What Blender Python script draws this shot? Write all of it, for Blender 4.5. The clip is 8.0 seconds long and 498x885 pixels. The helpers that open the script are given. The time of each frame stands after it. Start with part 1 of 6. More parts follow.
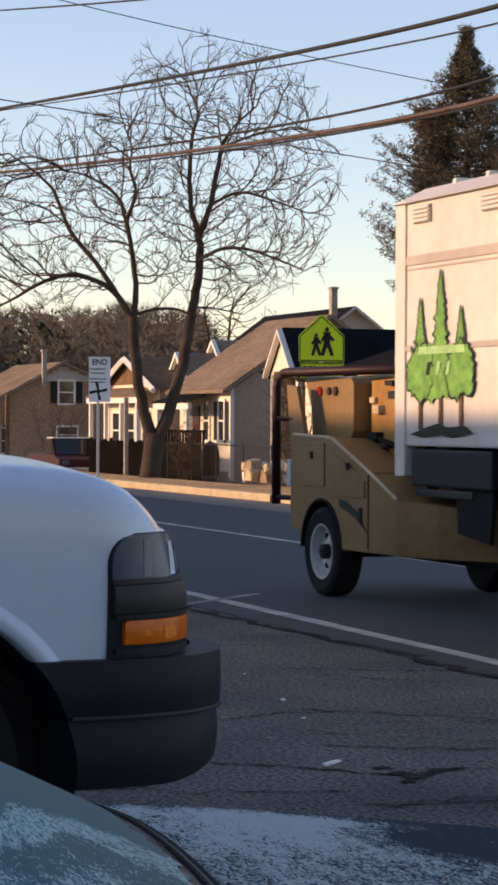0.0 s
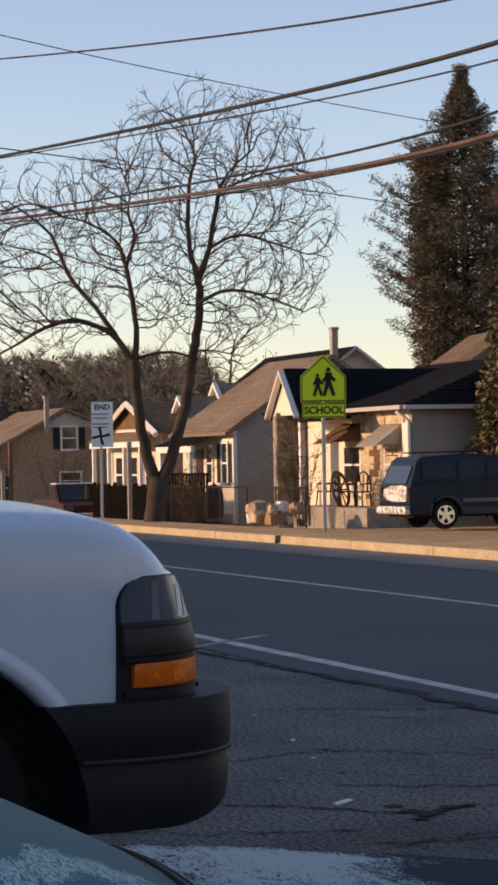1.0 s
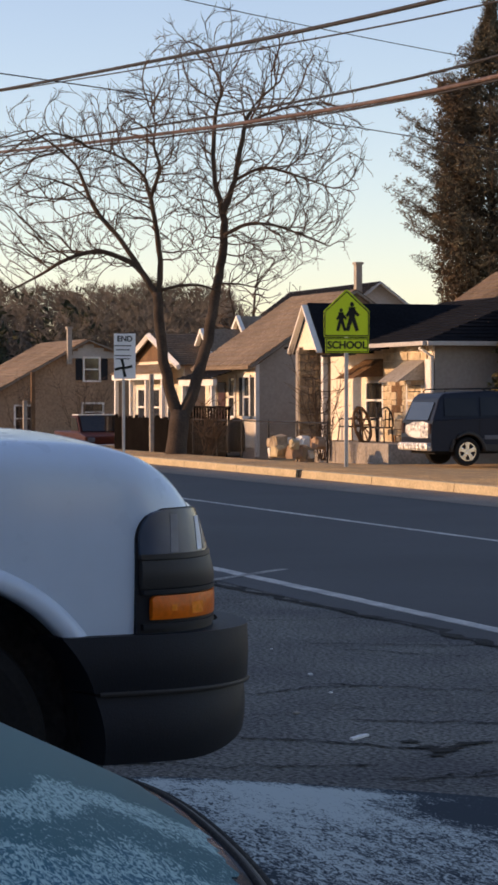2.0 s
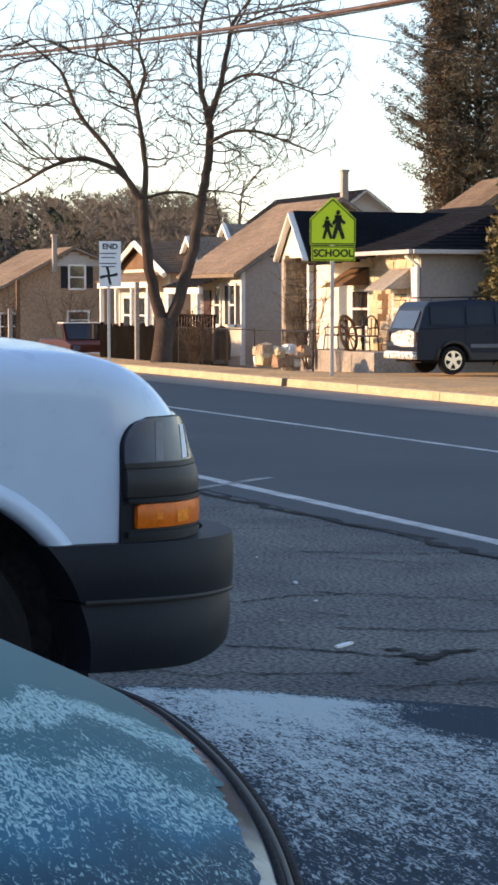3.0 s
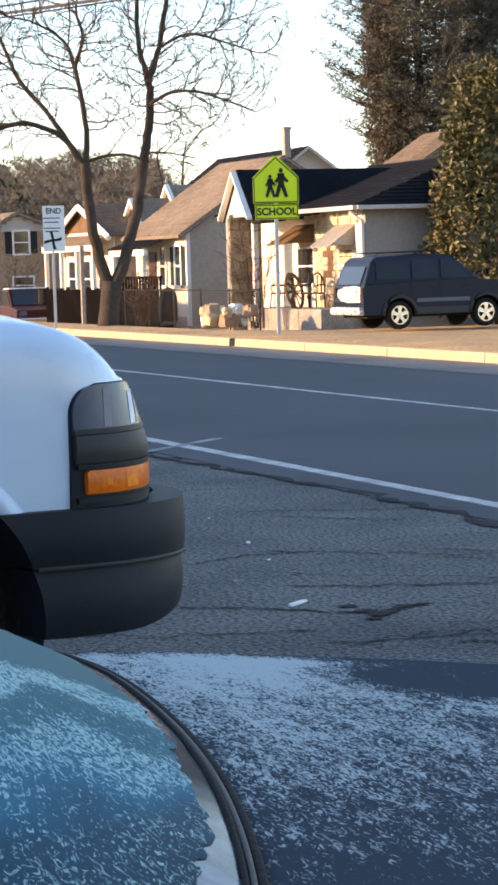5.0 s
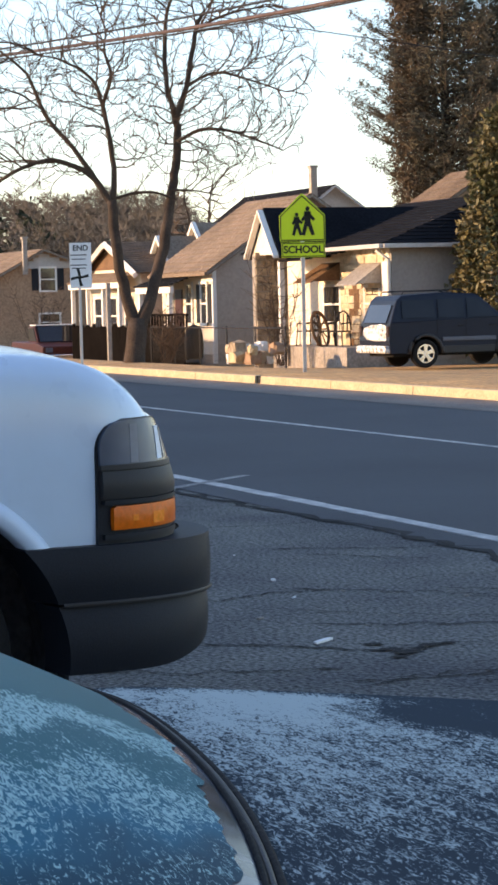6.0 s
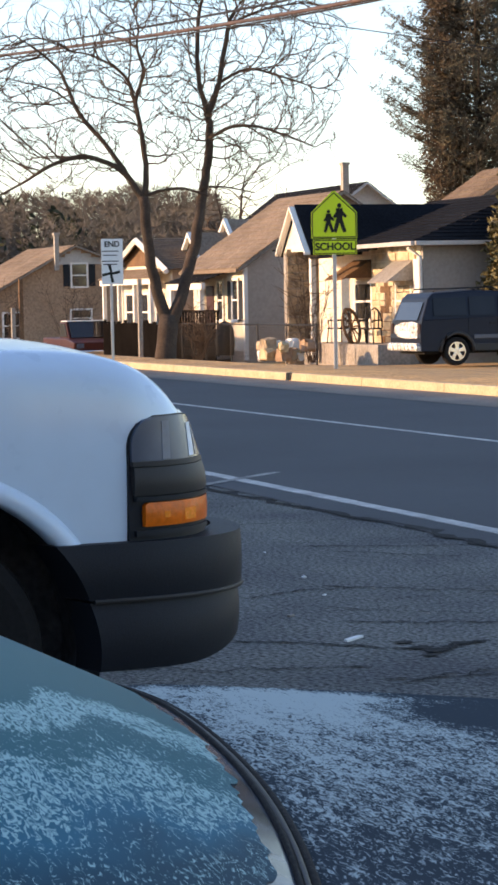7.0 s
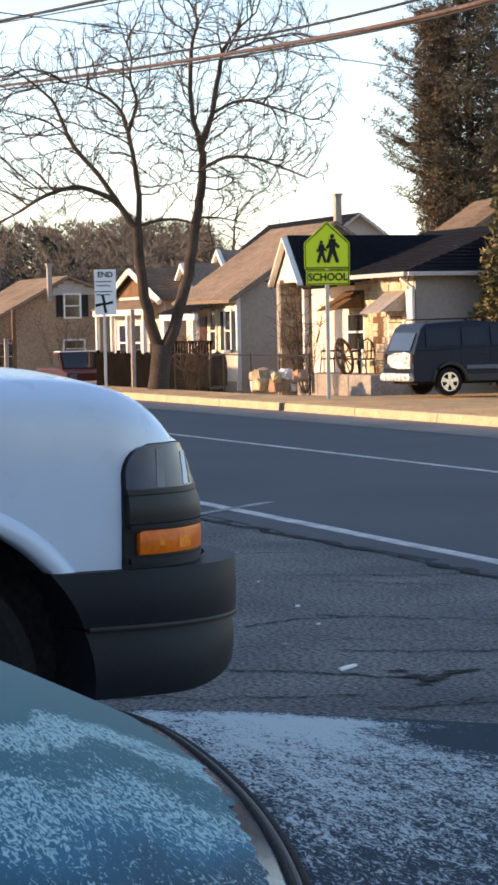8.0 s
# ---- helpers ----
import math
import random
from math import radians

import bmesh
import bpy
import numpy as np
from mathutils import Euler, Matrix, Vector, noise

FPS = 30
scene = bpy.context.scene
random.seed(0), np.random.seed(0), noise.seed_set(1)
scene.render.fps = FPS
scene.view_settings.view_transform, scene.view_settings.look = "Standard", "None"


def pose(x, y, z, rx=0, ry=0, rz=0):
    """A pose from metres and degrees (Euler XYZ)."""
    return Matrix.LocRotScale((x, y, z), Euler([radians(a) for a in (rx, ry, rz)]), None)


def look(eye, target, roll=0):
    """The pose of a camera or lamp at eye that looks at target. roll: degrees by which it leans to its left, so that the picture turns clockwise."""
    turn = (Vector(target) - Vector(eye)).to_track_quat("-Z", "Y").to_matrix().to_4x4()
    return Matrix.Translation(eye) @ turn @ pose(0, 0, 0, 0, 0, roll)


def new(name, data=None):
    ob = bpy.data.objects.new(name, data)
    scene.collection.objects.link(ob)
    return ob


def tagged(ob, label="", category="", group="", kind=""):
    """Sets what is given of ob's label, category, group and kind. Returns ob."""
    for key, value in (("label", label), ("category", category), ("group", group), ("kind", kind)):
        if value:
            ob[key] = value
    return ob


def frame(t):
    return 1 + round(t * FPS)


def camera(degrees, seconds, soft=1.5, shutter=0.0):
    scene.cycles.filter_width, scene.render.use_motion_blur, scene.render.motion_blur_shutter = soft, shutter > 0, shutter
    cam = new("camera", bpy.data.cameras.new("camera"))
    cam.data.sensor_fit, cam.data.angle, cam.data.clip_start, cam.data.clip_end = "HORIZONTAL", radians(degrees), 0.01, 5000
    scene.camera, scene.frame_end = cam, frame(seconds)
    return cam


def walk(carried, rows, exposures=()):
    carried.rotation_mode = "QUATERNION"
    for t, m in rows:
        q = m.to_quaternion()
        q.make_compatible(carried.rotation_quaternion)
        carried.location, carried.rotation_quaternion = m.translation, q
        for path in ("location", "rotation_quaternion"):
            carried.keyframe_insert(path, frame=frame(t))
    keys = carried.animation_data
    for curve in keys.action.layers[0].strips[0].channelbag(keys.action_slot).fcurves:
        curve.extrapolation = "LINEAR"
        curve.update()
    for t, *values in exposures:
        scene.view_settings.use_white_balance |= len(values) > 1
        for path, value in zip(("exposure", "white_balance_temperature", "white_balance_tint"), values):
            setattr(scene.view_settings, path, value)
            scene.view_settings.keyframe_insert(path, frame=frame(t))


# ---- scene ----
import collections

cam = camera(13.0, 8.0, soft=3.0, shutter=0.08)
PATH = [
    (0.0, pose(0.019, -0.008, 1.507, 89.35, -0.23, 68.60)),
    (0.1, pose(0.020, -0.005, 1.504, 89.18, -0.25, 68.66)),
    (0.2, pose(0.020, -0.005, 1.506, 89.35, -0.25, 68.52)),
    (0.3, pose(0.020, -0.007, 1.506, 89.38, -0.25, 68.48)),
    (0.4, pose(0.020, -0.007, 1.509, 89.38, -0.24, 68.41)),
    (0.5, pose(0.010, -0.007, 1.504, 89.42, -0.05, 68.51)),
    (0.6, pose(0.017, -0.010, 1.504, 89.79, 0.16, 68.58)),
    (0.7, pose(0.023, -0.013, 1.504, 90.00, 0.37, 68.46)),
    (0.8, pose(0.030, -0.015, 1.504, 90.13, 0.58, 68.60)),
    (0.9, pose(0.036, -0.018, 1.504, 90.53, 0.79, 68.54)),
    (1.0, pose(0.043, -0.021, 1.504, 90.45, 1.00, 68.68)),
    (1.1, pose(0.028, -0.017, 1.500, 90.06, 0.88, 69.28)),
    (1.2, pose(0.013, -0.013, 1.497, 90.21, 0.77, 69.34)),
    (2.3, pose(0.013, -0.007, 1.503, 88.32, -0.01, 69.32)),
    (2.4, pose(0.025, -0.011, 1.503, 88.43, 0.04, 69.48)),
    (2.5, pose(0.036, -0.015, 1.503, 89.06, 0.10, 69.67)),
    (2.6, pose(0.028, -0.012, 1.503, 88.44, 0.09, 69.57)),
    (2.7, pose(0.020, -0.009, 1.503, 87.27, 0.08, 69.32)),
    (2.8, pose(0.013, -0.006, 1.502, 86.83, 0.07, 69.32)),
    (2.9, pose(0.005, -0.003, 1.502, 86.51, 0.06, 69.00)),
    (3.0, pose(-0.003, 0.000, 1.502, 86.32, 0.05, 68.89)),
    (3.5, pose(-0.000, 0.000, 1.500, 86.39, 0.00, 69.45)),
    (4.0, pose(0.018, -0.004, 1.504, 86.78, 0.28, 68.81)),
    (4.2, pose(0.016, -0.003, 1.505, 86.52, 0.36, 68.80)),
    (4.5, pose(0.012, -0.001, 1.506, 85.96, 0.48, 67.93)),
    (4.7, pose(0.022, -0.003, 1.509, 85.19, 0.97, 67.23)),
    (4.8, pose(0.028, -0.005, 1.510, 85.22, 1.21, 67.27)),
    (4.9, pose(0.033, -0.006, 1.512, 85.17, 1.46, 67.33)),
    (5.0, pose(0.038, -0.007, 1.513, 85.24, 1.70, 67.47)),
    (5.2, pose(0.032, -0.006, 1.511, 85.87, 1.85, 68.12)),
    (6.3, pose(0.015, -0.007, 1.508, 86.27, 1.28, 68.22)),
    (6.5, pose(-0.003, -0.000, 1.508, 86.16, 1.16, 68.55)),
    (6.8, pose(0.007, -0.005, 1.509, 86.21, 1.17, 68.89)),
    (7.0, pose(0.014, -0.009, 1.509, 86.18, 1.17, 68.96)),
    (7.3, pose(0.019, -0.009, 1.507, 86.52, 1.24, 68.87)),
    (7.5, pose(0.023, -0.009, 1.505, 86.56, 1.29, 68.88)),
    (8.0, pose(0.025, -0.019, 1.502, 86.98, 1.16, 68.77)),
]
walk(cam, PATH, [(0.0, 0.08, 7600, 29), (1.2, -0.09, 7650, 28), (2.3, 0.20, 7550, 27), (3.0, 0.85, 7200, 20.5), (4.5, 0.78, 7150, 19.5), (5.0, 1.15, 7150, 19.5), (5.2, 1.08, 7150, 19.5), (6.5, 0.79, 7200, 21.5), (8.0, 0.83, 7250, 21.5)])

# ---- light ----
SUN_EL, SUN_AZ = 12.0, 201.0          # degrees; azimuth counted from +y towards +x
to_sun = Vector((math.sin(radians(SUN_AZ)) * math.cos(radians(SUN_EL)),
                 math.cos(radians(SUN_AZ)) * math.cos(radians(SUN_EL)), math.sin(radians(SUN_EL))))
world = bpy.data.worlds.new("world")
scene.world = world
world.use_nodes = True
sky = world.node_tree.nodes.new("ShaderNodeTexSky")
sky.sky_type, sky.sun_disc = "NISHITA", False
sky.sun_elevation, sky.sun_rotation = radians(SUN_EL), radians(SUN_AZ)
sky.air_density, sky.dust_density, sky.ozone_density = 0.9, 0.35, 2.1
world.node_tree.links.new(sky.outputs[0], world.node_tree.nodes["Background"].inputs[0])
world.node_tree.nodes["Background"].inputs[1].default_value = 0.25
sun = new("sun", bpy.data.lights.new("sun", "SUN"))
sun.data.energy, sun.data.angle, sun.data.color = 4.6, radians(0.6), (1.0, 0.7, 0.42)
sun.matrix_world = look(to_sun * 50, (0, 0, 0))


# ---- materials ----
def mat(name, color, rough=0.7, metal=0.0, grain=40.0, vary=0.25, bump=0.15, big=1.5, second=None, spec=0.25, coat=0.0, island=False, spread=0.4):
    """A surface with fine grain, broad stains and fine relief; second: the colour that the stains turn to."""
    m = bpy.data.materials.new(name)
    m.use_nodes = True
    nt = m.node_tree
    n, ln = nt.nodes, nt.links
    b = n["Principled BSDF"]
    b.inputs["Metallic"].default_value = metal
    b.inputs["Specular IOR Level"].default_value = spec
    b.inputs["Coat Weight"].default_value = coat
    b.inputs["Coat Roughness"].default_value = 0.08
    tc = n.new("ShaderNodeTexCoord")
    fine, broad = n.new("ShaderNodeTexNoise"), n.new("ShaderNodeTexNoise")
    fine.inputs["Scale"].default_value, fine.inputs["Detail"].default_value = grain, 6
    broad.inputs["Scale"].default_value, broad.inputs["Detail"].default_value = big, 4
    ln.new(tc.outputs["Object"], fine.inputs["Vector"])
    ln.new(tc.outputs["Object"], broad.inputs["Vector"])
    sec = second or tuple(c * (1 - vary) for c in color)
    mixa = n.new("ShaderNodeMix")
    mixa.data_type = "RGBA"
    mixa.inputs[6].default_value, mixa.inputs[7].default_value = (*color, 1), (*sec, 1)
    ramp = n.new("ShaderNodeMapRange")
    ramp.inputs[1].default_value, ramp.inputs[2].default_value = 0.35, 0.7
    ln.new(broad.outputs[0], ramp.inputs[0])
    ln.new(ramp.outputs[0], mixa.inputs[0])
    val = n.new("ShaderNodeMapRange")
    val.inputs[1].default_value, val.inputs[2].default_value = 0.3, 0.7
    val.inputs[3].default_value, val.inputs[4].default_value = 1 - vary, 1 + vary
    ln.new(fine.outputs[0], val.inputs[0])
    hsv = n.new("ShaderNodeHueSaturation")
    ln.new(mixa.outputs[2], hsv.inputs["Color"])
    last = val.outputs[0]
    if island:
        # each piece a little lighter or darker
        geo = n.new("ShaderNodeNewGeometry")
        rnd = n.new("ShaderNodeMapRange")
        rnd.inputs[3].default_value, rnd.inputs[4].default_value = 1 - spread, 1 + spread
        ln.new(geo.outputs["Random Per Island"], rnd.inputs[0])
        mul = n.new("ShaderNodeMath")
        mul.operation = "MULTIPLY"
        ln.new(last, mul.inputs[0])
        ln.new(rnd.outputs[0], mul.inputs[1])
        last = mul.outputs[0]
    ln.new(last, hsv.inputs["Value"])
    ln.new(hsv.outputs[0], b.inputs["Base Color"])
    rr = n.new("ShaderNodeMapRange")
    rr.inputs[3].default_value, rr.inputs[4].default_value = max(rough - 0.08, 0.02), min(rough + 0.1, 1)
    ln.new(fine.outputs[0], rr.inputs[0])
    ln.new(rr.outputs[0], b.inputs["Roughness"])
    if bump:
        bn = n.new("ShaderNodeBump")
        bn.inputs["Strength"].default_value, bn.inputs["Distance"].default_value = bump, 0.6 / grain
        ln.new(fine.outputs[0], bn.inputs["Height"])
        ln.new(bn.outputs[0], b.inputs["Normal"])
    return m


LOT = mat("lot_asphalt", (0.145, 0.146, 0.132), 0.9, grain=44, vary=0.95, bump=1.1, big=1.1, second=(0.085, 0.085, 0.086))
ROAD = mat("road_asphalt", (0.078, 0.081, 0.085), 0.82, grain=90, vary=0.2, bump=0.4, big=0.25, second=(0.058, 0.06, 0.064))
LINE = mat("road_paint", (0.55, 0.54, 0.5), 0.7, grain=30, vary=0.25, bump=0.2, big=3, second=(0.3, 0.3, 0.29))
# concrete with the low sun's warm yellow put into its base colour
KERB = mat("sunlit_kerb_concrete", (0.52, 0.43, 0.27), 0.9, grain=30, vary=0.2, bump=0.4, big=2)
GUTTER = mat("gutter_concrete", (0.24, 0.2, 0.165), 0.9, grain=25, vary=0.3, bump=0.3, big=0.6)
GRASS = mat("dry_grass", (0.6, 0.36, 0.15), 0.95, grain=14, vary=0.5, bump=0.8, big=0.7, second=(0.36, 0.235, 0.12))
BARK = mat("bark", (0.07, 0.052, 0.04), 0.9, grain=35, vary=0.4, bump=0.9, big=3)
TWIG = mat("twig_bark", (0.085, 0.06, 0.042), 0.9, grain=30, vary=0.3, bump=0.2)
NEEDLE = mat("conifer_needles", (0.08, 0.076, 0.053), 0.85, grain=6, vary=0.4, bump=0.3, big=0.45, second=(0.115, 0.094, 0.064), island=True)
LEAF = mat("broad_leaves", (0.068, 0.072, 0.028), 0.5, grain=10, vary=0.4, bump=0.1, big=1.0, second=(0.13, 0.105, 0.045), island=True)
# white van paint with the blue of the reflected sky mixed into it
VANPAINT = mat("sky_tinted_white_paint", (0.57, 0.7, 0.81), 0.28, grain=6, vary=0.03, bump=0.0, big=1.5, coat=0.6)
TRIM = mat("black_plastic", (0.009, 0.0122, 0.0175), 0.55, grain=160, vary=0.2, bump=0.25, big=3)
TRIMGREY = mat("grey_plastic", (0.035, 0.034, 0.033), 0.5, grain=160, vary=0.15, bump=0.15, big=3)
# arch liner, paler than the black trim round it
LINER = mat("pale_arch_liner", (0.13, 0.14, 0.155), 0.9, grain=30, vary=0.35, bump=0.3, big=3, second=(0.07, 0.075, 0.085))
RUBBER = mat("rubber", (0.013, 0.013, 0.013), 0.85, grain=60, vary=0.3, bump=0.3)
STEELRIM = mat("painted_rim", (0.6, 0.6, 0.58), 0.45, grain=30, vary=0.15, bump=0.1, metal=0.2)
AMBER = mat("amber_lens", (0.78, 0.15, 0.006), 0.3, grain=60, vary=0.12, bump=0.2, big=14, spec=0.25)
AMBERLIGHT = mat("amber_reflector", (0.95, 0.26, 0.02), 0.25, grain=60, vary=0.15, bump=0.2)
# pale strips in the headlamp: bright reflections put into colour
LENSGLINT = mat("painted_lens_glint", (0.62, 0.68, 0.74), 0.4, metal=0.0, grain=20, vary=0.3, bump=0.1, second=(0.2, 0.23, 0.28))
LENSSOFT = mat("soft_lens_streak", (0.17, 0.2, 0.25), 0.25, grain=8, vary=0.2, bump=0.03, big=5, second=(0.1, 0.12, 0.16))
LENS = mat("headlamp_lens", (0.075, 0.105, 0.15), 0.2, grain=6, vary=0.2, bump=0.03, big=2.5, second=(0.04, 0.055, 0.085), spec=0.3)
GOLD = mat("tan_enamel", (0.27, 0.172, 0.072), 0.42, grain=12, vary=0.12, bump=0.05, big=1.2, second=(0.21, 0.13, 0.055))
# brighter and oranger than the tan enamel, with sunlight in the colour
AMBERPANEL = mat("sunlit_orange_enamel", (0.42, 0.23, 0.06), 0.45, grain=12, vary=0.15, bump=0.05, big=2, second=(0.3, 0.16, 0.05))
GOLDTRIM = mat("pale_tan_enamel", (0.55, 0.46, 0.3), 0.5, grain=20, vary=0.15, bump=0.1)
DARKRED = mat("dark_red_steel", (0.034, 0.013, 0.011), 0.5, grain=20, vary=0.3, bump=0.1)
TRUCKWHITE = mat("white_truck_paint", (0.7, 0.665, 0.6), 0.4, grain=8, vary=0.06, bump=0.03, big=0.8, second=(0.6, 0.56, 0.49))
ROADGRIME = mat("grimy_truck_paint", (0.5, 0.46, 0.4), 0.6, grain=8, vary=0.12, bump=0.05, big=2, second=(0.38, 0.34, 0.29))
DARKSTEEL = mat("dark_steel", (0.02, 0.021, 0.023), 0.6, grain=25, vary=0.3, bump=0.1)
LOGOGREEN = mat("green_vinyl", (0.17, 0.4, 0.08), 0.5, grain=16, vary=0.4, bump=0.0, big=8, second=(0.1, 0.28, 0.05))
LOGOLIGHT = mat("light_green_vinyl", (0.35, 0.62, 0.25), 0.5, grain=14, vary=0.2, bump=0.0)
LOGODARK = mat("dark_green_vinyl", (0.012, 0.03, 0.012), 0.5, grain=14, vary=0.2, bump=0.0)
SIGNYELLOW = mat("lime_yellow_sheeting", (0.56, 0.72, 0.02), 0.4, grain=60, vary=0.05, bump=0.02)
SIGNBLACK = mat("black_sign_ink", (0.01, 0.012, 0.008), 0.5, grain=60, vary=0.1, bump=0)
SIGNWHITE = mat("white_sign_sheeting", (0.75, 0.76, 0.74), 0.45, grain=60, vary=0.06, bump=0.02)
GALV = mat("galvanised_steel", (0.55, 0.53, 0.5), 0.5, metal=0.6, grain=40, vary=0.2, bump=0.1)
# pale front boards; some of the low sun's warmth sits in this cream
SIDINGW = mat("sun_warmed_siding", (0.8, 0.71, 0.56), 0.7, grain=10, vary=0.1, bump=0.05, big=0.8)
# end walls: greyer and darker base than the fronts
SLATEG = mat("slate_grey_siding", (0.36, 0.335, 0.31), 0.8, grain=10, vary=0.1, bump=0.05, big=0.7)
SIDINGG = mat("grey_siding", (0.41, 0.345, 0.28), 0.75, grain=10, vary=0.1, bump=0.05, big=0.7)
BRICKB = mat("brown_brick", (0.34, 0.23, 0.15), 0.9, grain=9, vary=0.22, bump=0.4, big=0.5)
STONE = mat("stone_facing", (0.36, 0.29, 0.2), 0.9, grain=5, vary=0.5, bump=0.6, big=1.2, island=True)
ROOFB = mat("brown_shingles", (0.25, 0.195, 0.145), 0.95, grain=14, vary=0.3, bump=0.5, big=0.5, island=True, spread=0.1, spec=0.05)
ROOFE = mat("dark_brown_shingles", (0.18, 0.136, 0.1), 0.95, grain=14, vary=0.3, bump=0.5, big=0.5, island=True, spread=0.1, spec=0.05)
ROOFD = mat("charcoal_shingles", (0.013, 0.0145, 0.018), 0.95, grain=14, vary=0.3, bump=0.5, big=0.6, island=True, spread=0.1, spec=0.05)
WHITETRIM = mat("white_trim", (0.78, 0.76, 0.7), 0.6, grain=20, vary=0.08, bump=0.05)
TINTGLASS = mat("tinted_glass", (0.012, 0.014, 0.018), 0.2, grain=3, vary=0.3, bump=0.0, spec=0.25)
DARKGLASS = mat("window_glass", (0.02, 0.022, 0.025), 0.06, grain=3, vary=0.3, bump=0.0, spec=0.8)
WOOD = mat("weathered_wood", (0.19, 0.11, 0.06), 0.85, grain=18, vary=0.35, bump=0.4)
CONCRETE = mat("block_concrete", (0.34, 0.31, 0.27), 0.9, grain=15, vary=0.25, bump=0.4, big=1.2)
SUVPAINT = mat("navy_car_paint", (0.011, 0.016, 0.029), 0.32, grain=10, vary=0.06, bump=0, spec=0.15)
# pale blotchy metal: the sun's glare on dark paint, put into colour
SUNGLARE = mat("painted_sun_glare", (0.85, 0.83, 0.78), 0.4, metal=0.5, grain=16, vary=0.6, bump=0.7, big=9, second=(0.12, 0.13, 0.15))
MOULDING = mat("grey_moulding", (0.11, 0.12, 0.14), 0.45, grain=40, vary=0.15, bump=0.05)
CHROME = mat("chrome", (0.75, 0.75, 0.75), 0.15, metal=1.0, grain=20, vary=0.05, bump=0)
REDLENS = mat("red_lens", (0.35, 0.02, 0.015), 0.2, grain=40, vary=0.2, bump=0.1, coat=0.6)
# red darkened to hold the shade that the pickup stands in
REDPAINT = mat("dark_red_paint", (0.05, 0.011, 0.01), 0.5, grain=12, vary=0.2, bump=0.05)
CABLE = mat("cable_sheath", (0.02, 0.02, 0.022), 0.7, grain=20, vary=0.2, bump=0.1)
COPPER = mat("weathered_cable_jacket", (0.1, 0.065, 0.055), 0.6, grain=8, vary=0.4, bump=0.1)
PALEGREY = mat("pale_grey_siding", (0.46, 0.45, 0.43), 0.8, grain=10, vary=0.1, bump=0.05, big=0.7)
STUCCO = mat("plain_render", (0.4, 0.38, 0.35), 0.9, grain=20, vary=0.15, bump=0.2)
WOODS = mat("winter_woods", (0.15, 0.128, 0.108), 0.95, grain=3, vary=0.35, bump=0.2, big=0.2, second=(0.095, 0.088, 0.07), island=True, spread=0.22)
PINE = mat("far_pine", (0.035, 0.04, 0.022), 0.95, grain=3, vary=0.35, bump=0.2, island=True)


def frosted(name, base, frost, rough_base, threshold, stretch=(1, 0.22, 0.5), wide_gain=1.3, spec=0.5, drift=0.0, bare=()):
    """Paint or glass under thin, feathery frost, thicker in some places; drift: cover gained per metre towards the far
    side; bare: melted patches (x, y, size, scale along, scale across).
    """
    m = bpy.data.materials.new(name)
    m.use_nodes = True
    n, ln = m.node_tree.nodes, m.node_tree.links
    b = n["Principled BSDF"]
    tc, mp = n.new("ShaderNodeTexCoord"), n.new("ShaderNodeMapping")
    mp.inputs["Scale"].default_value = stretch
    ln.new(tc.outputs["Object"], mp.inputs[0])
    fine, mid, wide = (n.new("ShaderNodeTexNoise") for _ in range(3))
    for q, s, d, w in ((fine, 105, 1.6, 2.2), (mid, 40, 3, 0.8), (wide, 3.4, 3, 0.4)):
        q.inputs["Scale"].default_value, q.inputs["Detail"].default_value = s, d
        q.inputs["Distortion"].default_value = w
        ln.new(mp.outputs[0], q.inputs["Vector"])
    a1, a2, r = n.new("ShaderNodeMath"), n.new("ShaderNodeMath"), n.new("ShaderNodeMapRange")
    a1.operation = a2.operation = "MULTIPLY_ADD"
    a1.inputs[1].default_value, a2.inputs[1].default_value = 0.45, wide_gain
    ln.new(mid.outputs[0], a1.inputs[0])
    ln.new(fine.outputs[0], a1.inputs[2])
    ln.new(wide.outputs[0], a2.inputs[0])
    ln.new(a1.outputs[0], a2.inputs[2])
    r.inputs[1].default_value, r.inputs[2].default_value = threshold, threshold + 0.22
    xyz, more = n.new("ShaderNodeSeparateXYZ"), n.new("ShaderNodeMath")
    more.operation = "MULTIPLY_ADD"
    more.inputs[1].default_value = drift
    ln.new(tc.outputs["Object"], xyz.inputs[0])
    ln.new(xyz.outputs[1], more.inputs[0])
    ln.new(a2.outputs[0], more.inputs[2])
    thick = more.outputs[0]
    for bx, by, size, sx, sy in bare:
        flat, gap, melt, less = n.new("ShaderNodeMapping"), n.new("ShaderNodeVectorMath"), n.new("ShaderNodeMapRange"), n.new("ShaderNodeMath")
        flat.inputs["Scale"].default_value = (sx, sy, 0)
        gap.operation, less.operation = "DISTANCE", "SUBTRACT"
        gap.inputs[1].default_value = (bx * sx, by * sy, 0)
        melt.inputs[1].default_value, melt.inputs[2].default_value = size, size * 0.5
        melt.inputs[4].default_value = 0.46
        ln.new(tc.outputs["Object"], flat.inputs[0])
        ln.new(flat.outputs[0], gap.inputs[0])
        ln.new(gap.outputs["Value"], melt.inputs[0])
        ln.new(thick, less.inputs[0])
        ln.new(melt.outputs[0], less.inputs[1])
        thick = less.outputs[0]
    ln.new(thick, r.inputs[0])
    mx = n.new("ShaderNodeMix")
    mx.data_type = "RGBA"
    mx.inputs[6].default_value, mx.inputs[7].default_value = (*base, 1), (*frost, 1)
    ln.new(r.outputs[0], mx.inputs[0])
    ln.new(mx.outputs[2], b.inputs["Base Color"])
    rr, sp = n.new("ShaderNodeMapRange"), n.new("ShaderNodeMapRange")
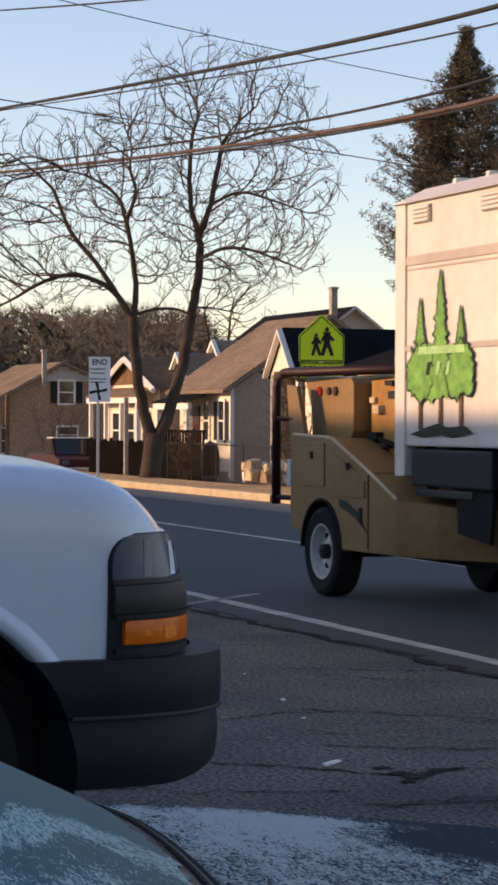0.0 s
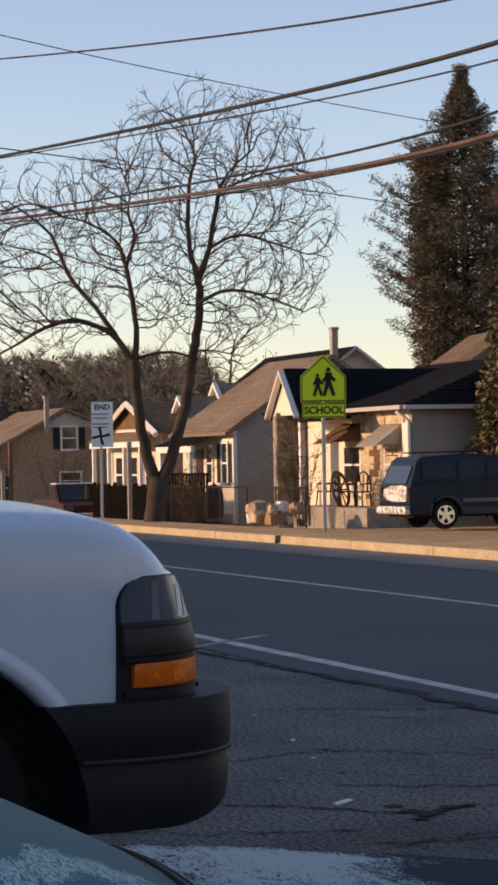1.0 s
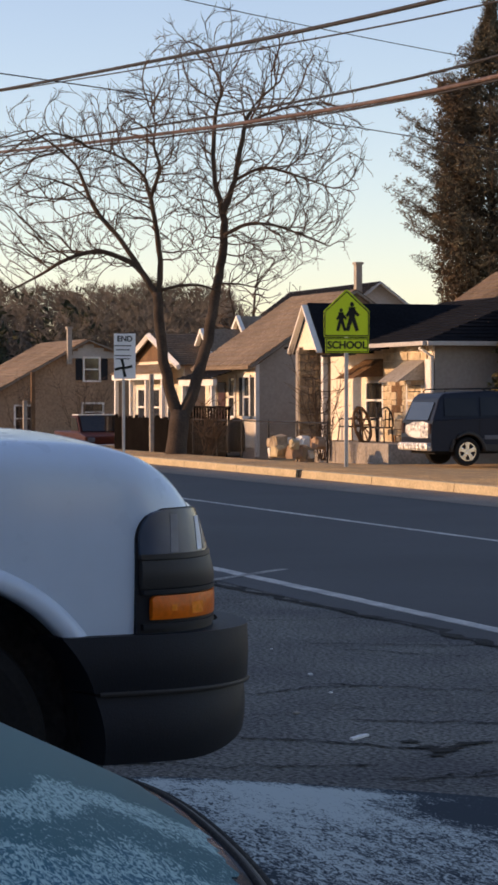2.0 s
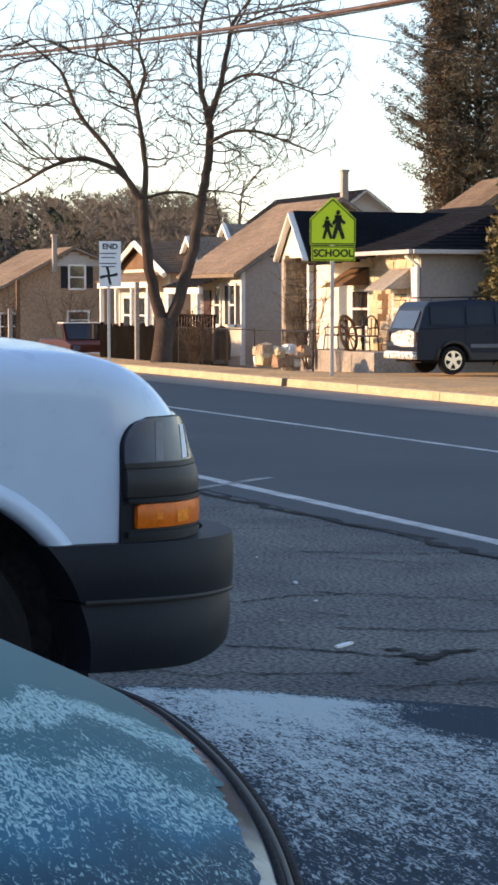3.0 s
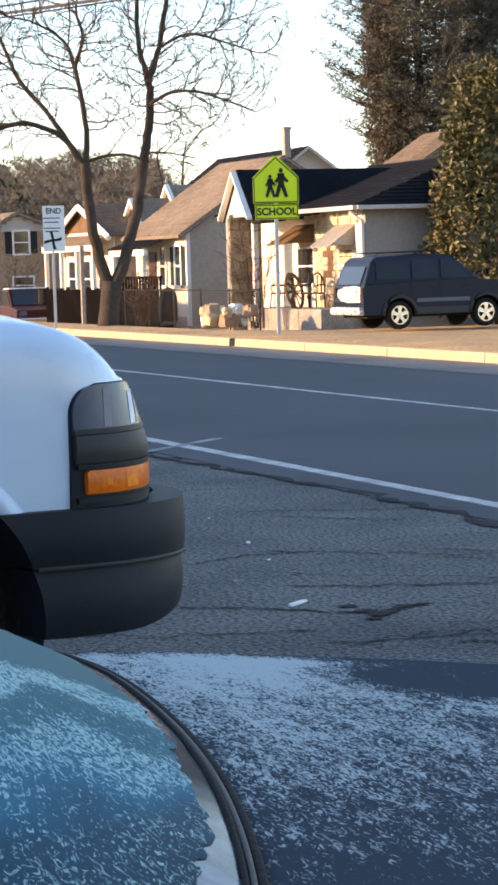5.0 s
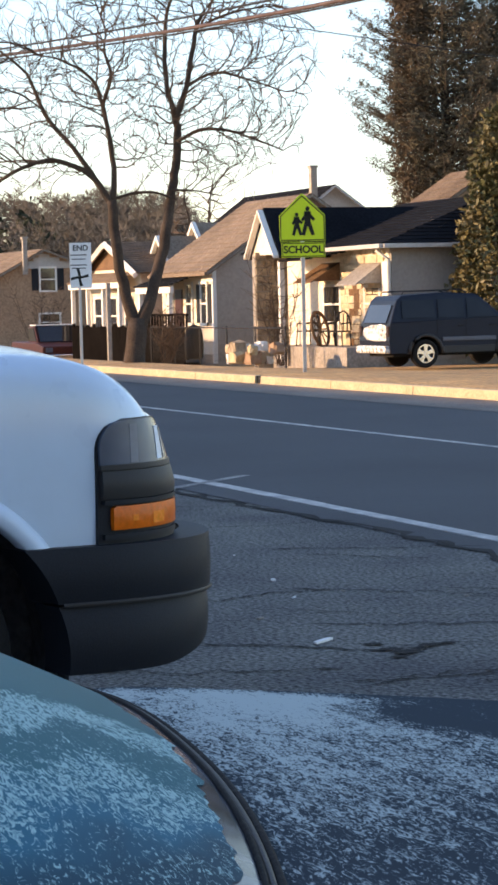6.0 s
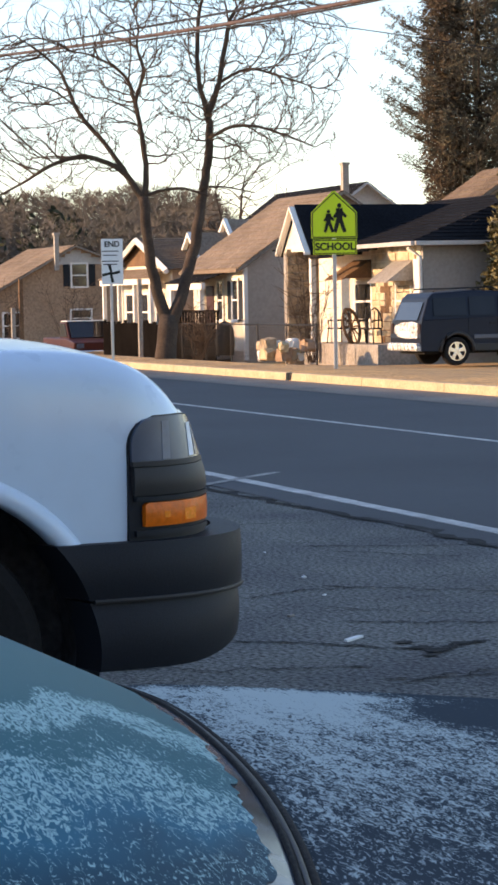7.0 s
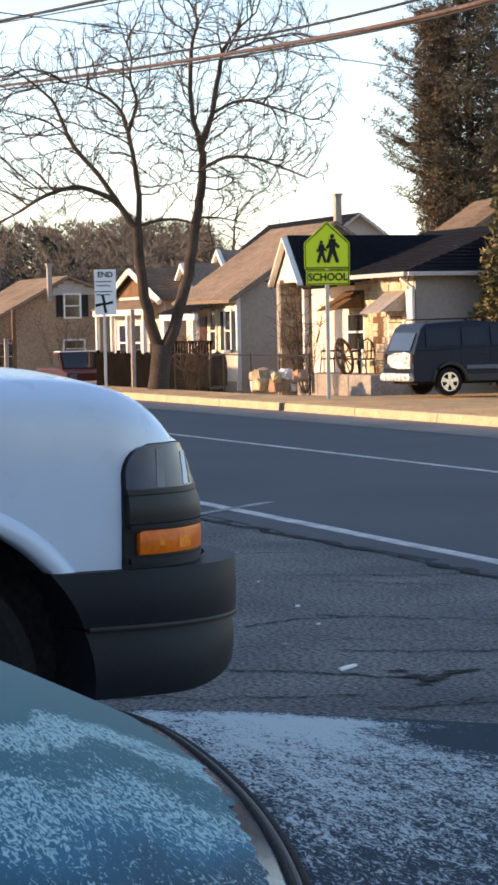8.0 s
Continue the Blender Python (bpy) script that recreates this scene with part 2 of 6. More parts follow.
    rr.inputs[3].default_value, rr.inputs[4].default_value = rough_base, 0.85
    sp.inputs[3].default_value, sp.inputs[4].default_value = spec, 0.0
    ln.new(r.outputs[0], rr.inputs[0])
    ln.new(r.outputs[0], sp.inputs[0])
    ln.new(rr.outputs[0], b.inputs["Roughness"])
    ln.new(sp.outputs[0], b.inputs["Specular IOR Level"])
    bn = n.new("ShaderNodeBump")
    bn.inputs["Strength"].default_value, bn.inputs["Distance"].default_value = 0.25, 0.0015
    ln.new(a1.outputs[0], bn.inputs["Height"])
    ln.new(bn.outputs[0], b.inputs["Normal"])
    return m


FROSTHOOD = frosted("frosted_blue_paint", (0.054, 0.07, 0.082), (0.4, 0.48, 0.475), 0.4, 0.98, stretch=(1.1, 0.4, 0.5), wide_gain=0.8, spec=0.0, drift=0.34, bare=((0.54, 0.45, 0.25, 0.8, 1.0), (0.5, 0.73, 0.16, 0.1, 1.0)))


def frost_film(name):
    """Half-thawed frost on glass: bands of feathery crystals between smooth stretches; its base colour darkens to the
    near side.
    """
    m = bpy.data.materials.new(name)
    m.use_nodes = True
    n, ln = m.node_tree.nodes, m.node_tree.links
    b = n["Principled BSDF"]
    b.inputs["Roughness"].default_value = 0.45
    b.inputs["Specular IOR Level"].default_value = 0.02
    tc, mp, xyz = n.new("ShaderNodeTexCoord"), n.new("ShaderNodeMapping"), n.new("ShaderNodeSeparateXYZ")
    mp.inputs["Scale"].default_value = (1.0, 0.4, 0.8)
    ln.new(tc.outputs["Object"], mp.inputs[0])
    ln.new(tc.outputs["Object"], xyz.inputs[0])
    worms, wander = n.new("ShaderNodeTexNoise"), n.new("ShaderNodeTexNoise")
    for q, sc, d, w in ((worms, 112, 1.5, 2.2), (wander, 6.0, 3, 0.3)):
        q.inputs["Scale"].default_value, q.inputs["Detail"].default_value, q.inputs["Distortion"].default_value = sc, d, w
        ln.new(mp.outputs[0], q.inputs["Vector"])
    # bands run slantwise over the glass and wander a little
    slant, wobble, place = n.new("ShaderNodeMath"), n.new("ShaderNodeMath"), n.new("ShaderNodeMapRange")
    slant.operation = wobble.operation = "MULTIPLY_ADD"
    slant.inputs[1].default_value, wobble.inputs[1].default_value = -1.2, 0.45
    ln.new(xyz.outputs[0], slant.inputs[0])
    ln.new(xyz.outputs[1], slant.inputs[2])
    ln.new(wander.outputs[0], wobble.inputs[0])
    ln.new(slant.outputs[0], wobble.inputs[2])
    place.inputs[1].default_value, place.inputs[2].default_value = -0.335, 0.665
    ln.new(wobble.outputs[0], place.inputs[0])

    def ramp(stops):
        r = n.new("ShaderNodeValToRGB")
        el = r.color_ramp.elements
        while len(el) < len(stops):
            el.new(0.5)
        for e, (at, c) in zip(el, stops):
            e.position, e.color = at, (*c, 1)
        ln.new(place.outputs[0], r.inputs[0])
        return r
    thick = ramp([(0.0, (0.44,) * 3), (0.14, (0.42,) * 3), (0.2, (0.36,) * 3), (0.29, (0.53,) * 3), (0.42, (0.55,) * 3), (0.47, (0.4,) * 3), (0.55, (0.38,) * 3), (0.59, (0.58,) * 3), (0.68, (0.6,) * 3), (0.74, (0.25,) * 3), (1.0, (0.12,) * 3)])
    # film colour: dark blue on the near side, paler teal on the far side
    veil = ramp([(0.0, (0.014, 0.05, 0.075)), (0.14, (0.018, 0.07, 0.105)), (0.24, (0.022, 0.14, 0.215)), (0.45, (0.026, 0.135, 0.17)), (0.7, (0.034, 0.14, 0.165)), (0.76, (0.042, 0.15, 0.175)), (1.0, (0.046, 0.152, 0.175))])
    add, mask, mx = n.new("ShaderNodeMath"), n.new("ShaderNodeMapRange"), n.new("ShaderNodeMix")
    add.operation = "ADD"
    ln.new(worms.outputs[0], add.inputs[0])
    ln.new(thick.outputs[0], add.inputs[1])
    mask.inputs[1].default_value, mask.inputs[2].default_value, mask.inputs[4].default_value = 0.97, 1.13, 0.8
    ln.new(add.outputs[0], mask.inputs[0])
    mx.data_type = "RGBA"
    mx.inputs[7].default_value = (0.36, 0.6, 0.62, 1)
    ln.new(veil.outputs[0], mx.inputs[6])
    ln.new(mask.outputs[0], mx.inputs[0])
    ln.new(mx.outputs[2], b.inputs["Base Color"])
    bn = n.new("ShaderNodeBump")
    bn.inputs["Strength"].default_value, bn.inputs["Distance"].default_value = 0.25, 0.0012
    ln.new(mask.outputs[0], bn.inputs["Height"])
    ln.new(bn.outputs[0], b.inputs["Normal"])
    return m


SCREENGLASS = mat("windscreen_glass", (0.03, 0.04, 0.05), 0.14, grain=5, vary=0.5, bump=0.02, big=11, spec=0.14, second=(0.14, 0.16, 0.19))
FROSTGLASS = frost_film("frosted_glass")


# ---- mesh helpers ----
def P(right, away, z=0.0):
    """The lot's plan: metres to the right of and away from where one stands, turned against the road."""
    return Vector((-0.9364 * away + 0.3510 * right, 0.3510 * away + 0.9364 * right, z))


def box(bm, x0, x1, y0, y1, z0, z1, bevel=0.0):
    made = bmesh.ops.create_cube(bm, size=1.0, matrix=Matrix.Translation(((x0 + x1) / 2, (y0 + y1) / 2, (z0 + z1) / 2)) @ Matrix.Diagonal((abs(x1 - x0), abs(y1 - y0), abs(z1 - z0), 1)))
    if bevel:
        edges = list({e for v in made["verts"] for e in v.link_edges})
        bmesh.ops.bevel(bm, geom=edges, offset=bevel, segments=2, affect="EDGES", profile=0.6)
    return bm


def prism(bm, profile, axis, a, b, bevel=0.0):
    """A solid with that outline, pushed along the axis from a to b. For x the outline is (y, z), for y (x, z), for z (x, y)."""
    def put(p, h):
        return {"x": (h, p[0], p[1]), "y": (p[0], h, p[1]), "z": (p[0], p[1], h)}[axis]
    v0 = [bm.verts.new(put(p, a)) for p in profile]
    v1 = [bm.verts.new(put(p, b)) for p in profile]
    faces = [bm.faces.new(v0), bm.faces.new(v1)]
    k = len(profile)
    for i in range(k):
        faces.append(bm.faces.new((v0[i], v0[(i + 1) % k], v1[(i + 1) % k], v1[i])))
    bmesh.ops.recalc_face_normals(bm, faces=faces)
    if bevel:
        edges = list({e for f in faces for e in f.edges})
        bmesh.ops.bevel(bm, geom=edges, offset=bevel, segments=3, affect="EDGES", profile=0.6)
    return bm


def tube(bm, path, radii, seg=8):
    """A round bar along a path with a radius at each point."""
    rings = []
    n = len(path)
    for i, p in enumerate(path):
        p = Vector(p)
        along = (Vector(path[min(i + 1, n - 1)]) - Vector(path[max(i - 1, 0)])).normalized()
        side = along.cross(Vector((0.3, 0.2, 1) if abs(along.z) < 0.8 else (1, 0.2, 0))).normalized()
        up = side.cross(along)
        r = radii[i] if isinstance(radii, (list, tuple)) else radii
        rings.append([bm.verts.new(p + r * (math.cos(2 * math.pi * k / seg) * side + math.sin(2 * math.pi * k / seg) * up)) for k in range(seg)])
    for r0, r1 in zip(rings, rings[1:]):
        for k in range(seg):
            bm.faces.new((r0[k], r0[(k + 1) % seg], r1[(k + 1) % seg], r1[k]))
    if seg > 2:
        bm.faces.new(rings[0][::-1])
        bm.faces.new(rings[-1])
    return bm


def lathe(bm, profile, seg=32, m=Matrix(), caps=(True, True)):
    """Turns (radius, height) points round the x axis."""
    rings = [[bm.verts.new(m @ Vector((h, r * math.cos(2 * math.pi * k / seg), r * math.sin(2 * math.pi * k / seg)))) for k in range(seg)] for r, h in profile]
    for r0, r1 in zip(rings, rings[1:]):
        for k in range(seg):
            bm.faces.new((r0[k], r0[(k + 1) % seg], r1[(k + 1) % seg], r1[k]))
    if caps[0]:
        bm.faces.new(rings[0])
    if caps[1]:
        bm.faces.new(rings[-1][::-1])
    bmesh.ops.recalc_face_normals(bm, faces=bm.faces)
    return bm


def part(name, bm, material, parent=None, label="", smooth=False):
    me = bpy.data.meshes.new(name)
    bm.to_mesh(me)
    bm.free()
    me.materials.append(material)
    if smooth:
        me.shade_smooth()
    ob = new(name, me)
    if parent:
        ob.parent = parent
    if label:
        ob["label"] = label
    return ob


def soft(ob, degrees=35):
    """Smooth shading with edges sharper than the angle kept crisp."""
    ob.data.shade_smooth()
    ob.data.set_sharp_from_angle(angle=radians(degrees))
    return ob


def B():
    return bmesh.new()


def thing(name, m, label, category, group=""):
    ob = new(name)
    ob.empty_display_size = 0.2
    ob.matrix_basis = m
    return tagged(ob, label, category, group)


# ---- ground, road, kerb ----
KERB_Y = 14.5


def sheet(name, rows, x0, x1, step, material, kind="structure", label="", category=""):
    """A long strip of ground with heights given across it."""
    bm = B()
    xs = [x0 + i * (x1 - x0) / step for i in range(step + 1)]
    grid = [[bm.verts.new((x, y, z)) for y, z in rows] for x in xs]
    for a, b in zip(grid, grid[1:]):
        for i in range(len(rows) - 1):
            bm.faces.new((a[i], b[i], b[i + 1], a[i + 1]))
    bmesh.ops.recalc_face_normals(bm, faces=bm.faces)
    ob = part(name, bm, material)
    return tagged(ob, label, category, kind=kind)


ground = sheet("ground", [(-1500, 0), (-30, 0), (5.0, 0), (KERB_Y + 0.05, -0.02), (KERB_Y + 0.1, 0.13), (16.2, 0.13), (17.5, 0.04), (20, -0.15), (24, -0.3), (40, -0.4), (1500, 4)], -1600, 900, 250, LOT,
               label="worn grey asphalt lot and dry winter lawn beyond the road", category="ground")
for v in ground.data.vertices:
    if v.co.y > 17:                       # the lawns fall away down the road
        v.co.z -= min(0.55, 0.018 * max(0.0, -47 - v.co.x)) * min(1.0, (v.co.y - 16) / 5)
ground.data.materials.append(GRASS)
for f in ground.data.polygons:
    if f.center.y > KERB_Y:
        f.material_index = 1
road = sheet("road", [(5.95, 0.004), (KERB_Y + 0.02, 0.004)], -1600, 900, 4, ROAD, label="dark smooth asphalt two-lane road in shade", category="road")
PILLAR = mat("frost_veiled_pillar", (0.1, 0.16, 0.19), 0.45, grain=60, vary=0.15, bump=0.1)


def line_strip(name, x0, x1, y0, y1, label):
    bm = B()
    n = max(1, int(abs(x1 - x0) / 3))
    for i in range(n):
        a, b = x0 + (x1 - x0) * i / n, x0 + (x1 - x0) * (i + 1) / n
        box(bm, a, b, y0 + random.uniform(-0.006, 0.006), y1 + random.uniform(-0.006, 0.006), 0.003, 0.008)
    return tagged(part(name, bm, LINE), label, "road marking", kind="structure")


line_strip("edge_line", -160, 40, 6.265, 6.395, "worn white painted edge line along the road")
line_strip("lane_line", -160, 40, 10.13, 10.22, "worn pale painted centre line on the road")


def kerb():
    """Cast kerb stones with joints, one after the other, on the far side of the road."""
    base = thing("kerb", Matrix(), "pale sunlit concrete kerb along the far pavement", "kerb")
    base["kind"] = "structure"
    bm = B()
    box(bm, -36.2, -35.6, KERB_Y + 0.06, KERB_Y + 0.12, -0.04, 0.147)
    part("drain", bm, TRIM, base, "dark drain opening")
    w = 3.03
    for x in [-32.7 + 3.05 * i for i in range(6)] + [-36.0 - 3.05 * i for i in range(40)]:
        bm = B()
        prism(bm, [(KERB_Y, -0.05), (KERB_Y + 0.02, 0.135), (KERB_Y + 0.035, 0.15), (KERB_Y + 0.17, 0.15), (KERB_Y + 0.17, -0.05)], "x", x, x - w)
        part("kerb_stone", bm, KERB, base)
    return base


kerb()

sheet("gutter", [(13.15, 0.009), (KERB_Y + 0.01, 0.012)], -200, 40, 40, GUTTER, label="dusty grey concrete gutter at the kerb", category="gutter")

# ---- unseen plain building behind, added to keep the road in shade ----
bm = B()
box(bm, -160, 60, -22, -10, -0.2, 5.5)
tagged(part("building_behind", bm, STUCCO), "unseen plain low building that shades the road", "building", kind="structure")


# added out of view: cuts skylight from the van and the asphalt
bm = B()
box(bm, 4.0, 16, -9, 4.5, -0.2, 6.5)
tagged(part("sky_blocker", bm, STUCCO), "unseen plain block added beside the lot to cut skylight", "building", kind="structure")


# ---- houses ----
def window(parent, cx, cz, w, h, face, at, frame_mat=WHITETRIM, shutters=None):
    """A sash window on a wall. face: 'x' looks to +x, 'y' looks to -y; at: the wall's place on that axis."""
    sgn = 1 if face == "x" else -1

    def slab(bm, a0, a1, z0, z1, d0, d1):
        if face == "x":
            box(bm, at + d0, at + d1, a0, a1, z0, z1)
        else:
            box(bm, a0, a1, at - d1, at - d0, z0, z1)
        return bm
    win = part("window", slab(B(), cx - w / 2, cx + w / 2, cz - h / 2, cz + h / 2, -0.02, 0.01), DARKGLASS, parent)
    t = 0.09
    bm = B()
    for a0, a1, z0, z1 in ((-w / 2 - t, -w / 2, -h / 2 - t, h / 2 + t), (w / 2, w / 2 + t, -h / 2 - t, h / 2 + t), (-w / 2, w / 2, h / 2, h / 2 + t), (-w / 2, w / 2, -0.03, 0.03)):
        slab(bm, cx + a0, cx + a1, cz + z0, cz + z1, 0.0, 0.05)
    part("frame", bm, frame_mat, win)
    part("sill", slab(B(), cx - w / 2 - t, cx + w / 2 + t, cz - h / 2 - t, cz - h / 2, 0.0, 0.08), frame_mat, win)
    if shutters:
        for s in (-1, 1):
            a = cx + s * (w / 2 + t + 0.2)
            part("shutter", slab(B(), a - 0.17, a + 0.17, cz - h / 2, cz + h / 2, 0.0, 0.04), shutters, parent)
    return win


def slope(bm, p00, p10, p11, p01, courses, across, thick=0.05):
    """A roof plane of lapped shingle strips. p00-p10 the eave, p01-p11 the ridge."""
    p00, p10, p11, p01 = (Vector(p) for p in (p00, p10, p11, p01))
    nrm = (p10 - p00).cross(p01 - p00).normalized()
    if nrm.z < 0:
        nrm = -nrm
    for i in range(courses):
        a, b = i / courses, min((i + 1.25) / courses, 1)
        for j in range(across):
            u0, u1 = j / across, (j + 1) / across

            def pt(u, v):
                return p00.lerp(p10, u).lerp(p01.lerp(p11, u), v)
            lift = thick + random.uniform(0, 0.012)
            q = [pt(u0, a) + nrm * lift, pt(u1, a) + nrm * lift, pt(u1, b) + nrm * 0.03, pt(u0, b) + nrm * 0.03]
            low = [pt(u0, a), pt(u1, a)]
            v = [bm.verts.new(c) for c in q + low]
            bm.faces.new((v[0], v[1], v[2], v[3]))
            bm.faces.new((v[0], v[4], v[5], v[1]))
    return bm


def siding(bm, face, at, a0, a1, z0, z1, step=0.2, gable=None):
    """Lapped boards on a wall; gable: (a of the peak, its height) for the part above z1."""
    z = z0
    top = gable[1] if gable else z1
    while z < top - 0.01:
        zt = min(z + step, top)
        b0, b1 = a0, a1
        if gable and zt > z1:
            k = (zt - z1) / (gable[1] - z1)
            b0, b1 = a0 + (gable[0] - a0) * k, a1 + (gable[0] - a1) * k
        if face == "x":
            prof = [(at, z), (at + 0.03, z), (at + 0.008, zt), (at, zt)]
            prism(bm, prof, "y", b0, b1)
        else:
            prof = [(at, z), (at - 0.03, z), (at - 0.008, zt), (at, zt)]
            prism(bm, prof, "x", b0, b1)
        z = zt
    return bm


def gable_house(name, x0, x1, y0, y1, zg, ze, zr, label, side, front, roofmat, ridge="x", yr=None, over=0.35, yr_eave=None, courses=16, trim=None):
    """x1 is the near end wall, y0 the wall towards the road. ridge 'x': the gable ends look along the road."""
    h = thing(name, Matrix(), label, "house")
    yr = (y0 + y1) / 2 if yr is None else yr
    trim = trim or WHITETRIM
    xr = (x0 + x1) / 2
    zb = ze if yr_eave is None else yr_eave
    bm = B()
    if ridge == "x":
        prism(bm, [(y0, zg), (y1, zg), (y1, zb), (yr, zr), (y0, ze)], "x", x0, x1)
        part("wall", bm, side, h)
        sl0, sl1 = (zr - ze) / (yr - y0), (zr - zb) / (y1 - yr)
        bm = B()
        slope(bm, (x0 - over, y0 - over, ze - over * sl0), (x1 + over, y0 - over, ze - over * sl0), (x1 + over, yr, zr), (x0 - over, yr, zr), courses, 14)
        slope(bm, (x0 - over, y1 + over, zb - over * sl1), (x1 + over, y1 + over, zb - over * sl1), (x1 + over, yr, zr), (x0 - over, yr, zr), courses, 14)
        part("roof", bm, roofmat, h)
        for xe in (x1 + over, x0 - over):
            for ya, za in ((y0 - over, ze - over * sl0), (y1 + over, zb - over * sl1)):
                bm = B()
                tube(bm, [(xe, ya, za - 0.06), (xe, yr, zr - 0.06)], 0.07, 4)
                part("rake_board", bm, trim, h)
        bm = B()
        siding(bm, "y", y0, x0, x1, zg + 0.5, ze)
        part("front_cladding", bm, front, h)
        bm = B()
        box(bm, x0 - over, x1 + over, y0 - over - 0.1, y0 - over, ze - over * sl0 - 0.12, ze - over * sl0, 0.02)
        part("gutter", bm, trim, h)
    else:
        prism(bm, [(x0, zg), (x1, zg), (x1, ze), (xr, zr), (x0, ze)], "y", y0, y1)
        part("wall", bm, side, h)
        sl = (zr - ze) / (x1 - xr)
        bm = B()
        for xa in (x0 - over, x1 + over):
            slope(bm, (xa, y0 - over, ze - over * sl), (xa, y1 + over, ze - over * sl), (xr, y1 + over, zr), (xr, y0 - over, zr), courses, 12)
        part("roof", bm, roofmat, h)
        for xa in (x0 - over, x1 + over):
            bm = B()
            tube(bm, [(xa, y0 - over, ze - over * sl - 0.05), (xr, y0 - over, zr - 0.05)], 0.12, 4)
            part("rake_board", bm, trim, h)
        bm = B()
        siding(bm, "y", y0, x0, x1, zg + 0.4, ze, gable=(xr, zr - 0.1))
        part("front_cladding", bm, front, h)
    return h


YF = 26.0
# grey-sided house with a brown roof
hA = gable_house("house", -73.0, -67.95, YF, 32.9, -0.8, 2.67, 4.98, "grey-sided house with brown shingle roof and white front", SIDINGG, SIDINGW, ROOFB, trim=ROOFB)
# charcoal-roofed house with the sunny porch
hB = thing("house", Matrix(), "grey house with charcoal hip roof and sunny stone porch", "house")
bm = B()
box(bm, -63.8, -54.3, YF, 34.5, -0.8, 2.9)
part("wall", bm, SLATEG, hB)
bm = B()
slope(bm, (-64.2, YF - 0.5, 2.9), (-53.8, YF - 0.5, 2.9), (-56.2, 30.2, 4.35), (-62.0, 30.2, 4.35), 14, 14)
slope(bm, (-53.8, YF - 0.5, 2.9), (-53.8, 35.0, 2.9), (-56.2, 30.3, 4.35), (-56.2, 30.2, 4.35), 14, 10)
slope(bm, (-64.2, 35.0, 2.9), (-53.8, 35.0, 2.9), (-56.2, 30.2, 4.35), (-62.0, 30.2, 4.35), 8, 8)
part("roof", bm, ROOFD, hB)
# far houses
hC = gable_house("house", -112, -100.6, 41.0, 49.0, -0.5, 4.2, 7.1, "pale grey gabled house standing behind", PALEGREY, PALEGREY, ROOFD, trim=PALEGREY)
hD = gable_house("house", -81.6, -75.3, YF, 29.5, -1.0, 2.65, 3.75, "small white gabled house with a porch beyond the tree", SIDINGG, SIDINGW, ROOFE, ridge="y")
hE = gable_house("house", -73.2, -70, 33.4, 41.4, -0.5, 3.4, 6.0, "brown-roofed house behind the evergreen bush", BRICKB, BRICKB, ROOFE, trim=ROOFE)
hE.matrix_basis = pose(-70, 33.4, 0, 0, 0, -4) @ Matrix.Translation((70, -33.4, 0))
hF = gable_house("house", -114, -105.7, 26.4, 34.5, -2.0, 1.6, 4.25, "brown brick house with a long sloping roof", BRICKB, BRICKB, ROOFB, yr=31.3, yr_eave=3.0, trim=ROOFB)


# ---- chimneys, porches and dress of the houses ----
def brick_stack(parent, x, y, z0, z1, w, material=BRICKB):
    bm = B()
    box(bm, x - w, x + w, y - w, y + w, z0, z1, 0.01)
    st = part("chimney", bm, material, parent)
    bm = B()
    box(bm, x - w - 0.05, x + w + 0.05, y - w - 0.05, y + w + 0.05, z1, z1 + 0.12, 0.01)
    part("chimney_cap", bm, CONCRETE, st)


brick_stack(hC, -98.9, 43.2, 3.5, 7.85, 0.16, CONCRETE)
brick_stack(hF, -105.2, 30.25, 3.0, 4.75, 0.11, CONCRETE)
bm = B()
prism(bm, [(-81.3, 2.74), (-75.6, 2.74), (-78.45, 3.62)], "y", YF - 0.07, YF - 0.035)
part("gable_panel", bm, WOOD, hD, "brown gable panel")
# brick house: white-trimmed upper window, a small lower one, boarded gable
window(hF, 31.55, 2.75, 0.75, 1.1, "x", -105.7, shutters=TRIM)
window(hF, 31.6, 0.6, 1.0, 0.8, "x", -105.7)
window(hF, 28.0, 0.3, 0.8, 1.2, "x", -105.7)
bm = B()
siding(bm, "x", -105.7, 30.1, 33.6, 3.3, 3.35, 0.18, gable=(31.3, 4.15))
part("gable_cladding", bm, PALEGREY, hF)
# grey house: tall windows on the white front
for x, sh in ((-68.75, TRIM), (-70.2, None), (-72.1, None)):
    window(hA, x, 1.4, 0.5, 1.3, "y", YF - 0.03, shutters=sh)
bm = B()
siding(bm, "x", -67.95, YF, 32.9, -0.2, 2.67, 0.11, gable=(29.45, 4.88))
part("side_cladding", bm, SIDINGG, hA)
bm = B()
box(bm, -68.03, -67.9, YF - 0.06, YF + 0.08, -0.6, 2.6, 0.01)
part("corner_board", bm, WHITETRIM, hA)
bm = B()
prism(bm, [(27.0, -0.6), (33.4, -0.6), (33.4, 2.5), (30.2, 4.4), (27.0, 2.5)], "x", -77.4, -73.1)
part("rear_wing", bm, SIDINGG, hA)
bm = B()
slope(bm, (-77.5, 26.7, 2.3), (-73.1, 26.7, 2.3), (-73.1, 30.2, 4.42), (-77.5, 30.2, 4.42), 14, 10)
slope(bm, (-77.5, 33.7, 2.3), (-73.1, 33.7, 2.3), (-73.1, 30.2, 4.42), (-77.5, 30.2, 4.42), 10, 8)
part("wing_roof", bm, ROOFB, hA)["kind"] = "stuff"
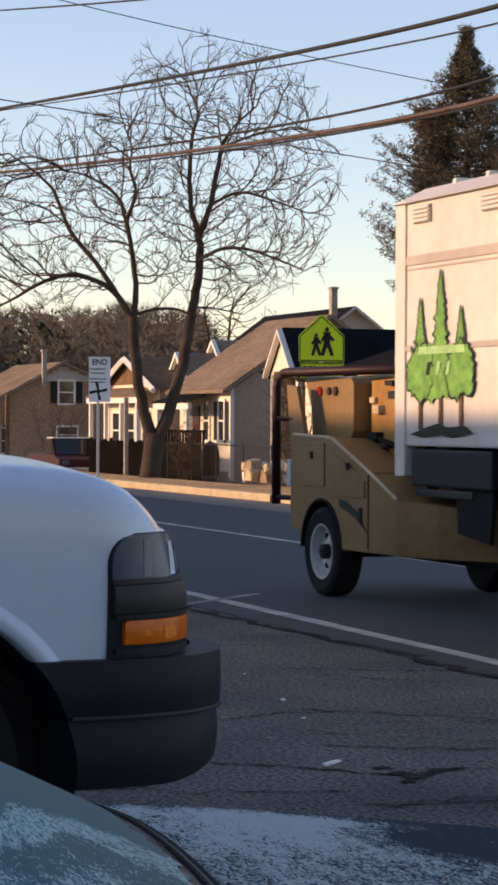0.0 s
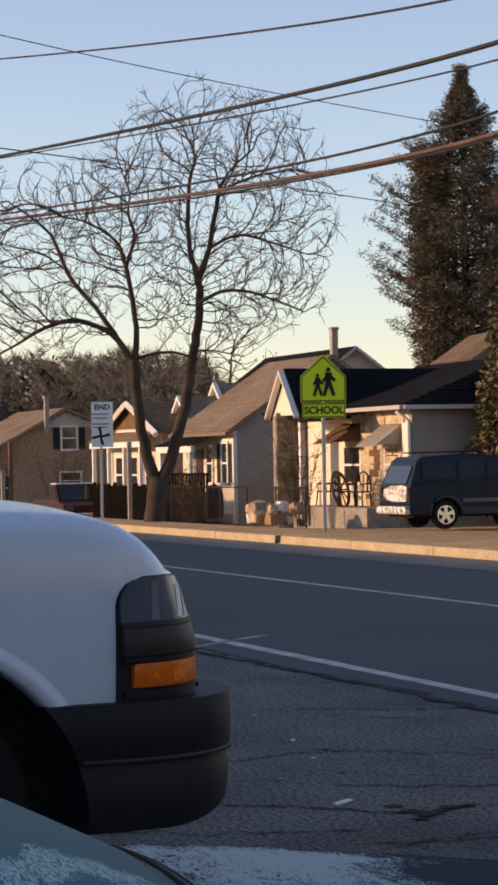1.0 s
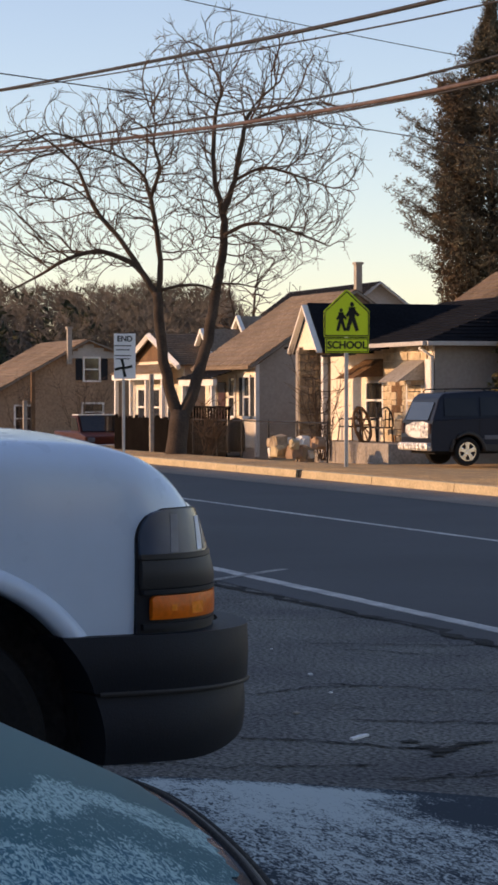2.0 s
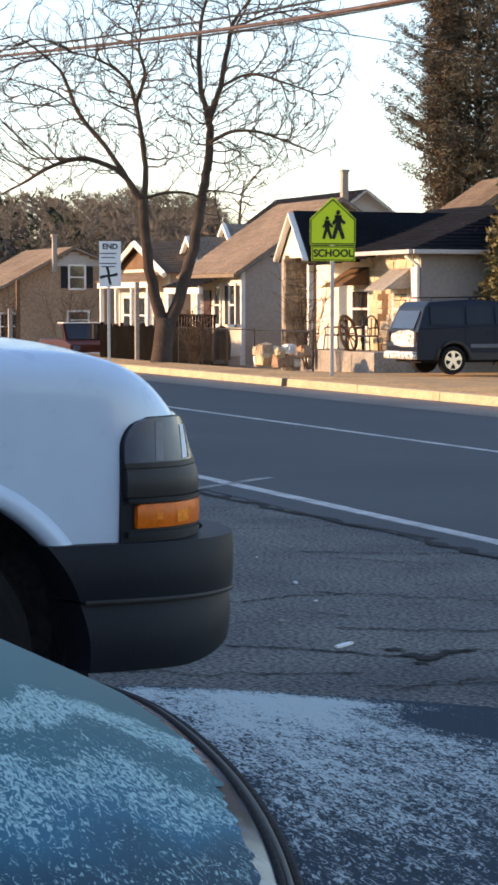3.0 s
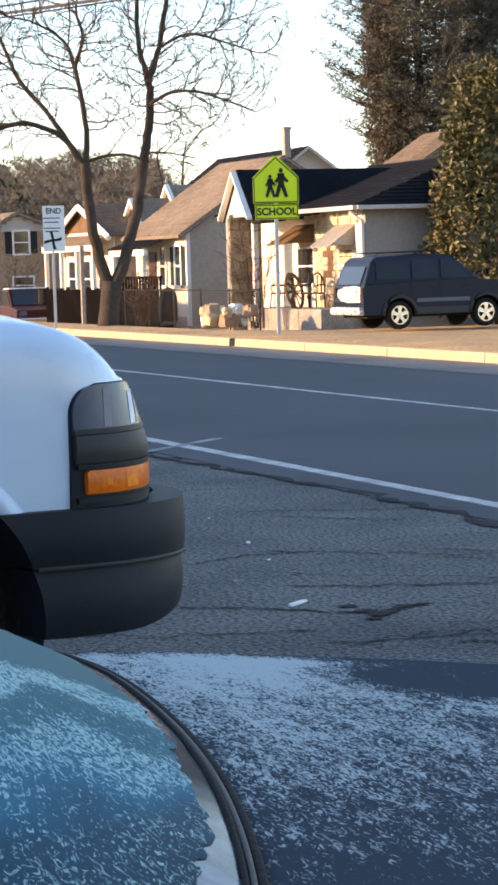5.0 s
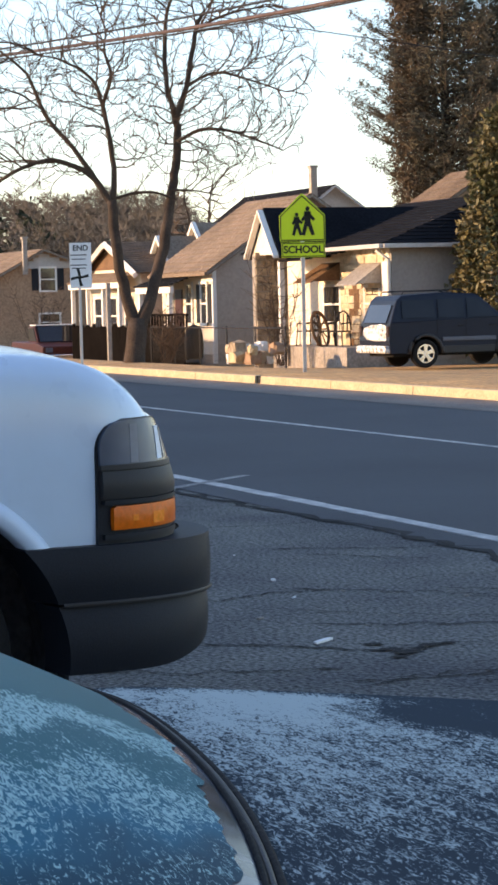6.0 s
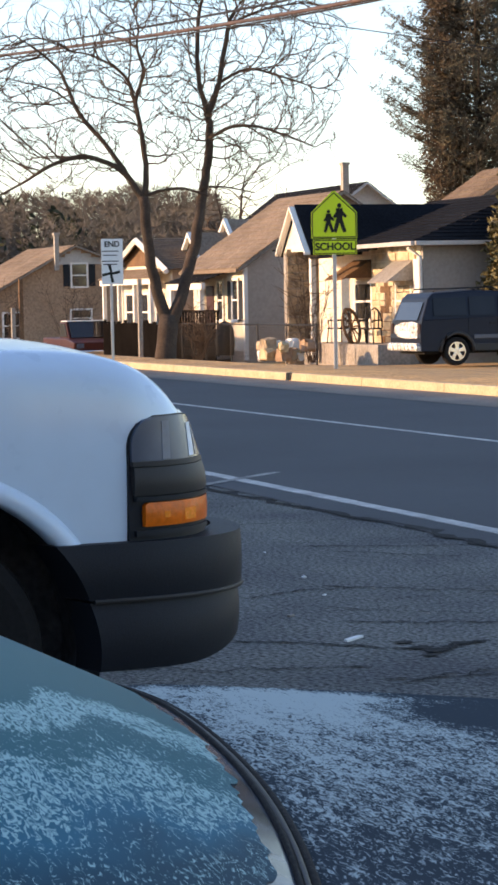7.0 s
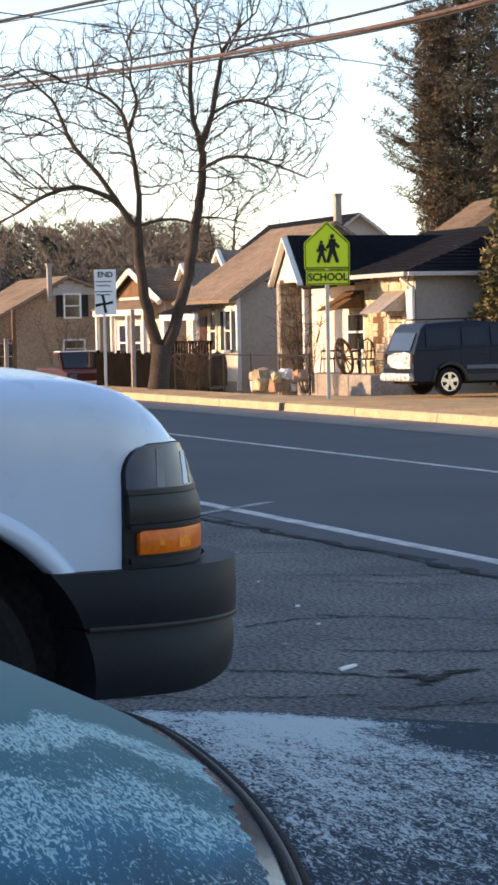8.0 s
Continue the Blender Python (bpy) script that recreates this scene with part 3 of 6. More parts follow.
for x, y, z in ((-76.4, 27.2, 3.05), (-76.6, 28.7, 3.55)):
    bm = B()
    prism(bm, [(x - 0.8, z), (x + 0.8, z), (x, z + 0.75)], "y", y, y + 2.2)
    dm = part("dormer", bm, SIDINGW, hA)
    for sg in (-1, 1):
        bm = B()
        prism(bm, [(x, z + 0.72), (x, z + 0.88), (x + sg * 0.98, z - 0.03), (x + sg * 0.98, z - 0.19)], "y", y - 0.22, y - 0.06)
        part("rake_board", bm, WHITETRIM, dm)
        bm = B()
        prism(bm, [(x, z + 0.78), (x, z + 0.86), (x + sg * 0.95, z), (x + sg * 0.95, z - 0.08)], "y", y - 0.1, y + 2.2)
        part("dormer_roof", bm, ROOFB, dm)


def porch(parent, x0, x1, depth, z_floor, z_roof, posts, roof_mat, rail=True, step=0.14, post_mat=WHITETRIM, drop=0.35):
    """An open porch along the front: floor, posts, a leaning roof and a railing with balusters."""
    y0 = YF - depth
    bm = B()
    box(bm, x0, x1, y0, YF - 0.05, -0.6, z_floor, 0.02)
    part("porch_floor", bm, CONCRETE, parent)
    bm = B()
    slope(bm, (x0 - 0.2, y0 - 0.25, z_roof), (x1 + 0.2, y0 - 0.25, z_roof), (x1 + 0.2, YF - 0.06, z_roof + drop), (x0 - 0.2, YF - 0.06, z_roof + drop), 6, 8)
    part("porch_roof", bm, roof_mat, parent)["kind"] = "stuff"
    bm = B()
    box(bm, x0 - 0.2, x1 + 0.2, y0 - 0.2, y0 - 0.05, z_roof - 0.22, z_roof - 0.01, 0.01)
    part("porch_beam", bm, WHITETRIM, parent)
    for i in range(posts):
        x = x0 + 0.1 + (x1 - x0 - 0.2) * i / (posts - 1)
        bm = B()
        box(bm, x - 0.07, x + 0.07, y0 - 0.17, y0 - 0.03, z_floor, z_roof - 0.2, 0.01)
        part("porch_post", bm, post_mat, parent)
    if rail:
        bm = B()
        box(bm, x0, x1, y0 - 0.13, y0 - 0.07, z_floor + 0.85, z_floor + 0.92)
        box(bm, x0, x1, y0 - 0.13, y0 - 0.07, z_floor + 0.12, z_floor + 0.18)
        part("porch_rail", bm, WOOD, parent)
        x = x0
        while x < x1:
            bm = B()
            box(bm, x - 0.02, x + 0.02, y0 - 0.12, y0 - 0.08, z_floor + 0.18, z_floor + 0.86)
            part("baluster", bm, WOOD, parent)
            x += step


porch(hA, -72.6, -69.4, 0.9, -0.3, 2.0, 2, ROOFD, step=0.16)
bm = B()
box(bm, -71.6, -70.9, YF - 0.06, YF - 0.02, -0.1, 1.9, 0.01)
part("front_door", bm, REDPAINT, hA, "dark red front door")
porch(hD, -81.5, -75.6, 0.6, -0.4, 2.25, 4, ROOFB, rail=True, step=0.25)
for x in (-76.6, -78.4, -80.2):
    window(hD, x, 1.0, 0.8, 1.3, "y", YF - 0.03)

# charcoal-roofed house: gable porch end, stone bay, sunny wall, awnings
bm = B()
prism(bm, [(-60.5, 2.79), (-58.5, 2.79), (-59.5, 3.98)], "y", 24.4, 29.5)
gab = part("front_gable", bm, SIDINGW, hB, "sunny cream gable")
for sg in (-1, 1):
    bm = B()
    prism(bm, [(-59.5, 4.03), (-59.5, 4.11), (-59.5 + sg * 1.13, 2.76), (-59.5 + sg * 1.13, 2.68)], "y", 24.18, 24.36)
    part("rake_board", bm, WHITETRIM, gab)
    bm = B()
    prism(bm, [(-59.5, 4.04), (-59.5, 4.17), (-59.5 + sg * 1.18, 2.79), (-59.5 + sg * 1.18, 2.66)], "y", 24.37, 29.5)
    part("gable_roof", bm, ROOFD, gab)
bm = B()
box(bm, -60.15, -59.95, 24.25, 25.3, -0.7, 2.78, 0.01)
bay = part("stone_bay", bm, CONCRETE, hB, "grey fieldstone bay with bare vines")
rnd = random.Random(31)
z = -0.55
while z < 2.7:
    h = rnd.uniform(0.16, 0.26)
    y = 24.27
    while y < 25.2:
        w = rnd.uniform(0.2, 0.42)
        bm = B()
        box(bm, -59.97, -59.91 + rnd.uniform(0, 0.03), y, min(y + w - 0.03, 25.28), z, z + h - 0.03, 0.015)
        part("stone", bm, STONE, bay)
        y += w
    z += h
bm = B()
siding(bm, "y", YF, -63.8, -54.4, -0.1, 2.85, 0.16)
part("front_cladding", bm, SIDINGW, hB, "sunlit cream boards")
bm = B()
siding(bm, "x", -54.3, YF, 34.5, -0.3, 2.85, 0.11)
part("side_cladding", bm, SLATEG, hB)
bm = B()
box(bm, -58.4, -53.75, YF - 0.62, YF - 0.5, 2.8, 2.92, 0.02)
part("gutter", bm, PALEGREY, hB, "pale grey gutter")
bm = B()
box(bm, -53.8, -53.66, YF - 0.5, 35, 2.8, 2.92, 0.02)
part("gutter", bm, PALEGREY, hB, "pale grey gutter")
bm = B()
tube(bm, [(-54.2, YF - 0.5, 2.75), (-54.2, YF - 0.12, 2.5), (-54.2, YF - 0.12, -0.3)], 0.05, 8)
part("downpipe", bm, WHITETRIM, hB, smooth=True)
bm = B()
box(bm, -54.62, -54.28, YF - 0.14, YF - 0.02, 0.3, 2.45, 0.01)
part("corner_board", bm, WHITETRIM, hB)


def awning(parent, x0, x1, z0, z1, out, material):
    """A ribbed metal hood over a window, open below."""
    bm = B()
    box(bm, x0, x1, YF - out, YF - out + 0.03, z0 - 0.03, z0)
    hood = part("awning", bm, material, parent)
    for x in (x0, x1 - 0.03):
        bm = B()
        prism(bm, [(YF - 0.05, z1), (YF - out, z0), (YF - 0.05, z0)], "x", x, x + 0.03)
        part("awning_side", bm, material, hood)
    n = 7
    for i in range(n):
        bm = B()
        a, b = x0 + (x1 - x0) * i / n, x0 + (x1 - x0) * (i + 0.92) / n
        prism(bm, [(YF - 0.05, z1 + 0.004), (YF - out - 0.03, z0 - 0.02), (YF - out - 0.03, z0 - 0.05), (YF - 0.05, z1 - 0.03)], "x", a, b)
        part("awning_strip", bm, material, hood)


awning(hB, -58.9, -57.6, 1.98, 2.5, 0.95, WOOD)
awning(hB, -56.1, -54.8, 1.86, 2.42, 0.85, CONCRETE)
window(hB, -58.2, 1.3, 1.1, 1.0, "y", YF - 0.03)
window(hB, -55.45, 1.3, 0.9, 0.9, "y", YF - 0.03)
bm = B()
box(bm, -57.0, -56.3, YF - 0.07, YF - 0.02, -0.1, 1.9, 0.01)
part("front_door", bm, WOOD, hB, "brown wooden front door")
bm = B()
box(bm, -59.8, -54.5, 24.7, YF - 0.04, -0.6, 0.12, 0.02)
part("terrace", bm, CONCRETE, hB, "grey block terrace wall")
for x in (-58.6,):
    bm = B()
    box(bm, x - 0.08, x + 0.08, 24.45, 24.6, -0.4, 2.6, 0.01)
    part("porch_post", bm, WHITETRIM, hB)
bm = B()
slope(bm, (-58.5, 24.4, 2.55), (-56.6, 24.4, 2.55), (-56.6, YF - 0.05, 2.8), (-58.5, YF - 0.05, 2.8), 6, 8)
part("porch_roof", bm, ROOFD, hB)["kind"] = "stuff"


# cream stone facing between the windows
CREAMSTONE = mat("cream_stone", (0.66, 0.55, 0.38), 0.9, grain=6, vary=0.3, bump=0.5, big=3, second=(0.48, 0.38, 0.25))
rnd = random.Random(8)
z = 0.14
while z < 2.7:
    h = rnd.uniform(0.15, 0.25)
    x = -57.55
    while x < -54.7:
        w = rnd.uniform(0.22, 0.5)
        bm = B()
        box(bm, x, min(x + w - 0.025, -54.66), YF - 0.055 - rnd.uniform(0, 0.03), YF - 0.02, z, z + h - 0.025)
        part("stone", bm, CREAMSTONE, hB)
        x += w
    z += h


# loose things on the terrace and lawn
def garden_chair(x, y, z, a):
    c = thing("garden_chair", pose(x, y, z, 0, 0, a), "dark metal garden chair on the sunny terrace", "chair", "terrace chairs")
    bm = B()
    box(bm, -0.25, 0.25, -0.25, 0.25, 0.4, 0.44, 0.01)
    part("seat", bm, DARKSTEEL, c)
    bm = B()
    tube(bm, [(-0.25 + 0.25 * (1 - math.cos(t * math.pi / 8)), 0.25, 0.44 + 0.55 * math.sin(t * math.pi / 8)) for t in range(9)], 0.025, 6)
    part("backrest", bm, DARKSTEEL, c)
    for x1 in (-0.12, 0, 0.12):
        bm = B()
        tube(bm, [(x1, 0.25, 0.44), (x1, 0.25, 0.92)], 0.016, 5)
        part("back_bar", bm, DARKSTEEL, c)
    for x1 in (-0.22, 0.22):
        for y1 in (-0.22, 0.22):
            bm = B()
            tube(bm, [(x1, y1, 0.41), (x1 * 1.15, y1 * 1.15, 0.0)], 0.02, 6)
            part("leg", bm, DARKSTEEL, c)
        bm = B()
        tube(bm, [(x1, -0.2, 0.42), (x1, -0.22, 0.64), (x1, 0.24, 0.66)], 0.02, 6)
        part("armrest", bm, DARKSTEEL, c)


for x, y, a in ((-58.3, 25.2, 10), (-57.2, 25.3, -20), (-56.1, 25.2, 35)):
    garden_chair(x, y, 0.12, a)


def wagon_wheel():
    w = thing("wagon_wheel", pose(-56.6, 24.95, 0.12, 0, -12, 40), "dark wooden wagon wheel leaning on the terrace", "wheel")
    R = 0.5
    bm = B()
    tube(bm, [(0, R * math.cos(t * math.pi / 16), R + R * math.sin(t * math.pi / 16)) for t in range(33)], 0.045, 6)
    part("rim", bm, WOOD, w, smooth=True)
    for t in range(10):
        bm = B()
        tube(bm, [(0, 0, R), (0, R * math.cos(t * math.pi / 5), R + R * math.sin(t * math.pi / 5))], 0.022, 5)
        part("spoke", bm, WOOD, w)


wagon_wheel()


def stone_pile():
    rnd = random.Random(5)
    s = thing("stone_pile", pose(-55.6, 22.3, -0.2), "pale sunlit heap of stones and blocks on the lawn", "stones")
    for k in range(16):
        bm = B()
        x, y = rnd.uniform(-0.9, 0.9), rnd.uniform(-0.5, 0.5)
        h = rnd.uniform(0.18, 0.42)
        z = 0.0 if k < 10 else 0.25
        h *= 0.75
        box(bm, x - h * 0.7, x + h * 0.7, y - h * 0.6, y + h * 0.6, z - 0.05, z + h, 0.05)
        for v in bm.verts:
            v.co += Vector((rnd.gauss(0, 0.03), rnd.gauss(0, 0.03), rnd.gauss(0, 0.025)))
        part("stone", bm, (KERB, BRICKB, STONE, WHITETRIM)[k % 4], s)


stone_pile()


def shrub(right, away, z, h, w, seed, label):
    """A leafless bush of thin canes."""
    rnd = random.Random(seed)
    s = thing("shrub", Matrix.Translation(P(right, away, z)), label, "shrub", "bare shrubs")
    bm = B()
    for _ in range(16):
        a, l = rnd.uniform(0, 6.28), rnd.uniform(0.1, 1.0)
        grow_cane(bm, Vector((0.1 * math.cos(a), 0.1 * math.sin(a), -0.1)), Vector((math.cos(a) * l * w, math.sin(a) * l * w, h * rnd.uniform(0.6, 1.0))), rnd)
    part("cane_work", bm, TWIG, s)["kind"] = "stuff"


def grow_cane(bm, a, b, rnd):
    path = [a.lerp(b, i / 6) + Vector((rnd.gauss(0, 0.05), rnd.gauss(0, 0.05), 0)) for i in range(7)]
    tube(bm, path, [0.018, 0.016, 0.014, 0.012, 0.01, 0.008, 0.006], 4)
    for p in path[2:]:
        for _ in range(3):
            w = Vector((rnd.uniform(-1, 1), rnd.uniform(-1, 1), rnd.uniform(0, 1))) * 0.4
            tube(bm, [p, p + w], [0.008, 0.005], 3)


shrub(2.3, 62, -0.3, 2.9, 0.9, 3, "leafless thin-caned shrub before the stone bay")
shrub(-1.0, 64, -0.3, 1.6, 0.8, 4, "leafless low shrub on the lawn")
shrub(-6.6, 90, -0.6, 3.0, 1.4, 6, "leafless rust-brown shrub by the brick house")
shrub(-9.5, 95, -0.6, 2.8, 1.5, 7, "leafless rust-brown shrub by the brick house")


# fences
def picket_fence(x0, x1, y, z, h, gap, w, material, label):
    f = thing("fence", Matrix(), label, "fence")
    x, k = x0, 0
    while x < x1:
        bm = B()
        box(bm, x, x + w, y, y + 0.03, z, z + h * random.uniform(0.96, 1.03))
        part("slat", bm, material, f)
        x += w + gap
    for zz in (z + h * 0.25, z + h * 0.8):
        bm = B()
        box(bm, x0, x1, y + 0.03, y + 0.08, zz, zz + 0.09)
        part("rail", bm, material, f)
    x = x0
    while x <= x1:
        bm = B()
        box(bm, x - 0.05, x + 0.05, y + 0.03, y + 0.13, z - 0.1, z + h * 1.05, 0.005)
        part("post", bm, material, f)
        x += 2.4


DARKWOOD = mat("near_black_wood", (0.0105, 0.0095, 0.009), 0.95, grain=18, vary=0.35, bump=0.4, spec=0.0)
picket_fence(-76.2, -64.5, 23.6, -0.85, 1.55, 0.02, 0.14, DARKWOOD, "near-black board fence along the lawn")


def porch_rail():
    f = thing("porch_rail", Matrix(), "dark wooden rail with thin balusters behind the fence", "railing")
    bm = B()
    box(bm, -69.9, -66.1, 24.3, 24.4, 1.02, 1.10, 0.01)
    part("rail", bm, DARKWOOD, f)
    for i in range(14):
        x = -69.8 + i * 0.28
        bm = B()
        box(bm, x - 0.03, x + 0.03, 24.32, 24.38, -0.4, 1.02)
        part("baluster", bm, DARKWOOD, f)


porch_rail()


def covered_grill():
    g = thing("covered_grill", pose(-63.9, 23.75, -0.3), "barbecue grill under a dark cloth cover", "grill")
    bm = B()
    lathe(bm, [(0.28, 0.0), (0.30, 0.4), (0.29, 0.7), (0.24, 0.9), (0.14, 1.02), (0.02, 1.06)], 24, caps=(True, True))
    bmesh.ops.rotate(bm, verts=bm.verts, matrix=Matrix.Rotation(math.radians(-90), 3, "Y"))
    for v in bm.verts:
        fold = 1 + 0.04 * math.sin(9 * math.atan2(v.co.y, v.co.x)) * (1.4 - v.co.z) / 1.4
        v.co.x, v.co.y = v.co.x * fold, v.co.y * fold
    part("cover", bm, RUBBER, g, smooth=True)


covered_grill()


def chain_fence():
    f = thing("chain_link_fence", Matrix(), "low dark chain-link fence with thin steel top rail", "fence")
    for i in range(6):
        x = -65.5 + i * 2.2
        bm = B()
        tube(bm, [(x, 22.9, -0.4), (x, 22.9, 0.75)], 0.024, 8)
        part("post", bm, DARKSTEEL, f)
    for z in (0.7,):
        bm = B()
        tube(bm, [(-65.5, 22.9, z), (-54.5, 22.9, z)], 0.022, 6)
        part("rail", bm, DARKSTEEL, f)
    bm = B()
    n = 90
    for i in range(n):
        x = -65.5 + 11.0 * i / n
        for sg in (1, -1):
            tube(bm, [(x, 22.9, -0.3), (x + sg * 0.55, 22.9, 0.7)], 0.0022, 3)
    part("mesh", bm, DARKSTEEL, f)["kind"] = "stuff"


chain_fence()


# red pickup by the brick house, seen from its front
def pickup():
    c = thing("pickup", Matrix.Translation(P(-5.75, 85, -1.0)) @ pose(0, 0, 0, 0, 0, TURN - 72), "old dark red pickup standing by the fence", "pickup")
    bm = B()
    prism(bm, [(-3.0, 0.4), (2.1, 0.4), (2.15, 0.9), (1.0, 1.05), (-3.0, 1.05)], "y", -0.9, 0.9, 0.06)
    part("body", bm, REDPAINT, c)
    bm = B()
    prism(bm, [(-0.6, 1.0), (-0.45, 1.65), (0.45, 1.68), (0.95, 1.03)], "y", -0.8, 0.8, 0.05)
    part("cab", bm, REDPAINT, c)
    bm = B()
    prism(bm, [(0.52, 1.64), (0.98, 1.06), (1.0, 1.08), (0.55, 1.66)], "y", -0.7, 0.7)
    part("windscreen", bm, DARKGLASS, c)
    bm = B()
    prism(bm, [(-0.4, 1.1), (0.8, 1.1), (0.42, 1.6), (-0.36, 1.6)], "y", -0.83, -0.79)
    part("side_window", bm, DARKGLASS, c)
    bm = B()
    box(bm, -0.5, 0.5, -0.75, 0.75, 1.68, 1.72, 0.015)
    part("roof_panel", bm, SIGNWHITE, c)
    bm = B()
    box(bm, 2.1, 2.25, -0.9, 0.9, 0.42, 0.6, 0.03)
    part("bumper", bm, CHROME, c)
    for y in (-0.65, 0.65):
        bm = B()
        box(bm, 2.1, 2.18, y - 0.14, y + 0.14, 0.68, 0.86, 0.02)
        part("headlamp", bm, LENS, c)
    for x in (1.35, -1.9):
        for sg in (-1, 1):
            wheel(c, pose(x, sg * 0.8, 0.36, 0, 0, 90 * sg), 0.36, 0.24, 0.22, STEELRIM, holes=6)


# posts by the brick house
for l, d, z1, label in ((-6.5, 68, 2.2, "tall rust-brown post beside the lawn"), (-6.75, 68, 1.3, "short white-topped post beside the lawn"), (-2.73, 66, 2.1, "pale grey post beside the fence")):
    bm = B()
    q = P(l, d)
    box(bm, q.x - 0.06, q.x + 0.06, q.y - 0.06, q.y + 0.06, -0.5, z1, 0.01)
    tagged(part("post", bm, WOOD if "rust" in label else CONCRETE), label, "post")

# ---- litter and damage on the lot ----
def crack(name, a, b, w, seed, label, jag=0.05, n=26, material=None):
    """A wandering dark crack that stands a hair above the asphalt."""
    rnd = random.Random(seed)
    a, b = Vector(a), Vector(b)
    side = (b - a).cross(Vector((0, 0, 1))).normalized()
    bm = B()
    prev = None
    off = 0.0
    for i in range(n + 1):
        t = i / n
        off += rnd.gauss(0, jag)
        off *= 0.85
        ww = w * (0.3 + abs(rnd.gauss(0.5, 0.4))) * (1 if 0 < i < n else 0.1)
        c = a.lerp(b, t) + side * off
        cur = (bm.verts.new((c.x + side.x * ww, c.y + side.y * ww, 0.005)), bm.verts.new((c.x - side.x * ww, c.y - side.y * ww, 0.005)))
        if prev:
            bm.faces.new((prev[0], cur[0], cur[1], prev[1]))
        prev = cur
    bmesh.ops.recalc_face_normals(bm, faces=bm.faces)
    return tagged(part(name, bm, material or TAR), label, "crack", "asphalt cracks", "structure")


TAR = mat("crack_filling", (0.018, 0.018, 0.018), 0.95, grain=40, vary=0.3, bump=0.4)
rnd = random.Random(77)
crack("crack", (-40, 5.93, 0), (-4, 5.9, 0), 0.05, 1, "ragged dark seam between lot and road", 0.05, 260)
for k in range(44):
    l, d = rnd.uniform(-0.7, 1.6), 8.3 + 8.0 * rnd.random() ** 1.7
    ln_ = rnd.uniform(0.4, 1.6)
    a = rnd.uniform(-0.5, 0.5)
    p0 = P(l, d)
    if p0.y > 5.5:
        continue
    p1 = P(l + ln_ * math.cos(a), d + ln_ * math.sin(a))
    crack("crack", p0, p1, rnd.uniform(0.003, 0.014), 100 + k, "thin dark crack in the worn asphalt", 0.02, 40)
for k, (l, d, r) in enumerate(((0.72, 9.35, 0.03), (0.78, 9.2, 0.045), (0.84, 9.12, 0.05), (0.9, 9.2, 0.035), (0.97, 9.3, 0.045), (1.03, 9.33, 0.03), (0.8, 9.0, 0.03))):
    bm = B()
    q = P(l, d)
    rr = random.Random(k)
    vs = [bm.verts.new((q.x + r * (0.6 + 0.7 * rr.random()) * math.cos(i * 0.45), q.y + r * 1.6 * (0.5 + 0.7 * rr.random()) * math.sin(i * 0.45), 0.0065)) for i in range(14)]
    bm.faces.new(vs)
    bmesh.ops.recalc_face_normals(bm, faces=bm.faces)
    tagged(part("pothole", bm, TAR), "small dark broken hollow in the asphalt", "pothole", "asphalt hollows", "structure")
bm = B()
q = P(0.505, 9.47)
prism(bm, [(-0.011, -0.068), (0.008, -0.075), (0.012, 0.0), (0.01, 0.075), (-0.007, 0.063), (-0.012, 0.01)], "z", 0.0, 0.01)
lit = tagged(part("litter", bm, SIGNWHITE), "crumpled white paper scrap on the asphalt", "litter", "litter")
lit.matrix_basis = pose(q.x, q.y, 0.002, 0, 6, 39)
for k, (l, d) in enumerate(((0.17, 12.8), (0.44, 10.9), (0.36, 11.6), (0.9, 10.2), (1.3, 10.8), (0.25, 10.2), (1.0, 12.4), (0.7, 11.1))):
    bm = B()
    w = 0.005 + 0.003 * (k % 3)
    box(bm, -w, w, -w * 1.5, w * 1.5, 0.0, w, 0.004)
    sc = tagged(part("litter", bm, SIGNWHITE if k < 3 else CONCRETE), "small pale scrap on the asphalt" if k < 3 else "small grey stone chip on the asphalt", "litter", "litter")
    q = P(l, d)
    sc.matrix_basis = pose(q.x, q.y, 0.001, 0, 0, 40 * k)
OLDLINE = mat("worn_road_paint", (0.34, 0.33, 0.3), 0.8, grain=30, vary=0.4, bump=0.2, big=4, second=(0.14, 0.14, 0.14))
# faint older marking that crosses the edge line
bm = B()
a, b = P(-0.35, 17.3, 0), P(0.36, 18.6, 0)
side = (b - a).cross(Vector((0, 0, 1))).normalized() * 0.05
bm.faces.new([bm.verts.new((v.x, v.y, 0.009)) for v in (a - side, a + side, b + side, b - side)])
bmesh.ops.recalc_face_normals(bm, faces=bm.faces)
tagged(part("old_marking", bm, OLDLINE), "faint old white stroke across the edge line", "road marking", kind="structure")


# ---- street signs ----
TURN = 69.45                       # degrees by which the lot's plan is turned


def text_part(name, body, size, parent, m, material, bold=0.0):
    cu = bpy.data.curves.new(name, "FONT")
    cu.body, cu.size, cu.align_x, cu.align_y, cu.extrude, cu.offset = body, size, "CENTER", "CENTER", 0.002, bold
    tmp = bpy.data.objects.new(name, cu)
    me = bpy.data.meshes.new_from_object(tmp)
    bpy.data.objects.remove(tmp)
    me.materials.clear()
    me.materials.append(material)
    ob = new(name, me)
    ob.parent, ob.matrix_basis = parent, m
    return ob


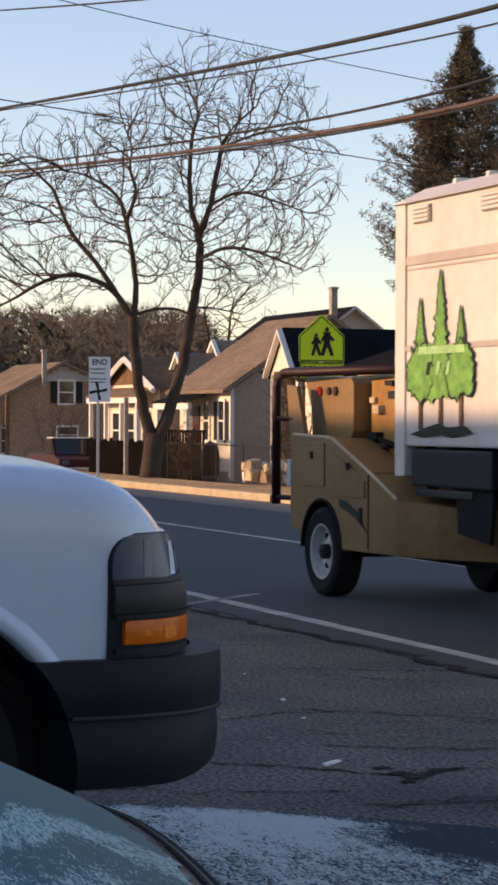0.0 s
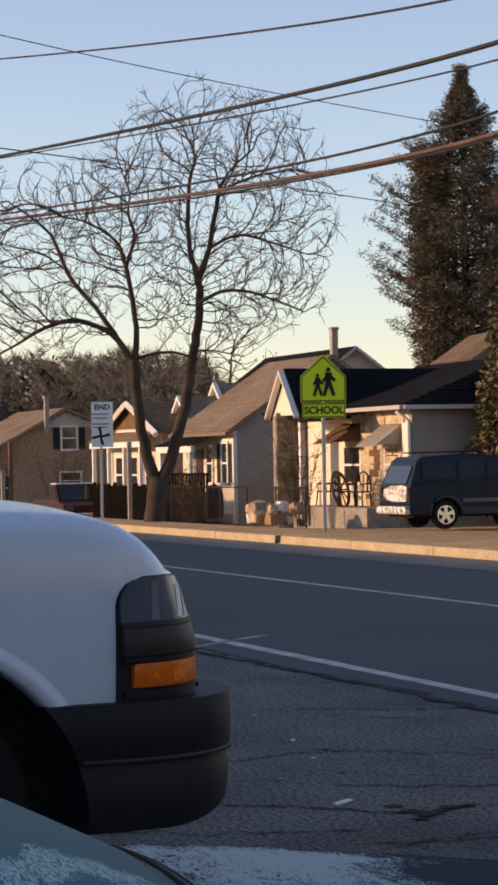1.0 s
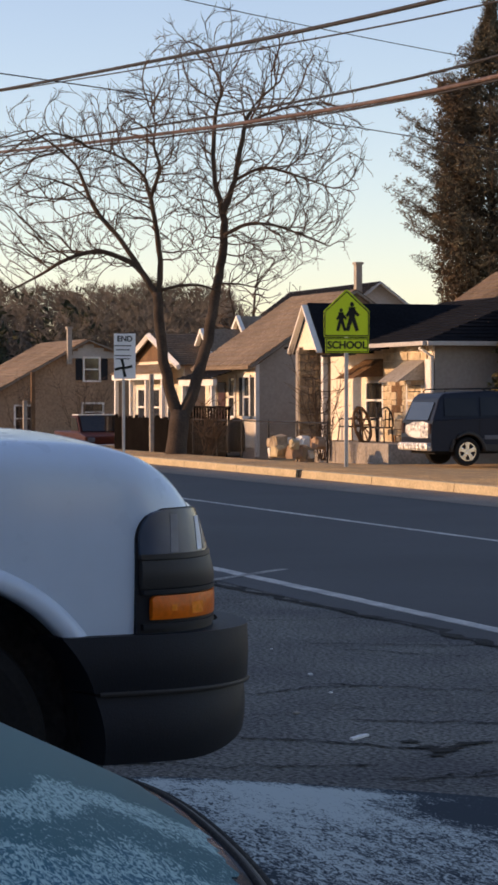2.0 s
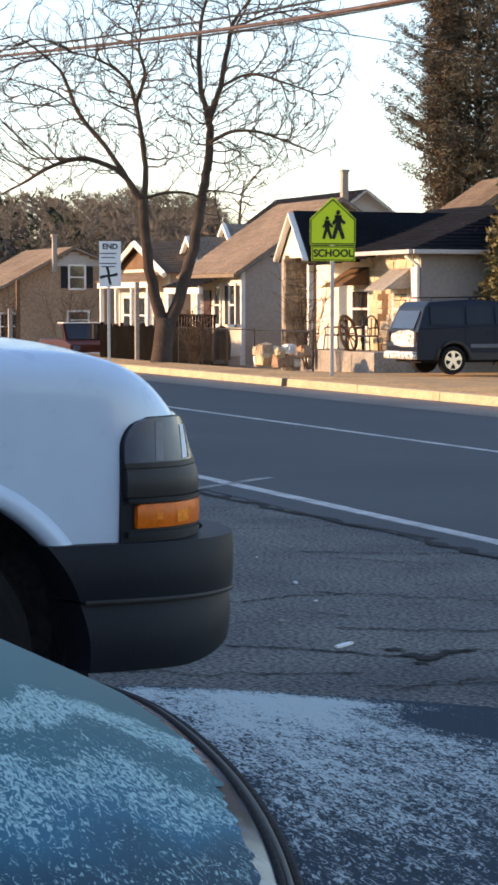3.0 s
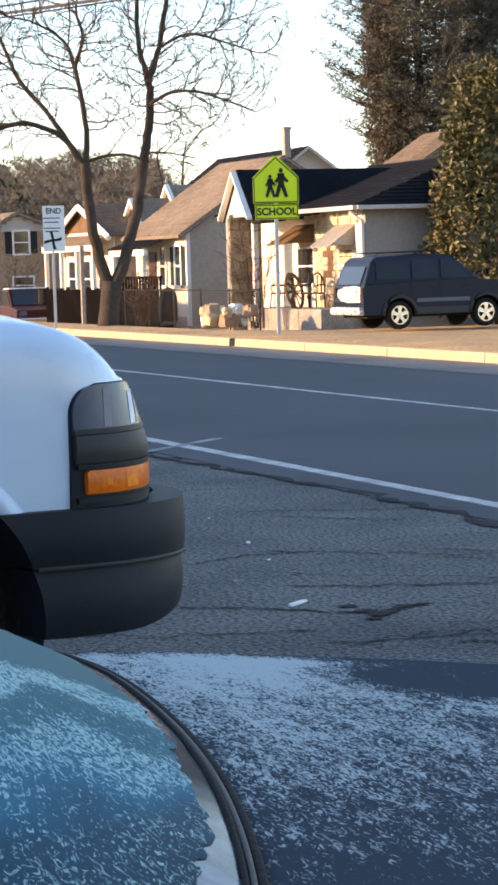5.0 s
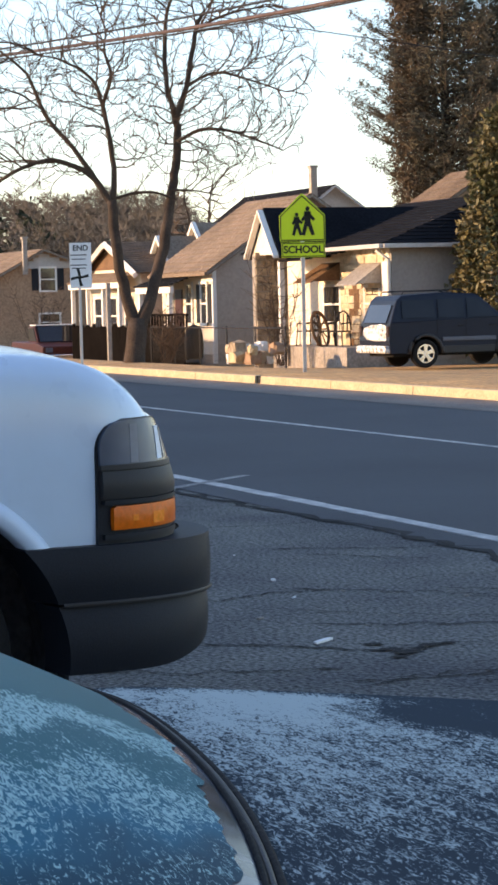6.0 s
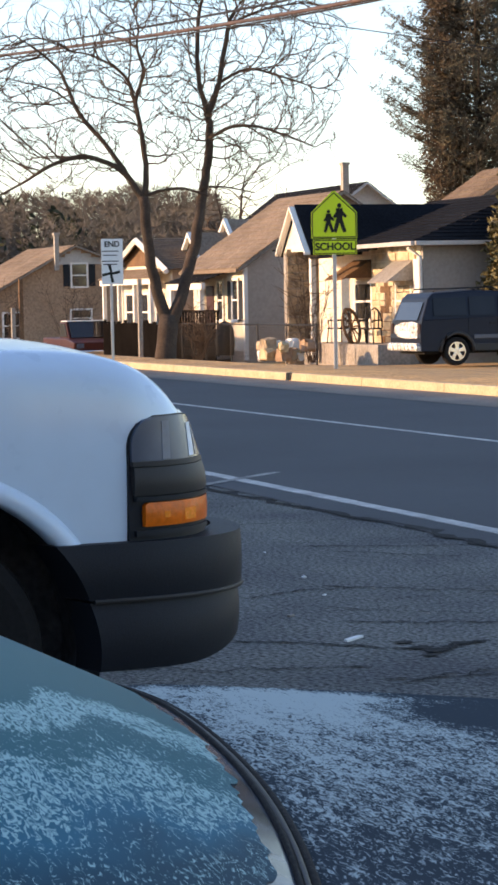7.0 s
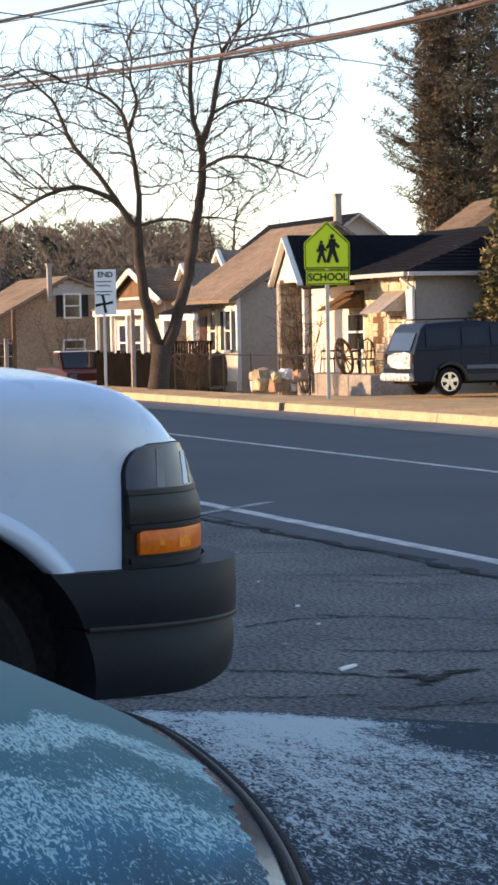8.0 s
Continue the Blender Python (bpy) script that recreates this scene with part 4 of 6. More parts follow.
def walker(bm, dx, h):
    """A plain walking mark: head, trunk, two legs, an arm."""
    def limb(a, b, w):
        a, b = Vector(a), Vector(b)
        n = Vector((-(b - a).y, (b - a).x)).normalized() * w
        prism(bm, [tuple(a + n), tuple(a - n), tuple(b - n * 0.8), tuple(b + n * 0.8)], "x", 0.014, 0.018)
    k = h
    lathe_pts = [(dx + 0.075 * k * math.cos(i * math.pi / 5), 0.91 * k + 0.085 * k * math.sin(i * math.pi / 5)) for i in range(10)]
    prism(bm, lathe_pts, "x", 0.014, 0.018)
    limb((dx, 0.82 * k), (dx, 0.42 * k), 0.125 * k)
    limb((dx - 0.03 * k, 0.46 * k), (dx - 0.17 * k, 0.0), 0.075 * k)
    limb((dx + 0.03 * k, 0.46 * k), (dx + 0.19 * k, 0.0), 0.075 * k)
    limb((dx, 0.76 * k), (dx + 0.24 * k, 0.52 * k), 0.062 * k)
    limb((dx, 0.76 * k), (dx - 0.2 * k, 0.5 * k), 0.062 * k)


def school_sign():
    s = thing("school_sign", Matrix.Translation(P(1.95, 40.8, 0.14)) @ pose(0, 0, 0, 0, 0.6, -8), "lime-yellow five-sided school crossing sign on a steel post", "sign")
    w = 0.44
    bm = B()
    prism(bm, [(-w, 2.42), (w, 2.42), (w, 2.9), (0.03, 3.29), (-0.03, 3.29), (-w, 2.9)], "x", 0.0, 0.006)
    plate = part("plate", bm, SIGNYELLOW, s)
    bm = B()
    edge = [(-w + 0.02, 2.44), (w - 0.02, 2.44), (w - 0.02, 2.885), (0, 3.26), (-w + 0.02, 2.885)]
    for a, b in zip(edge, edge[1:] + edge[:1]):
        tube(bm, [(0.008, *a), (0.008, *b)], 0.011, 4)
    part("border", bm, SIGNBLACK, plate)
    for dx, h in ((-0.11, 0.42), (0.1, 0.54)):
        bm = B()
        walker(bm, dx, h)
        for v in bm.verts:
            v.co.z += 2.53
        part("walking_mark", bm, SIGNBLACK, plate)
    bm = B()
    box(bm, 0.0, 0.006, -w + 0.03, w - 0.01, 2.12, 2.40, 0.002)
    low = part("word_plate", bm, SIGNYELLOW, s)
    bm = B()
    e2 = [(-w + 0.05, 2.14), (w - 0.03, 2.14), (w - 0.03, 2.38), (-w + 0.05, 2.38)]
    for a, b in zip(e2, e2[1:] + e2[:1]):
        tube(bm, [(0.008, *a), (0.008, *b)], 0.009, 4)
    part("border", bm, SIGNBLACK, low)
    text_part("lettering", "SCHOOL", 0.19, low, pose(0.01, 0.01, 2.26, 90, 0, 90), SIGNBLACK, 0.006)
    bm = B()
    prism(bm, [(-0.035, -0.03), (0.035, -0.03), (0.035, 0.0), (0.012, 0.0), (0.012, -0.015), (-0.012, -0.015), (-0.012, 0.0), (-0.035, 0.0)], "z", -0.1, 3.2)
    for v in bm.verts:
        v.co.x, v.co.y = v.co.y * 1.0 - 0.004, v.co.x
    part("post", bm, GALV, s)


school_sign()


def end_sign():
    s = thing("zone_sign", Matrix.Translation(P(-2.62, 48.4, 0.14)) @ pose(0, 0, 0, 0, 0, -10), "white rectangular traffic sign with black cross mark on a post", "sign")
    bm = B()
    box(bm, 0.0, 0.006, -0.21, 0.27, 1.7, 2.7, 0.002)
    plate = part("plate", bm, SIGNWHITE, s)
    text_part("lettering", "END", 0.17, plate, pose(0.009, 0.03, 2.58, 90, 0, 90), SIGNBLACK, 0.004)
    for k, z in enumerate((2.42, 2.33, 2.2, 2.13)):
        bm = B()
        box(bm, 0.006, 0.009, -0.2 + 0.03 * (k % 2), 0.17 - 0.03 * (k % 2), z, z + 0.022)
        part("text_bar", bm, TRIMGREY, plate)
    for a in (10, 100):
        bm = B()
        c, d = math.cos(radians(a)), math.sin(radians(a))
        pts = [(-0.2, -0.035), (-0.05, -0.02), (0.05, -0.035), (0.2, -0.03), (0.2, 0.035), (0.05, 0.02), (-0.05, 0.035), (-0.2, 0.03)]
        prism(bm, [(c * u - d * v, 1.94 + (d * u + c * v)) for u, v in pts], "x", 0.006, 0.01)
        part("cross_mark", bm, SIGNBLACK, plate)
    bm = B()
    box(bm, -0.035, -0.001, -0.03, 0.03, -0.1, 2.7, 0.004)
    part("post", bm, GALV, s)


end_sign()


# ---- bare tree by the pavement ----
def limb(pts, rnd):
    """A main limb: points (right, up, radius) in the tree's own plan, made smooth and a little crooked."""
    deep = 0.0
    path, rad = [], []
    for i, (x, z, r) in enumerate(pts):
        path.append(Vector((x, deep, z)))
        rad.append(r)
        deep += rnd.uniform(-0.22, 0.22) if i else 0
    fine, fr = [], []
    for i in range(len(path) - 1):
        for k in range(4):
            t = k / 4
            p0, p1, p2, p3 = path[max(i - 1, 0)], path[i], path[i + 1], path[min(i + 2, len(path) - 1)]
            q = 0.5 * ((2 * p1) + (p2 - p0) * t + (2 * p0 - 5 * p1 + 4 * p2 - p3) * t * t + (3 * p1 - p0 - 3 * p2 + p3) * t ** 3)
            fine.append(q + Vector((rnd.uniform(-1, 1), 0, rnd.uniform(-1, 1))) * rad[i] * 0.18)
            fr.append(rad[i] * (1 - t) + rad[i + 1] * t)
    return fine + [path[-1]], fr + [rad[-1]]


def ramify(limbs, lobes, count, seed, step=0.14, reach=1.5, kill=0.24, free=1):
    """Twigs that grow from the limbs towards open room in the crown's lobes (centre, radii); a list of twig chains for each limb."""
    rs = np.random.RandomState(seed)
    pts = []
    while len(pts) < count:
        c, r = lobes[rs.choice(len(lobes), p=np.array([b[0] * b[1] * b[2] for _, b in lobes]) / sum(b[0] * b[1] * b[2] for _, b in lobes))]
        v = rs.normal(size=3)
        v /= np.linalg.norm(v)
        v *= rs.uniform(0.12, 1.0) ** 0.42
        pts.append([c[k] + v[k] * r[k] for k in range(3)])
    goal = np.array(pts)
    heart = np.mean([c for c, _ in lobes], axis=0) - np.array((0, 0, 1.5))

    def out(p):
        w = np.array(p) - heart
        return w / max(np.linalg.norm(w), 0.01)
    node, par, own, grown = [], [], [], []
    for li, (path, _) in enumerate(limbs):
        for k, q in enumerate(path):
            if k >= free * 4 or li > 1:
                node.append(tuple(q))
                par.append(-1)
                own.append(li)
    base = len(node)
    shoots = collections.Counter()
    near_d = np.full(len(goal), 1e9)
    near_i = np.zeros(len(goal), int)
    first = 0
    for _ in range(70):
        arr = np.array(node[first:])
        if len(arr) == 0 or len(goal) == 0:
            break
        d = np.linalg.norm(goal[:, None, :] - arr[None, :, :], axis=2)
        j = d.argmin(1)
        dm = d[np.arange(len(goal)), j]
        better = dm < near_d
        near_d[better], near_i[better] = dm[better], j[better] + first
        keep = near_d > kill
        goal, near_d, near_i = goal[keep], near_d[keep], near_i[keep]
        pull = {}
        for g, dd, i in zip(goal, near_d, near_i):
            if dd < reach:
                w = (g - np.array(node[i])) / dd
                pull[i] = pull.get(i, 0) + w
        first = len(node)
        for i, w in pull.items():
            if shoots[i] >= (1 if i < base else 2):
                continue
            shoots[i] += 1
            ln_ = np.linalg.norm(w)
            if ln_ < 1e-6:
                continue
            w = w / ln_ + rs.normal(size=3) * 0.16 + 0.6 * out(node[i])
            if par[i] >= 0:
                w = w + 1.0 * (np.array(node[i]) - np.array(node[par[i]])) / step
            w /= np.linalg.norm(w)
            node.append(tuple(np.array(node[i]) + w * step))
            par.append(i)
            own.append(own[i])
    kids = collections.defaultdict(list)
    for i in range(base, len(node)):
        kids[par[i]].append(i)
    tips = [0] * len(node)
    for i in range(len(node) - 1, base - 1, -1):
        tips[i] = max(1, sum(tips[c] for c in kids[i]))
    chains = [[] for _ in limbs]
    for i in range(base, len(node)):
        p = par[i]
        lead = max(kids[p], key=lambda c: tips[c])
        if p >= base and i == lead:
            continue
        run = [p, i]
        while kids[run[-1]]:
            run.append(max(kids[run[-1]], key=lambda c: tips[c]))
        chains[own[i]].append(([Vector(node[k]) for k in run], [0.0069 * max(1, tips[max(k, i) if k == p else k]) ** 0.45 for k in run]))
    return chains


def twigs(bm, chains, rnd):
    """The twig chains as thin tubes, each tip drawn out into a few curved shoots."""
    for path, rad in chains:
        tube(bm, path, rad, 4 if rad[0] > 0.012 else 3)
        for i in range(1, len(path)):
            if rnd.random() < (0.5 if i < len(path) - 1 else 1.0):
                d = (path[i] - path[i - 1]).normalized()
                for _ in range(1 if i < len(path) - 1 else 2):
                    w = (d + Vector((rnd.uniform(-1, 1), rnd.uniform(-1, 1), rnd.uniform(-0.5, 0.9))) * 0.6).normalized()
                    q = [path[i]]
                    for _ in range(3):
                        q.append(q[-1] + w * rnd.uniform(0.06, 0.13))
                        w = (w + Vector((rnd.uniform(-0.3, 0.3), rnd.uniform(-0.3, 0.3), rnd.uniform(-0.1, 0.35)))).normalized()
                    tube(bm, q, [0.0064, 0.006, 0.0054, 0.0045], 3)


def bare_tree():
    rnd = random.Random(4)
    t = thing("tree", Matrix.Translation(P(-1.5, 50, 0.06)) @ pose(0, 0, 0, 0, 0, TURN), "tall bare deciduous tree with forked trunk beside the pavement", "tree")
    bm = B()
    tube(bm, [(-0.03, 0, -0.4), (-0.02, 0, 0.05), (0.02, 0, 0.4), (0.06, 0, 0.75), (0.09, 0, 1.08)], [0.31, 0.25, 0.228, 0.23, 0.21], 14)
    part("trunk", bm, BARK, t, smooth=True)
    plan = (
        [(0.02, 0.85, 0.18), (-0.14, 1.55, 0.15), (-0.29, 2.2, 0.14), (-0.38, 3.1, 0.135), (-0.41, 3.75, 0.125)],
        [(0.14, 0.85, 0.18), (0.42, 1.6, 0.155), (0.68, 2.5, 0.15), (0.80, 3.1, 0.14), (0.92, 3.9, 0.125), (1.03, 4.5, 0.115), (1.11, 5.3, 0.10), (1.06, 5.7, 0.09)],
        [(-0.39, 3.62, 0.1), (-0.8, 4.25, 0.08), (-1.35, 4.6, 0.065), (-1.95, 4.68, 0.055), (-2.55, 4.45, 0.042), (-3.2, 4.1, 0.03), (-3.9, 3.75, 0.017)],
        [(-0.6, 3.95, 0.075), (-1.25, 4.95, 0.062), (-1.8, 5.6, 0.052), (-2.1, 6.25, 0.043), (-2.3, 6.7, 0.035), (-2.8, 7.15, 0.026), (-3.3, 7.5, 0.014)],
        [(-0.39, 3.72, 0.09), (-0.36, 4.5, 0.072), (-0.46, 5.3, 0.062), (-0.57, 5.9, 0.052), (-0.8, 6.5, 0.038), (-1.5, 6.95, 0.024), (-2.0, 7.05, 0.014)],
        [(-0.57, 5.9, 0.047), (-0.36, 6.6, 0.038), (-0.5, 7.1, 0.031), (-0.46, 7.6, 0.022), (-0.6, 8.0, 0.014)],
        [(-0.39, 3.78, 0.045), (0.1, 3.92, 0.035), (0.6, 3.92, 0.03), (1.05, 3.75, 0.018)],
        [(1.06, 5.65, 0.08), (0.9, 6.3, 0.063), (0.86, 7.1, 0.052), (0.93, 7.9, 0.042), (1.05, 8.4, 0.031), (0.87, 8.9, 0.018)],
        [(1.08, 5.55, 0.085), (1.34, 6.3, 0.07), (1.5, 7.1, 0.058), (1.64, 7.75, 0.046), (1.95, 8.2, 0.032), (2.4, 8.6, 0.019)],
        [(1.1, 5.05, 0.05), (1.6, 5.3, 0.042), (2.2, 5.3, 0.034), (2.9, 5.05, 0.024), (3.5, 4.8, 0.014)],
        [(1.34, 6.3, 0.042), (2.0, 6.6, 0.034), (2.7, 6.45, 0.026), (3.6, 6.15, 0.014)],
        [(1.6, 7.6, 0.036), (2.3, 7.9, 0.028), (3.0, 8.05, 0.018), (3.4, 8.1, 0.012)],
        [(0.87, 3.95, 0.03), (1.4, 3.95, 0.02), (2.1, 3.8, 0.012)],
    )
    limbs = [limb([(x, z, r * (0.88 if r > 0.06 else 1.0)) for x, z, r in pts], rnd) for pts in plan]
    lobes = [((1.45, 0, 7.0), (2.85, 2.3, 3.1)), ((-2.4, 0, 6.0), (2.4, 2.0, 2.2)), ((-0.7, 0, 7.0), (1.6, 2.0, 1.6)), ((2.4, 0, 5.6), (1.8, 1.6, 1.3))]
    chains = ramify(limbs, lobes, 3600, 12, reach=1.6, kill=0.21, free=4)
    for k, (path, rad) in enumerate(limbs):
        bm = B()
        tube(bm, path, rad, 10 if k < 2 else 8)
        ob = part("limb" if k < 2 else "branch", bm, BARK if k < 2 else TWIG, t, smooth=True)
        if chains[k]:
            bm = B()
            twigs(bm, chains[k], rnd)
            part("twig_work", bm, TWIG, ob)["kind"] = "stuff"


bare_tree()


def far_bare_tree(right, away, z, h, seed, label):
    """A smaller leafless tree further off."""
    rnd = random.Random(seed)
    t = thing("tree", Matrix.Translation(P(right, away, z)) @ pose(0, 0, 0, 0, 0, TURN), label, "tree")
    plan = ([(0, -0.3, 0.16), (0.05, h * 0.3, 0.13), (-0.1, h * 0.55, 0.09), (0.05, h * 0.85, 0.03)],
            [(0.05, h * 0.3, 0.1), (0.6, h * 0.52, 0.07), (1.1, h * 0.75, 0.025)],
            [(0.0, h * 0.36, 0.1), (-0.6, h * 0.56, 0.06), (-1.0, h * 0.78, 0.025)])
    limbs = [limb(pts, rnd) for pts in plan]
    chains = ramify(limbs, [((0, 0, h * 0.7), (h * 0.26, h * 0.24, h * 0.3))], 520, seed, step=0.22, reach=2.2, kill=0.38, free=2)
    for k, (path, rad) in enumerate(limbs):
        bm = B()
        tube(bm, path, rad, 7)
        ob = part("limb" if k else "trunk", bm, BARK, t, smooth=True)
        if chains[k]:
            bm = B()
            for p, r in chains[k]:
                tube(bm, p, [max(q * 2.0, 0.012) for q in r], 3)
            part("twig_work", bm, TWIG, ob)["kind"] = "stuff"


far_bare_tree(0.55, 92, -0.8, 8.0, 5, "small leafless tree behind the houses")


# ---- evergreens ----
def clump(bm, c, size, rnd, blades=7, wide=0.2):
    """A loose spray of small pointed leaves."""
    for _ in range(blades):
        a = Vector((rnd.gauss(0, 1), rnd.gauss(0, 1), rnd.gauss(0, 0.8))).normalized()
        b = a.orthogonal().normalized()
        b.rotate(Matrix.Rotation(rnd.uniform(0, 6.28), 3, a))
        o = c + Vector((rnd.gauss(0, 1), rnd.gauss(0, 1), rnd.gauss(0, 1))) * size * 0.35
        q = [o, o + a * size * 0.5 + b * size * wide, o + a * size, o + a * size * 0.5 - b * size * wide]
        bm.faces.new([bm.verts.new(v) for v in q])


def conifer(right, away, h, spread, seed, label, rusty=0.0, fill=1700):
    rnd = random.Random(seed)
    t = thing("conifer", Matrix.Translation(P(right, away, -0.3)) @ pose(0, 0, 0, 0, 0, TURN), label, "tree")
    bm = B()
    tube(bm, [(0, 0, -0.2), (0.05, 0, h * 0.5), (0, 0, h * 0.97)], [0.3, 0.2, 0.03], 8)
    part("trunk", bm, BARK, t, smooth=True)
    bm, lb = B(), B()
    form = ((0.0, 1.2), (0.33, 1.5), (0.38, 2.1), (0.45, 3.2), (0.57, 3.8), (0.66, 3.35), (0.75, 3.05), (0.87, 1.75), (0.95, 0.75), (1.0, 0.15))

    def wide(k):
        for (k0, w0), (k1, w1) in zip(form, form[1:]):
            if k <= k1:
                return spread * (w0 + (w1 - w0) * (k - k0) / (k1 - k0))
        return 0.05
    z = h * 0.14
    while z < h:
        turn = rnd.uniform(0, 6.283)
        many = rnd.choice((8, 9, 10))
        for q in range(many):
            a = turn + 6.283 * q / many + rnd.uniform(-0.3, 0.3)
            L = wide(min(1.0, z / h + 0.03)) * rnd.choice((rnd.uniform(0.6, 0.95), rnd.uniform(0.9, 1.15)))
            root = Vector((0, 0, z - L * 0.2))
            tip = Vector((math.cos(a) * L, math.sin(a) * L, root.z + L * rnd.uniform(0.1, 0.5)))
            mid = root.lerp(tip, 0.6) - Vector((0, 0, L * 0.1))
            tube(lb, [root, mid, tip], [0.05, 0.03, 0.01], 3)
            side = Vector((-math.sin(a), math.cos(a), 0))
            m = max(4, int(L / 0.13))
            for i in range(1, m + 1):
                f = i / m
                if f < 0.25:
                    continue
                c = root.lerp(mid, f / 0.6) if f < 0.6 else mid.lerp(tip, (f - 0.6) / 0.4)
                reach = 0.1 + 0.26 * L * f * (1.15 - f)
                for _ in range(2 if f > 0.4 else 1):
                    clump(bm, c + side * rnd.gauss(0, reach) + Vector((0, 0, rnd.uniform(-0.05, 0.22))), rnd.uniform(0.11, 0.22), rnd, 10, 0.11)
        z += rnd.uniform(0.34, 0.48) if z < h * 0.85 else 0.2
    part("branch_work", lb, BARK, t)["kind"] = "stuff"
    for _ in range(fill):
        k = rnd.uniform(0.14, 0.97)
        q, a = wide(k) * (0.5 if rusty else 0.85) * math.sqrt(rnd.random()), rnd.uniform(0, 6.283)
        clump(bm, Vector((math.cos(a) * q, math.sin(a) * q, h * k)), rnd.uniform(0.15, 0.3), rnd, 10, 0.13)
    part("crown", bm, NEEDLE, t)["kind"] = "stuff"
    if rusty:
        # a dense column of dead rust-brown foliage against one flank
        bm = B()
        for _ in range(2600):
            k = rnd.uniform(0.3, 0.82)
            q, a = (1.05 - 0.5 * abs(k - 0.5)) * math.sqrt(rnd.random()), rnd.uniform(0, 6.283)
            clump(bm, Vector((rusty + math.cos(a) * q, -0.6 + math.sin(a) * q, h * k)), rnd.uniform(0.14, 0.3), rnd, 9, 0.1)
        part("dead_foliage", bm, RUSTLEAF, t, "rust-brown dead foliage")["kind"] = "stuff"


RUSTLEAF = mat("dead_needles", (0.125, 0.09, 0.058), 0.9, grain=6, vary=0.4, bump=0.3, big=0.8, second=(0.09, 0.066, 0.044), island=True, spread=0.3)
conifer(10.8, 95, 18.6, 1.13, 3, "tall dark rusty-green conifer behind the houses", -1.4)
conifer(15.0, 97, 18.2, 1.15, 8, "tall dark conifer behind the houses", fill=6500)


def bush():
    rnd = random.Random(9)
    t = thing("magnolia", Matrix.Translation(P(9.0, 60, -0.35)) @ pose(0, 0, 0, 0, 0, TURN), "dense olive-green broadleaf evergreen beside the parked car", "bush")
    bm = B()
    for k in range(7):
        a = k * 0.9
        tube(bm, [(0.1 * math.cos(a), 0.1 * math.sin(a), -0.2), (0.5 * math.cos(a), 0.5 * math.sin(a), 2.2), (1.1 * math.cos(a), 1.1 * math.sin(a), 4.4)], [0.07, 0.05, 0.015], 6)
    part("stems", bm, BARK, t)
    bm = B()
    for _ in range(3300):
        z = rnd.uniform(0.25, 7.0)
        k = z / 7.0
        r = 2.35 * math.sqrt(max(0.0, 1 - (max(k - 0.22, 0) / 0.8) ** 2.0)) * (0.9 + 0.12 * math.sin(7 * k))
        a = rnd.uniform(0, 6.283)
        q = r * math.sqrt(rnd.uniform(0.35, 1.0)) * (1 + 0.12 * math.sin(3 * a + 5 * k))
        clump(bm, Vector((math.cos(a) * q, math.sin(a) * q, z)), rnd.uniform(0.15, 0.24), rnd, 9)
    part("crown", bm, LEAF, t)["kind"] = "stuff"


bush()


# ---- far woods on the rise beyond the houses ----
def woods():
    rnd = random.Random(21)
    bm, pm = B(), B()
    for i in range(520):
        l, d = rnd.uniform(-42, 24), rnd.uniform(160, 225)
        h = rnd.uniform(4.2, 6.4) * (1.0 if l < -1 else 0.72)
        base = P(l, d, (-1.5 + 8.0 * (d - 140) / 75 if d < 215 else 6.5) - 2.6 * min(1.0, max(0.0, (l + 2) / 4)))
        pine = rnd.random() < (0.65 if l < -14 and d < 182 else 0.12 if l < -12 else 0.05)
        tgt = pm if pine else bm
        tube(tgt, [base, base + Vector((0, 0, h * 0.9))], [0.16, 0.03], 4)
        for _ in range(34 if pine else 40):
            f = rnd.uniform(0.12, 1.0) ** 0.75
            rr = (1.1 if pine else 2.0) * (1.15 - f)
            c = base + Vector((rnd.gauss(0, rr), rnd.gauss(0, rr), h * f))
            if pine:
                clump(tgt, c, rnd.uniform(0.5, 0.9), rnd, 3)
            else:
                for _ in range(7):
                    w = Vector((rnd.uniform(-1, 1), rnd.uniform(-1, 1), rnd.uniform(-0.1, 1.3))).normalized() * rnd.uniform(0.6, 1.3)
                    s = w.orthogonal().normalized() * 0.034
                    tgt.faces.new([tgt.verts.new(v) for v in (c - s, c + s, c + w)])
    tagged(part("woods", bm, WOODS), "brown leafless winter woods on the rise behind", "woods", kind="stuff")
    tagged(part("pines", pm, PINE), "dark green pines among the winter woods", "woods", kind="stuff")
    bm = B()
    rows = []
    for i in range(61):
        l = -90 + i * 3.0
        rows.append([bm.verts.new(P(l, 140, -1.5)), bm.verts.new(P(l, 215, 6.6 - 2.6 * min(1.0, max(0.0, (l + 2) / 4)) + 0.7 * math.sin(i * 0.35) + 0.4 * math.sin(i * 0.9))), bm.verts.new(P(l, 300, 2.0))])
    for a, b in zip(rows, rows[1:]):
        for k in range(2):
            bm.faces.new((a[k], b[k], b[k + 1], a[k + 1]))
    bmesh.ops.recalc_face_normals(bm, faces=bm.faces)
    tagged(part("hill", bm, WOODS), "low brown wooded rise behind the houses", "hill", kind="structure")


woods()


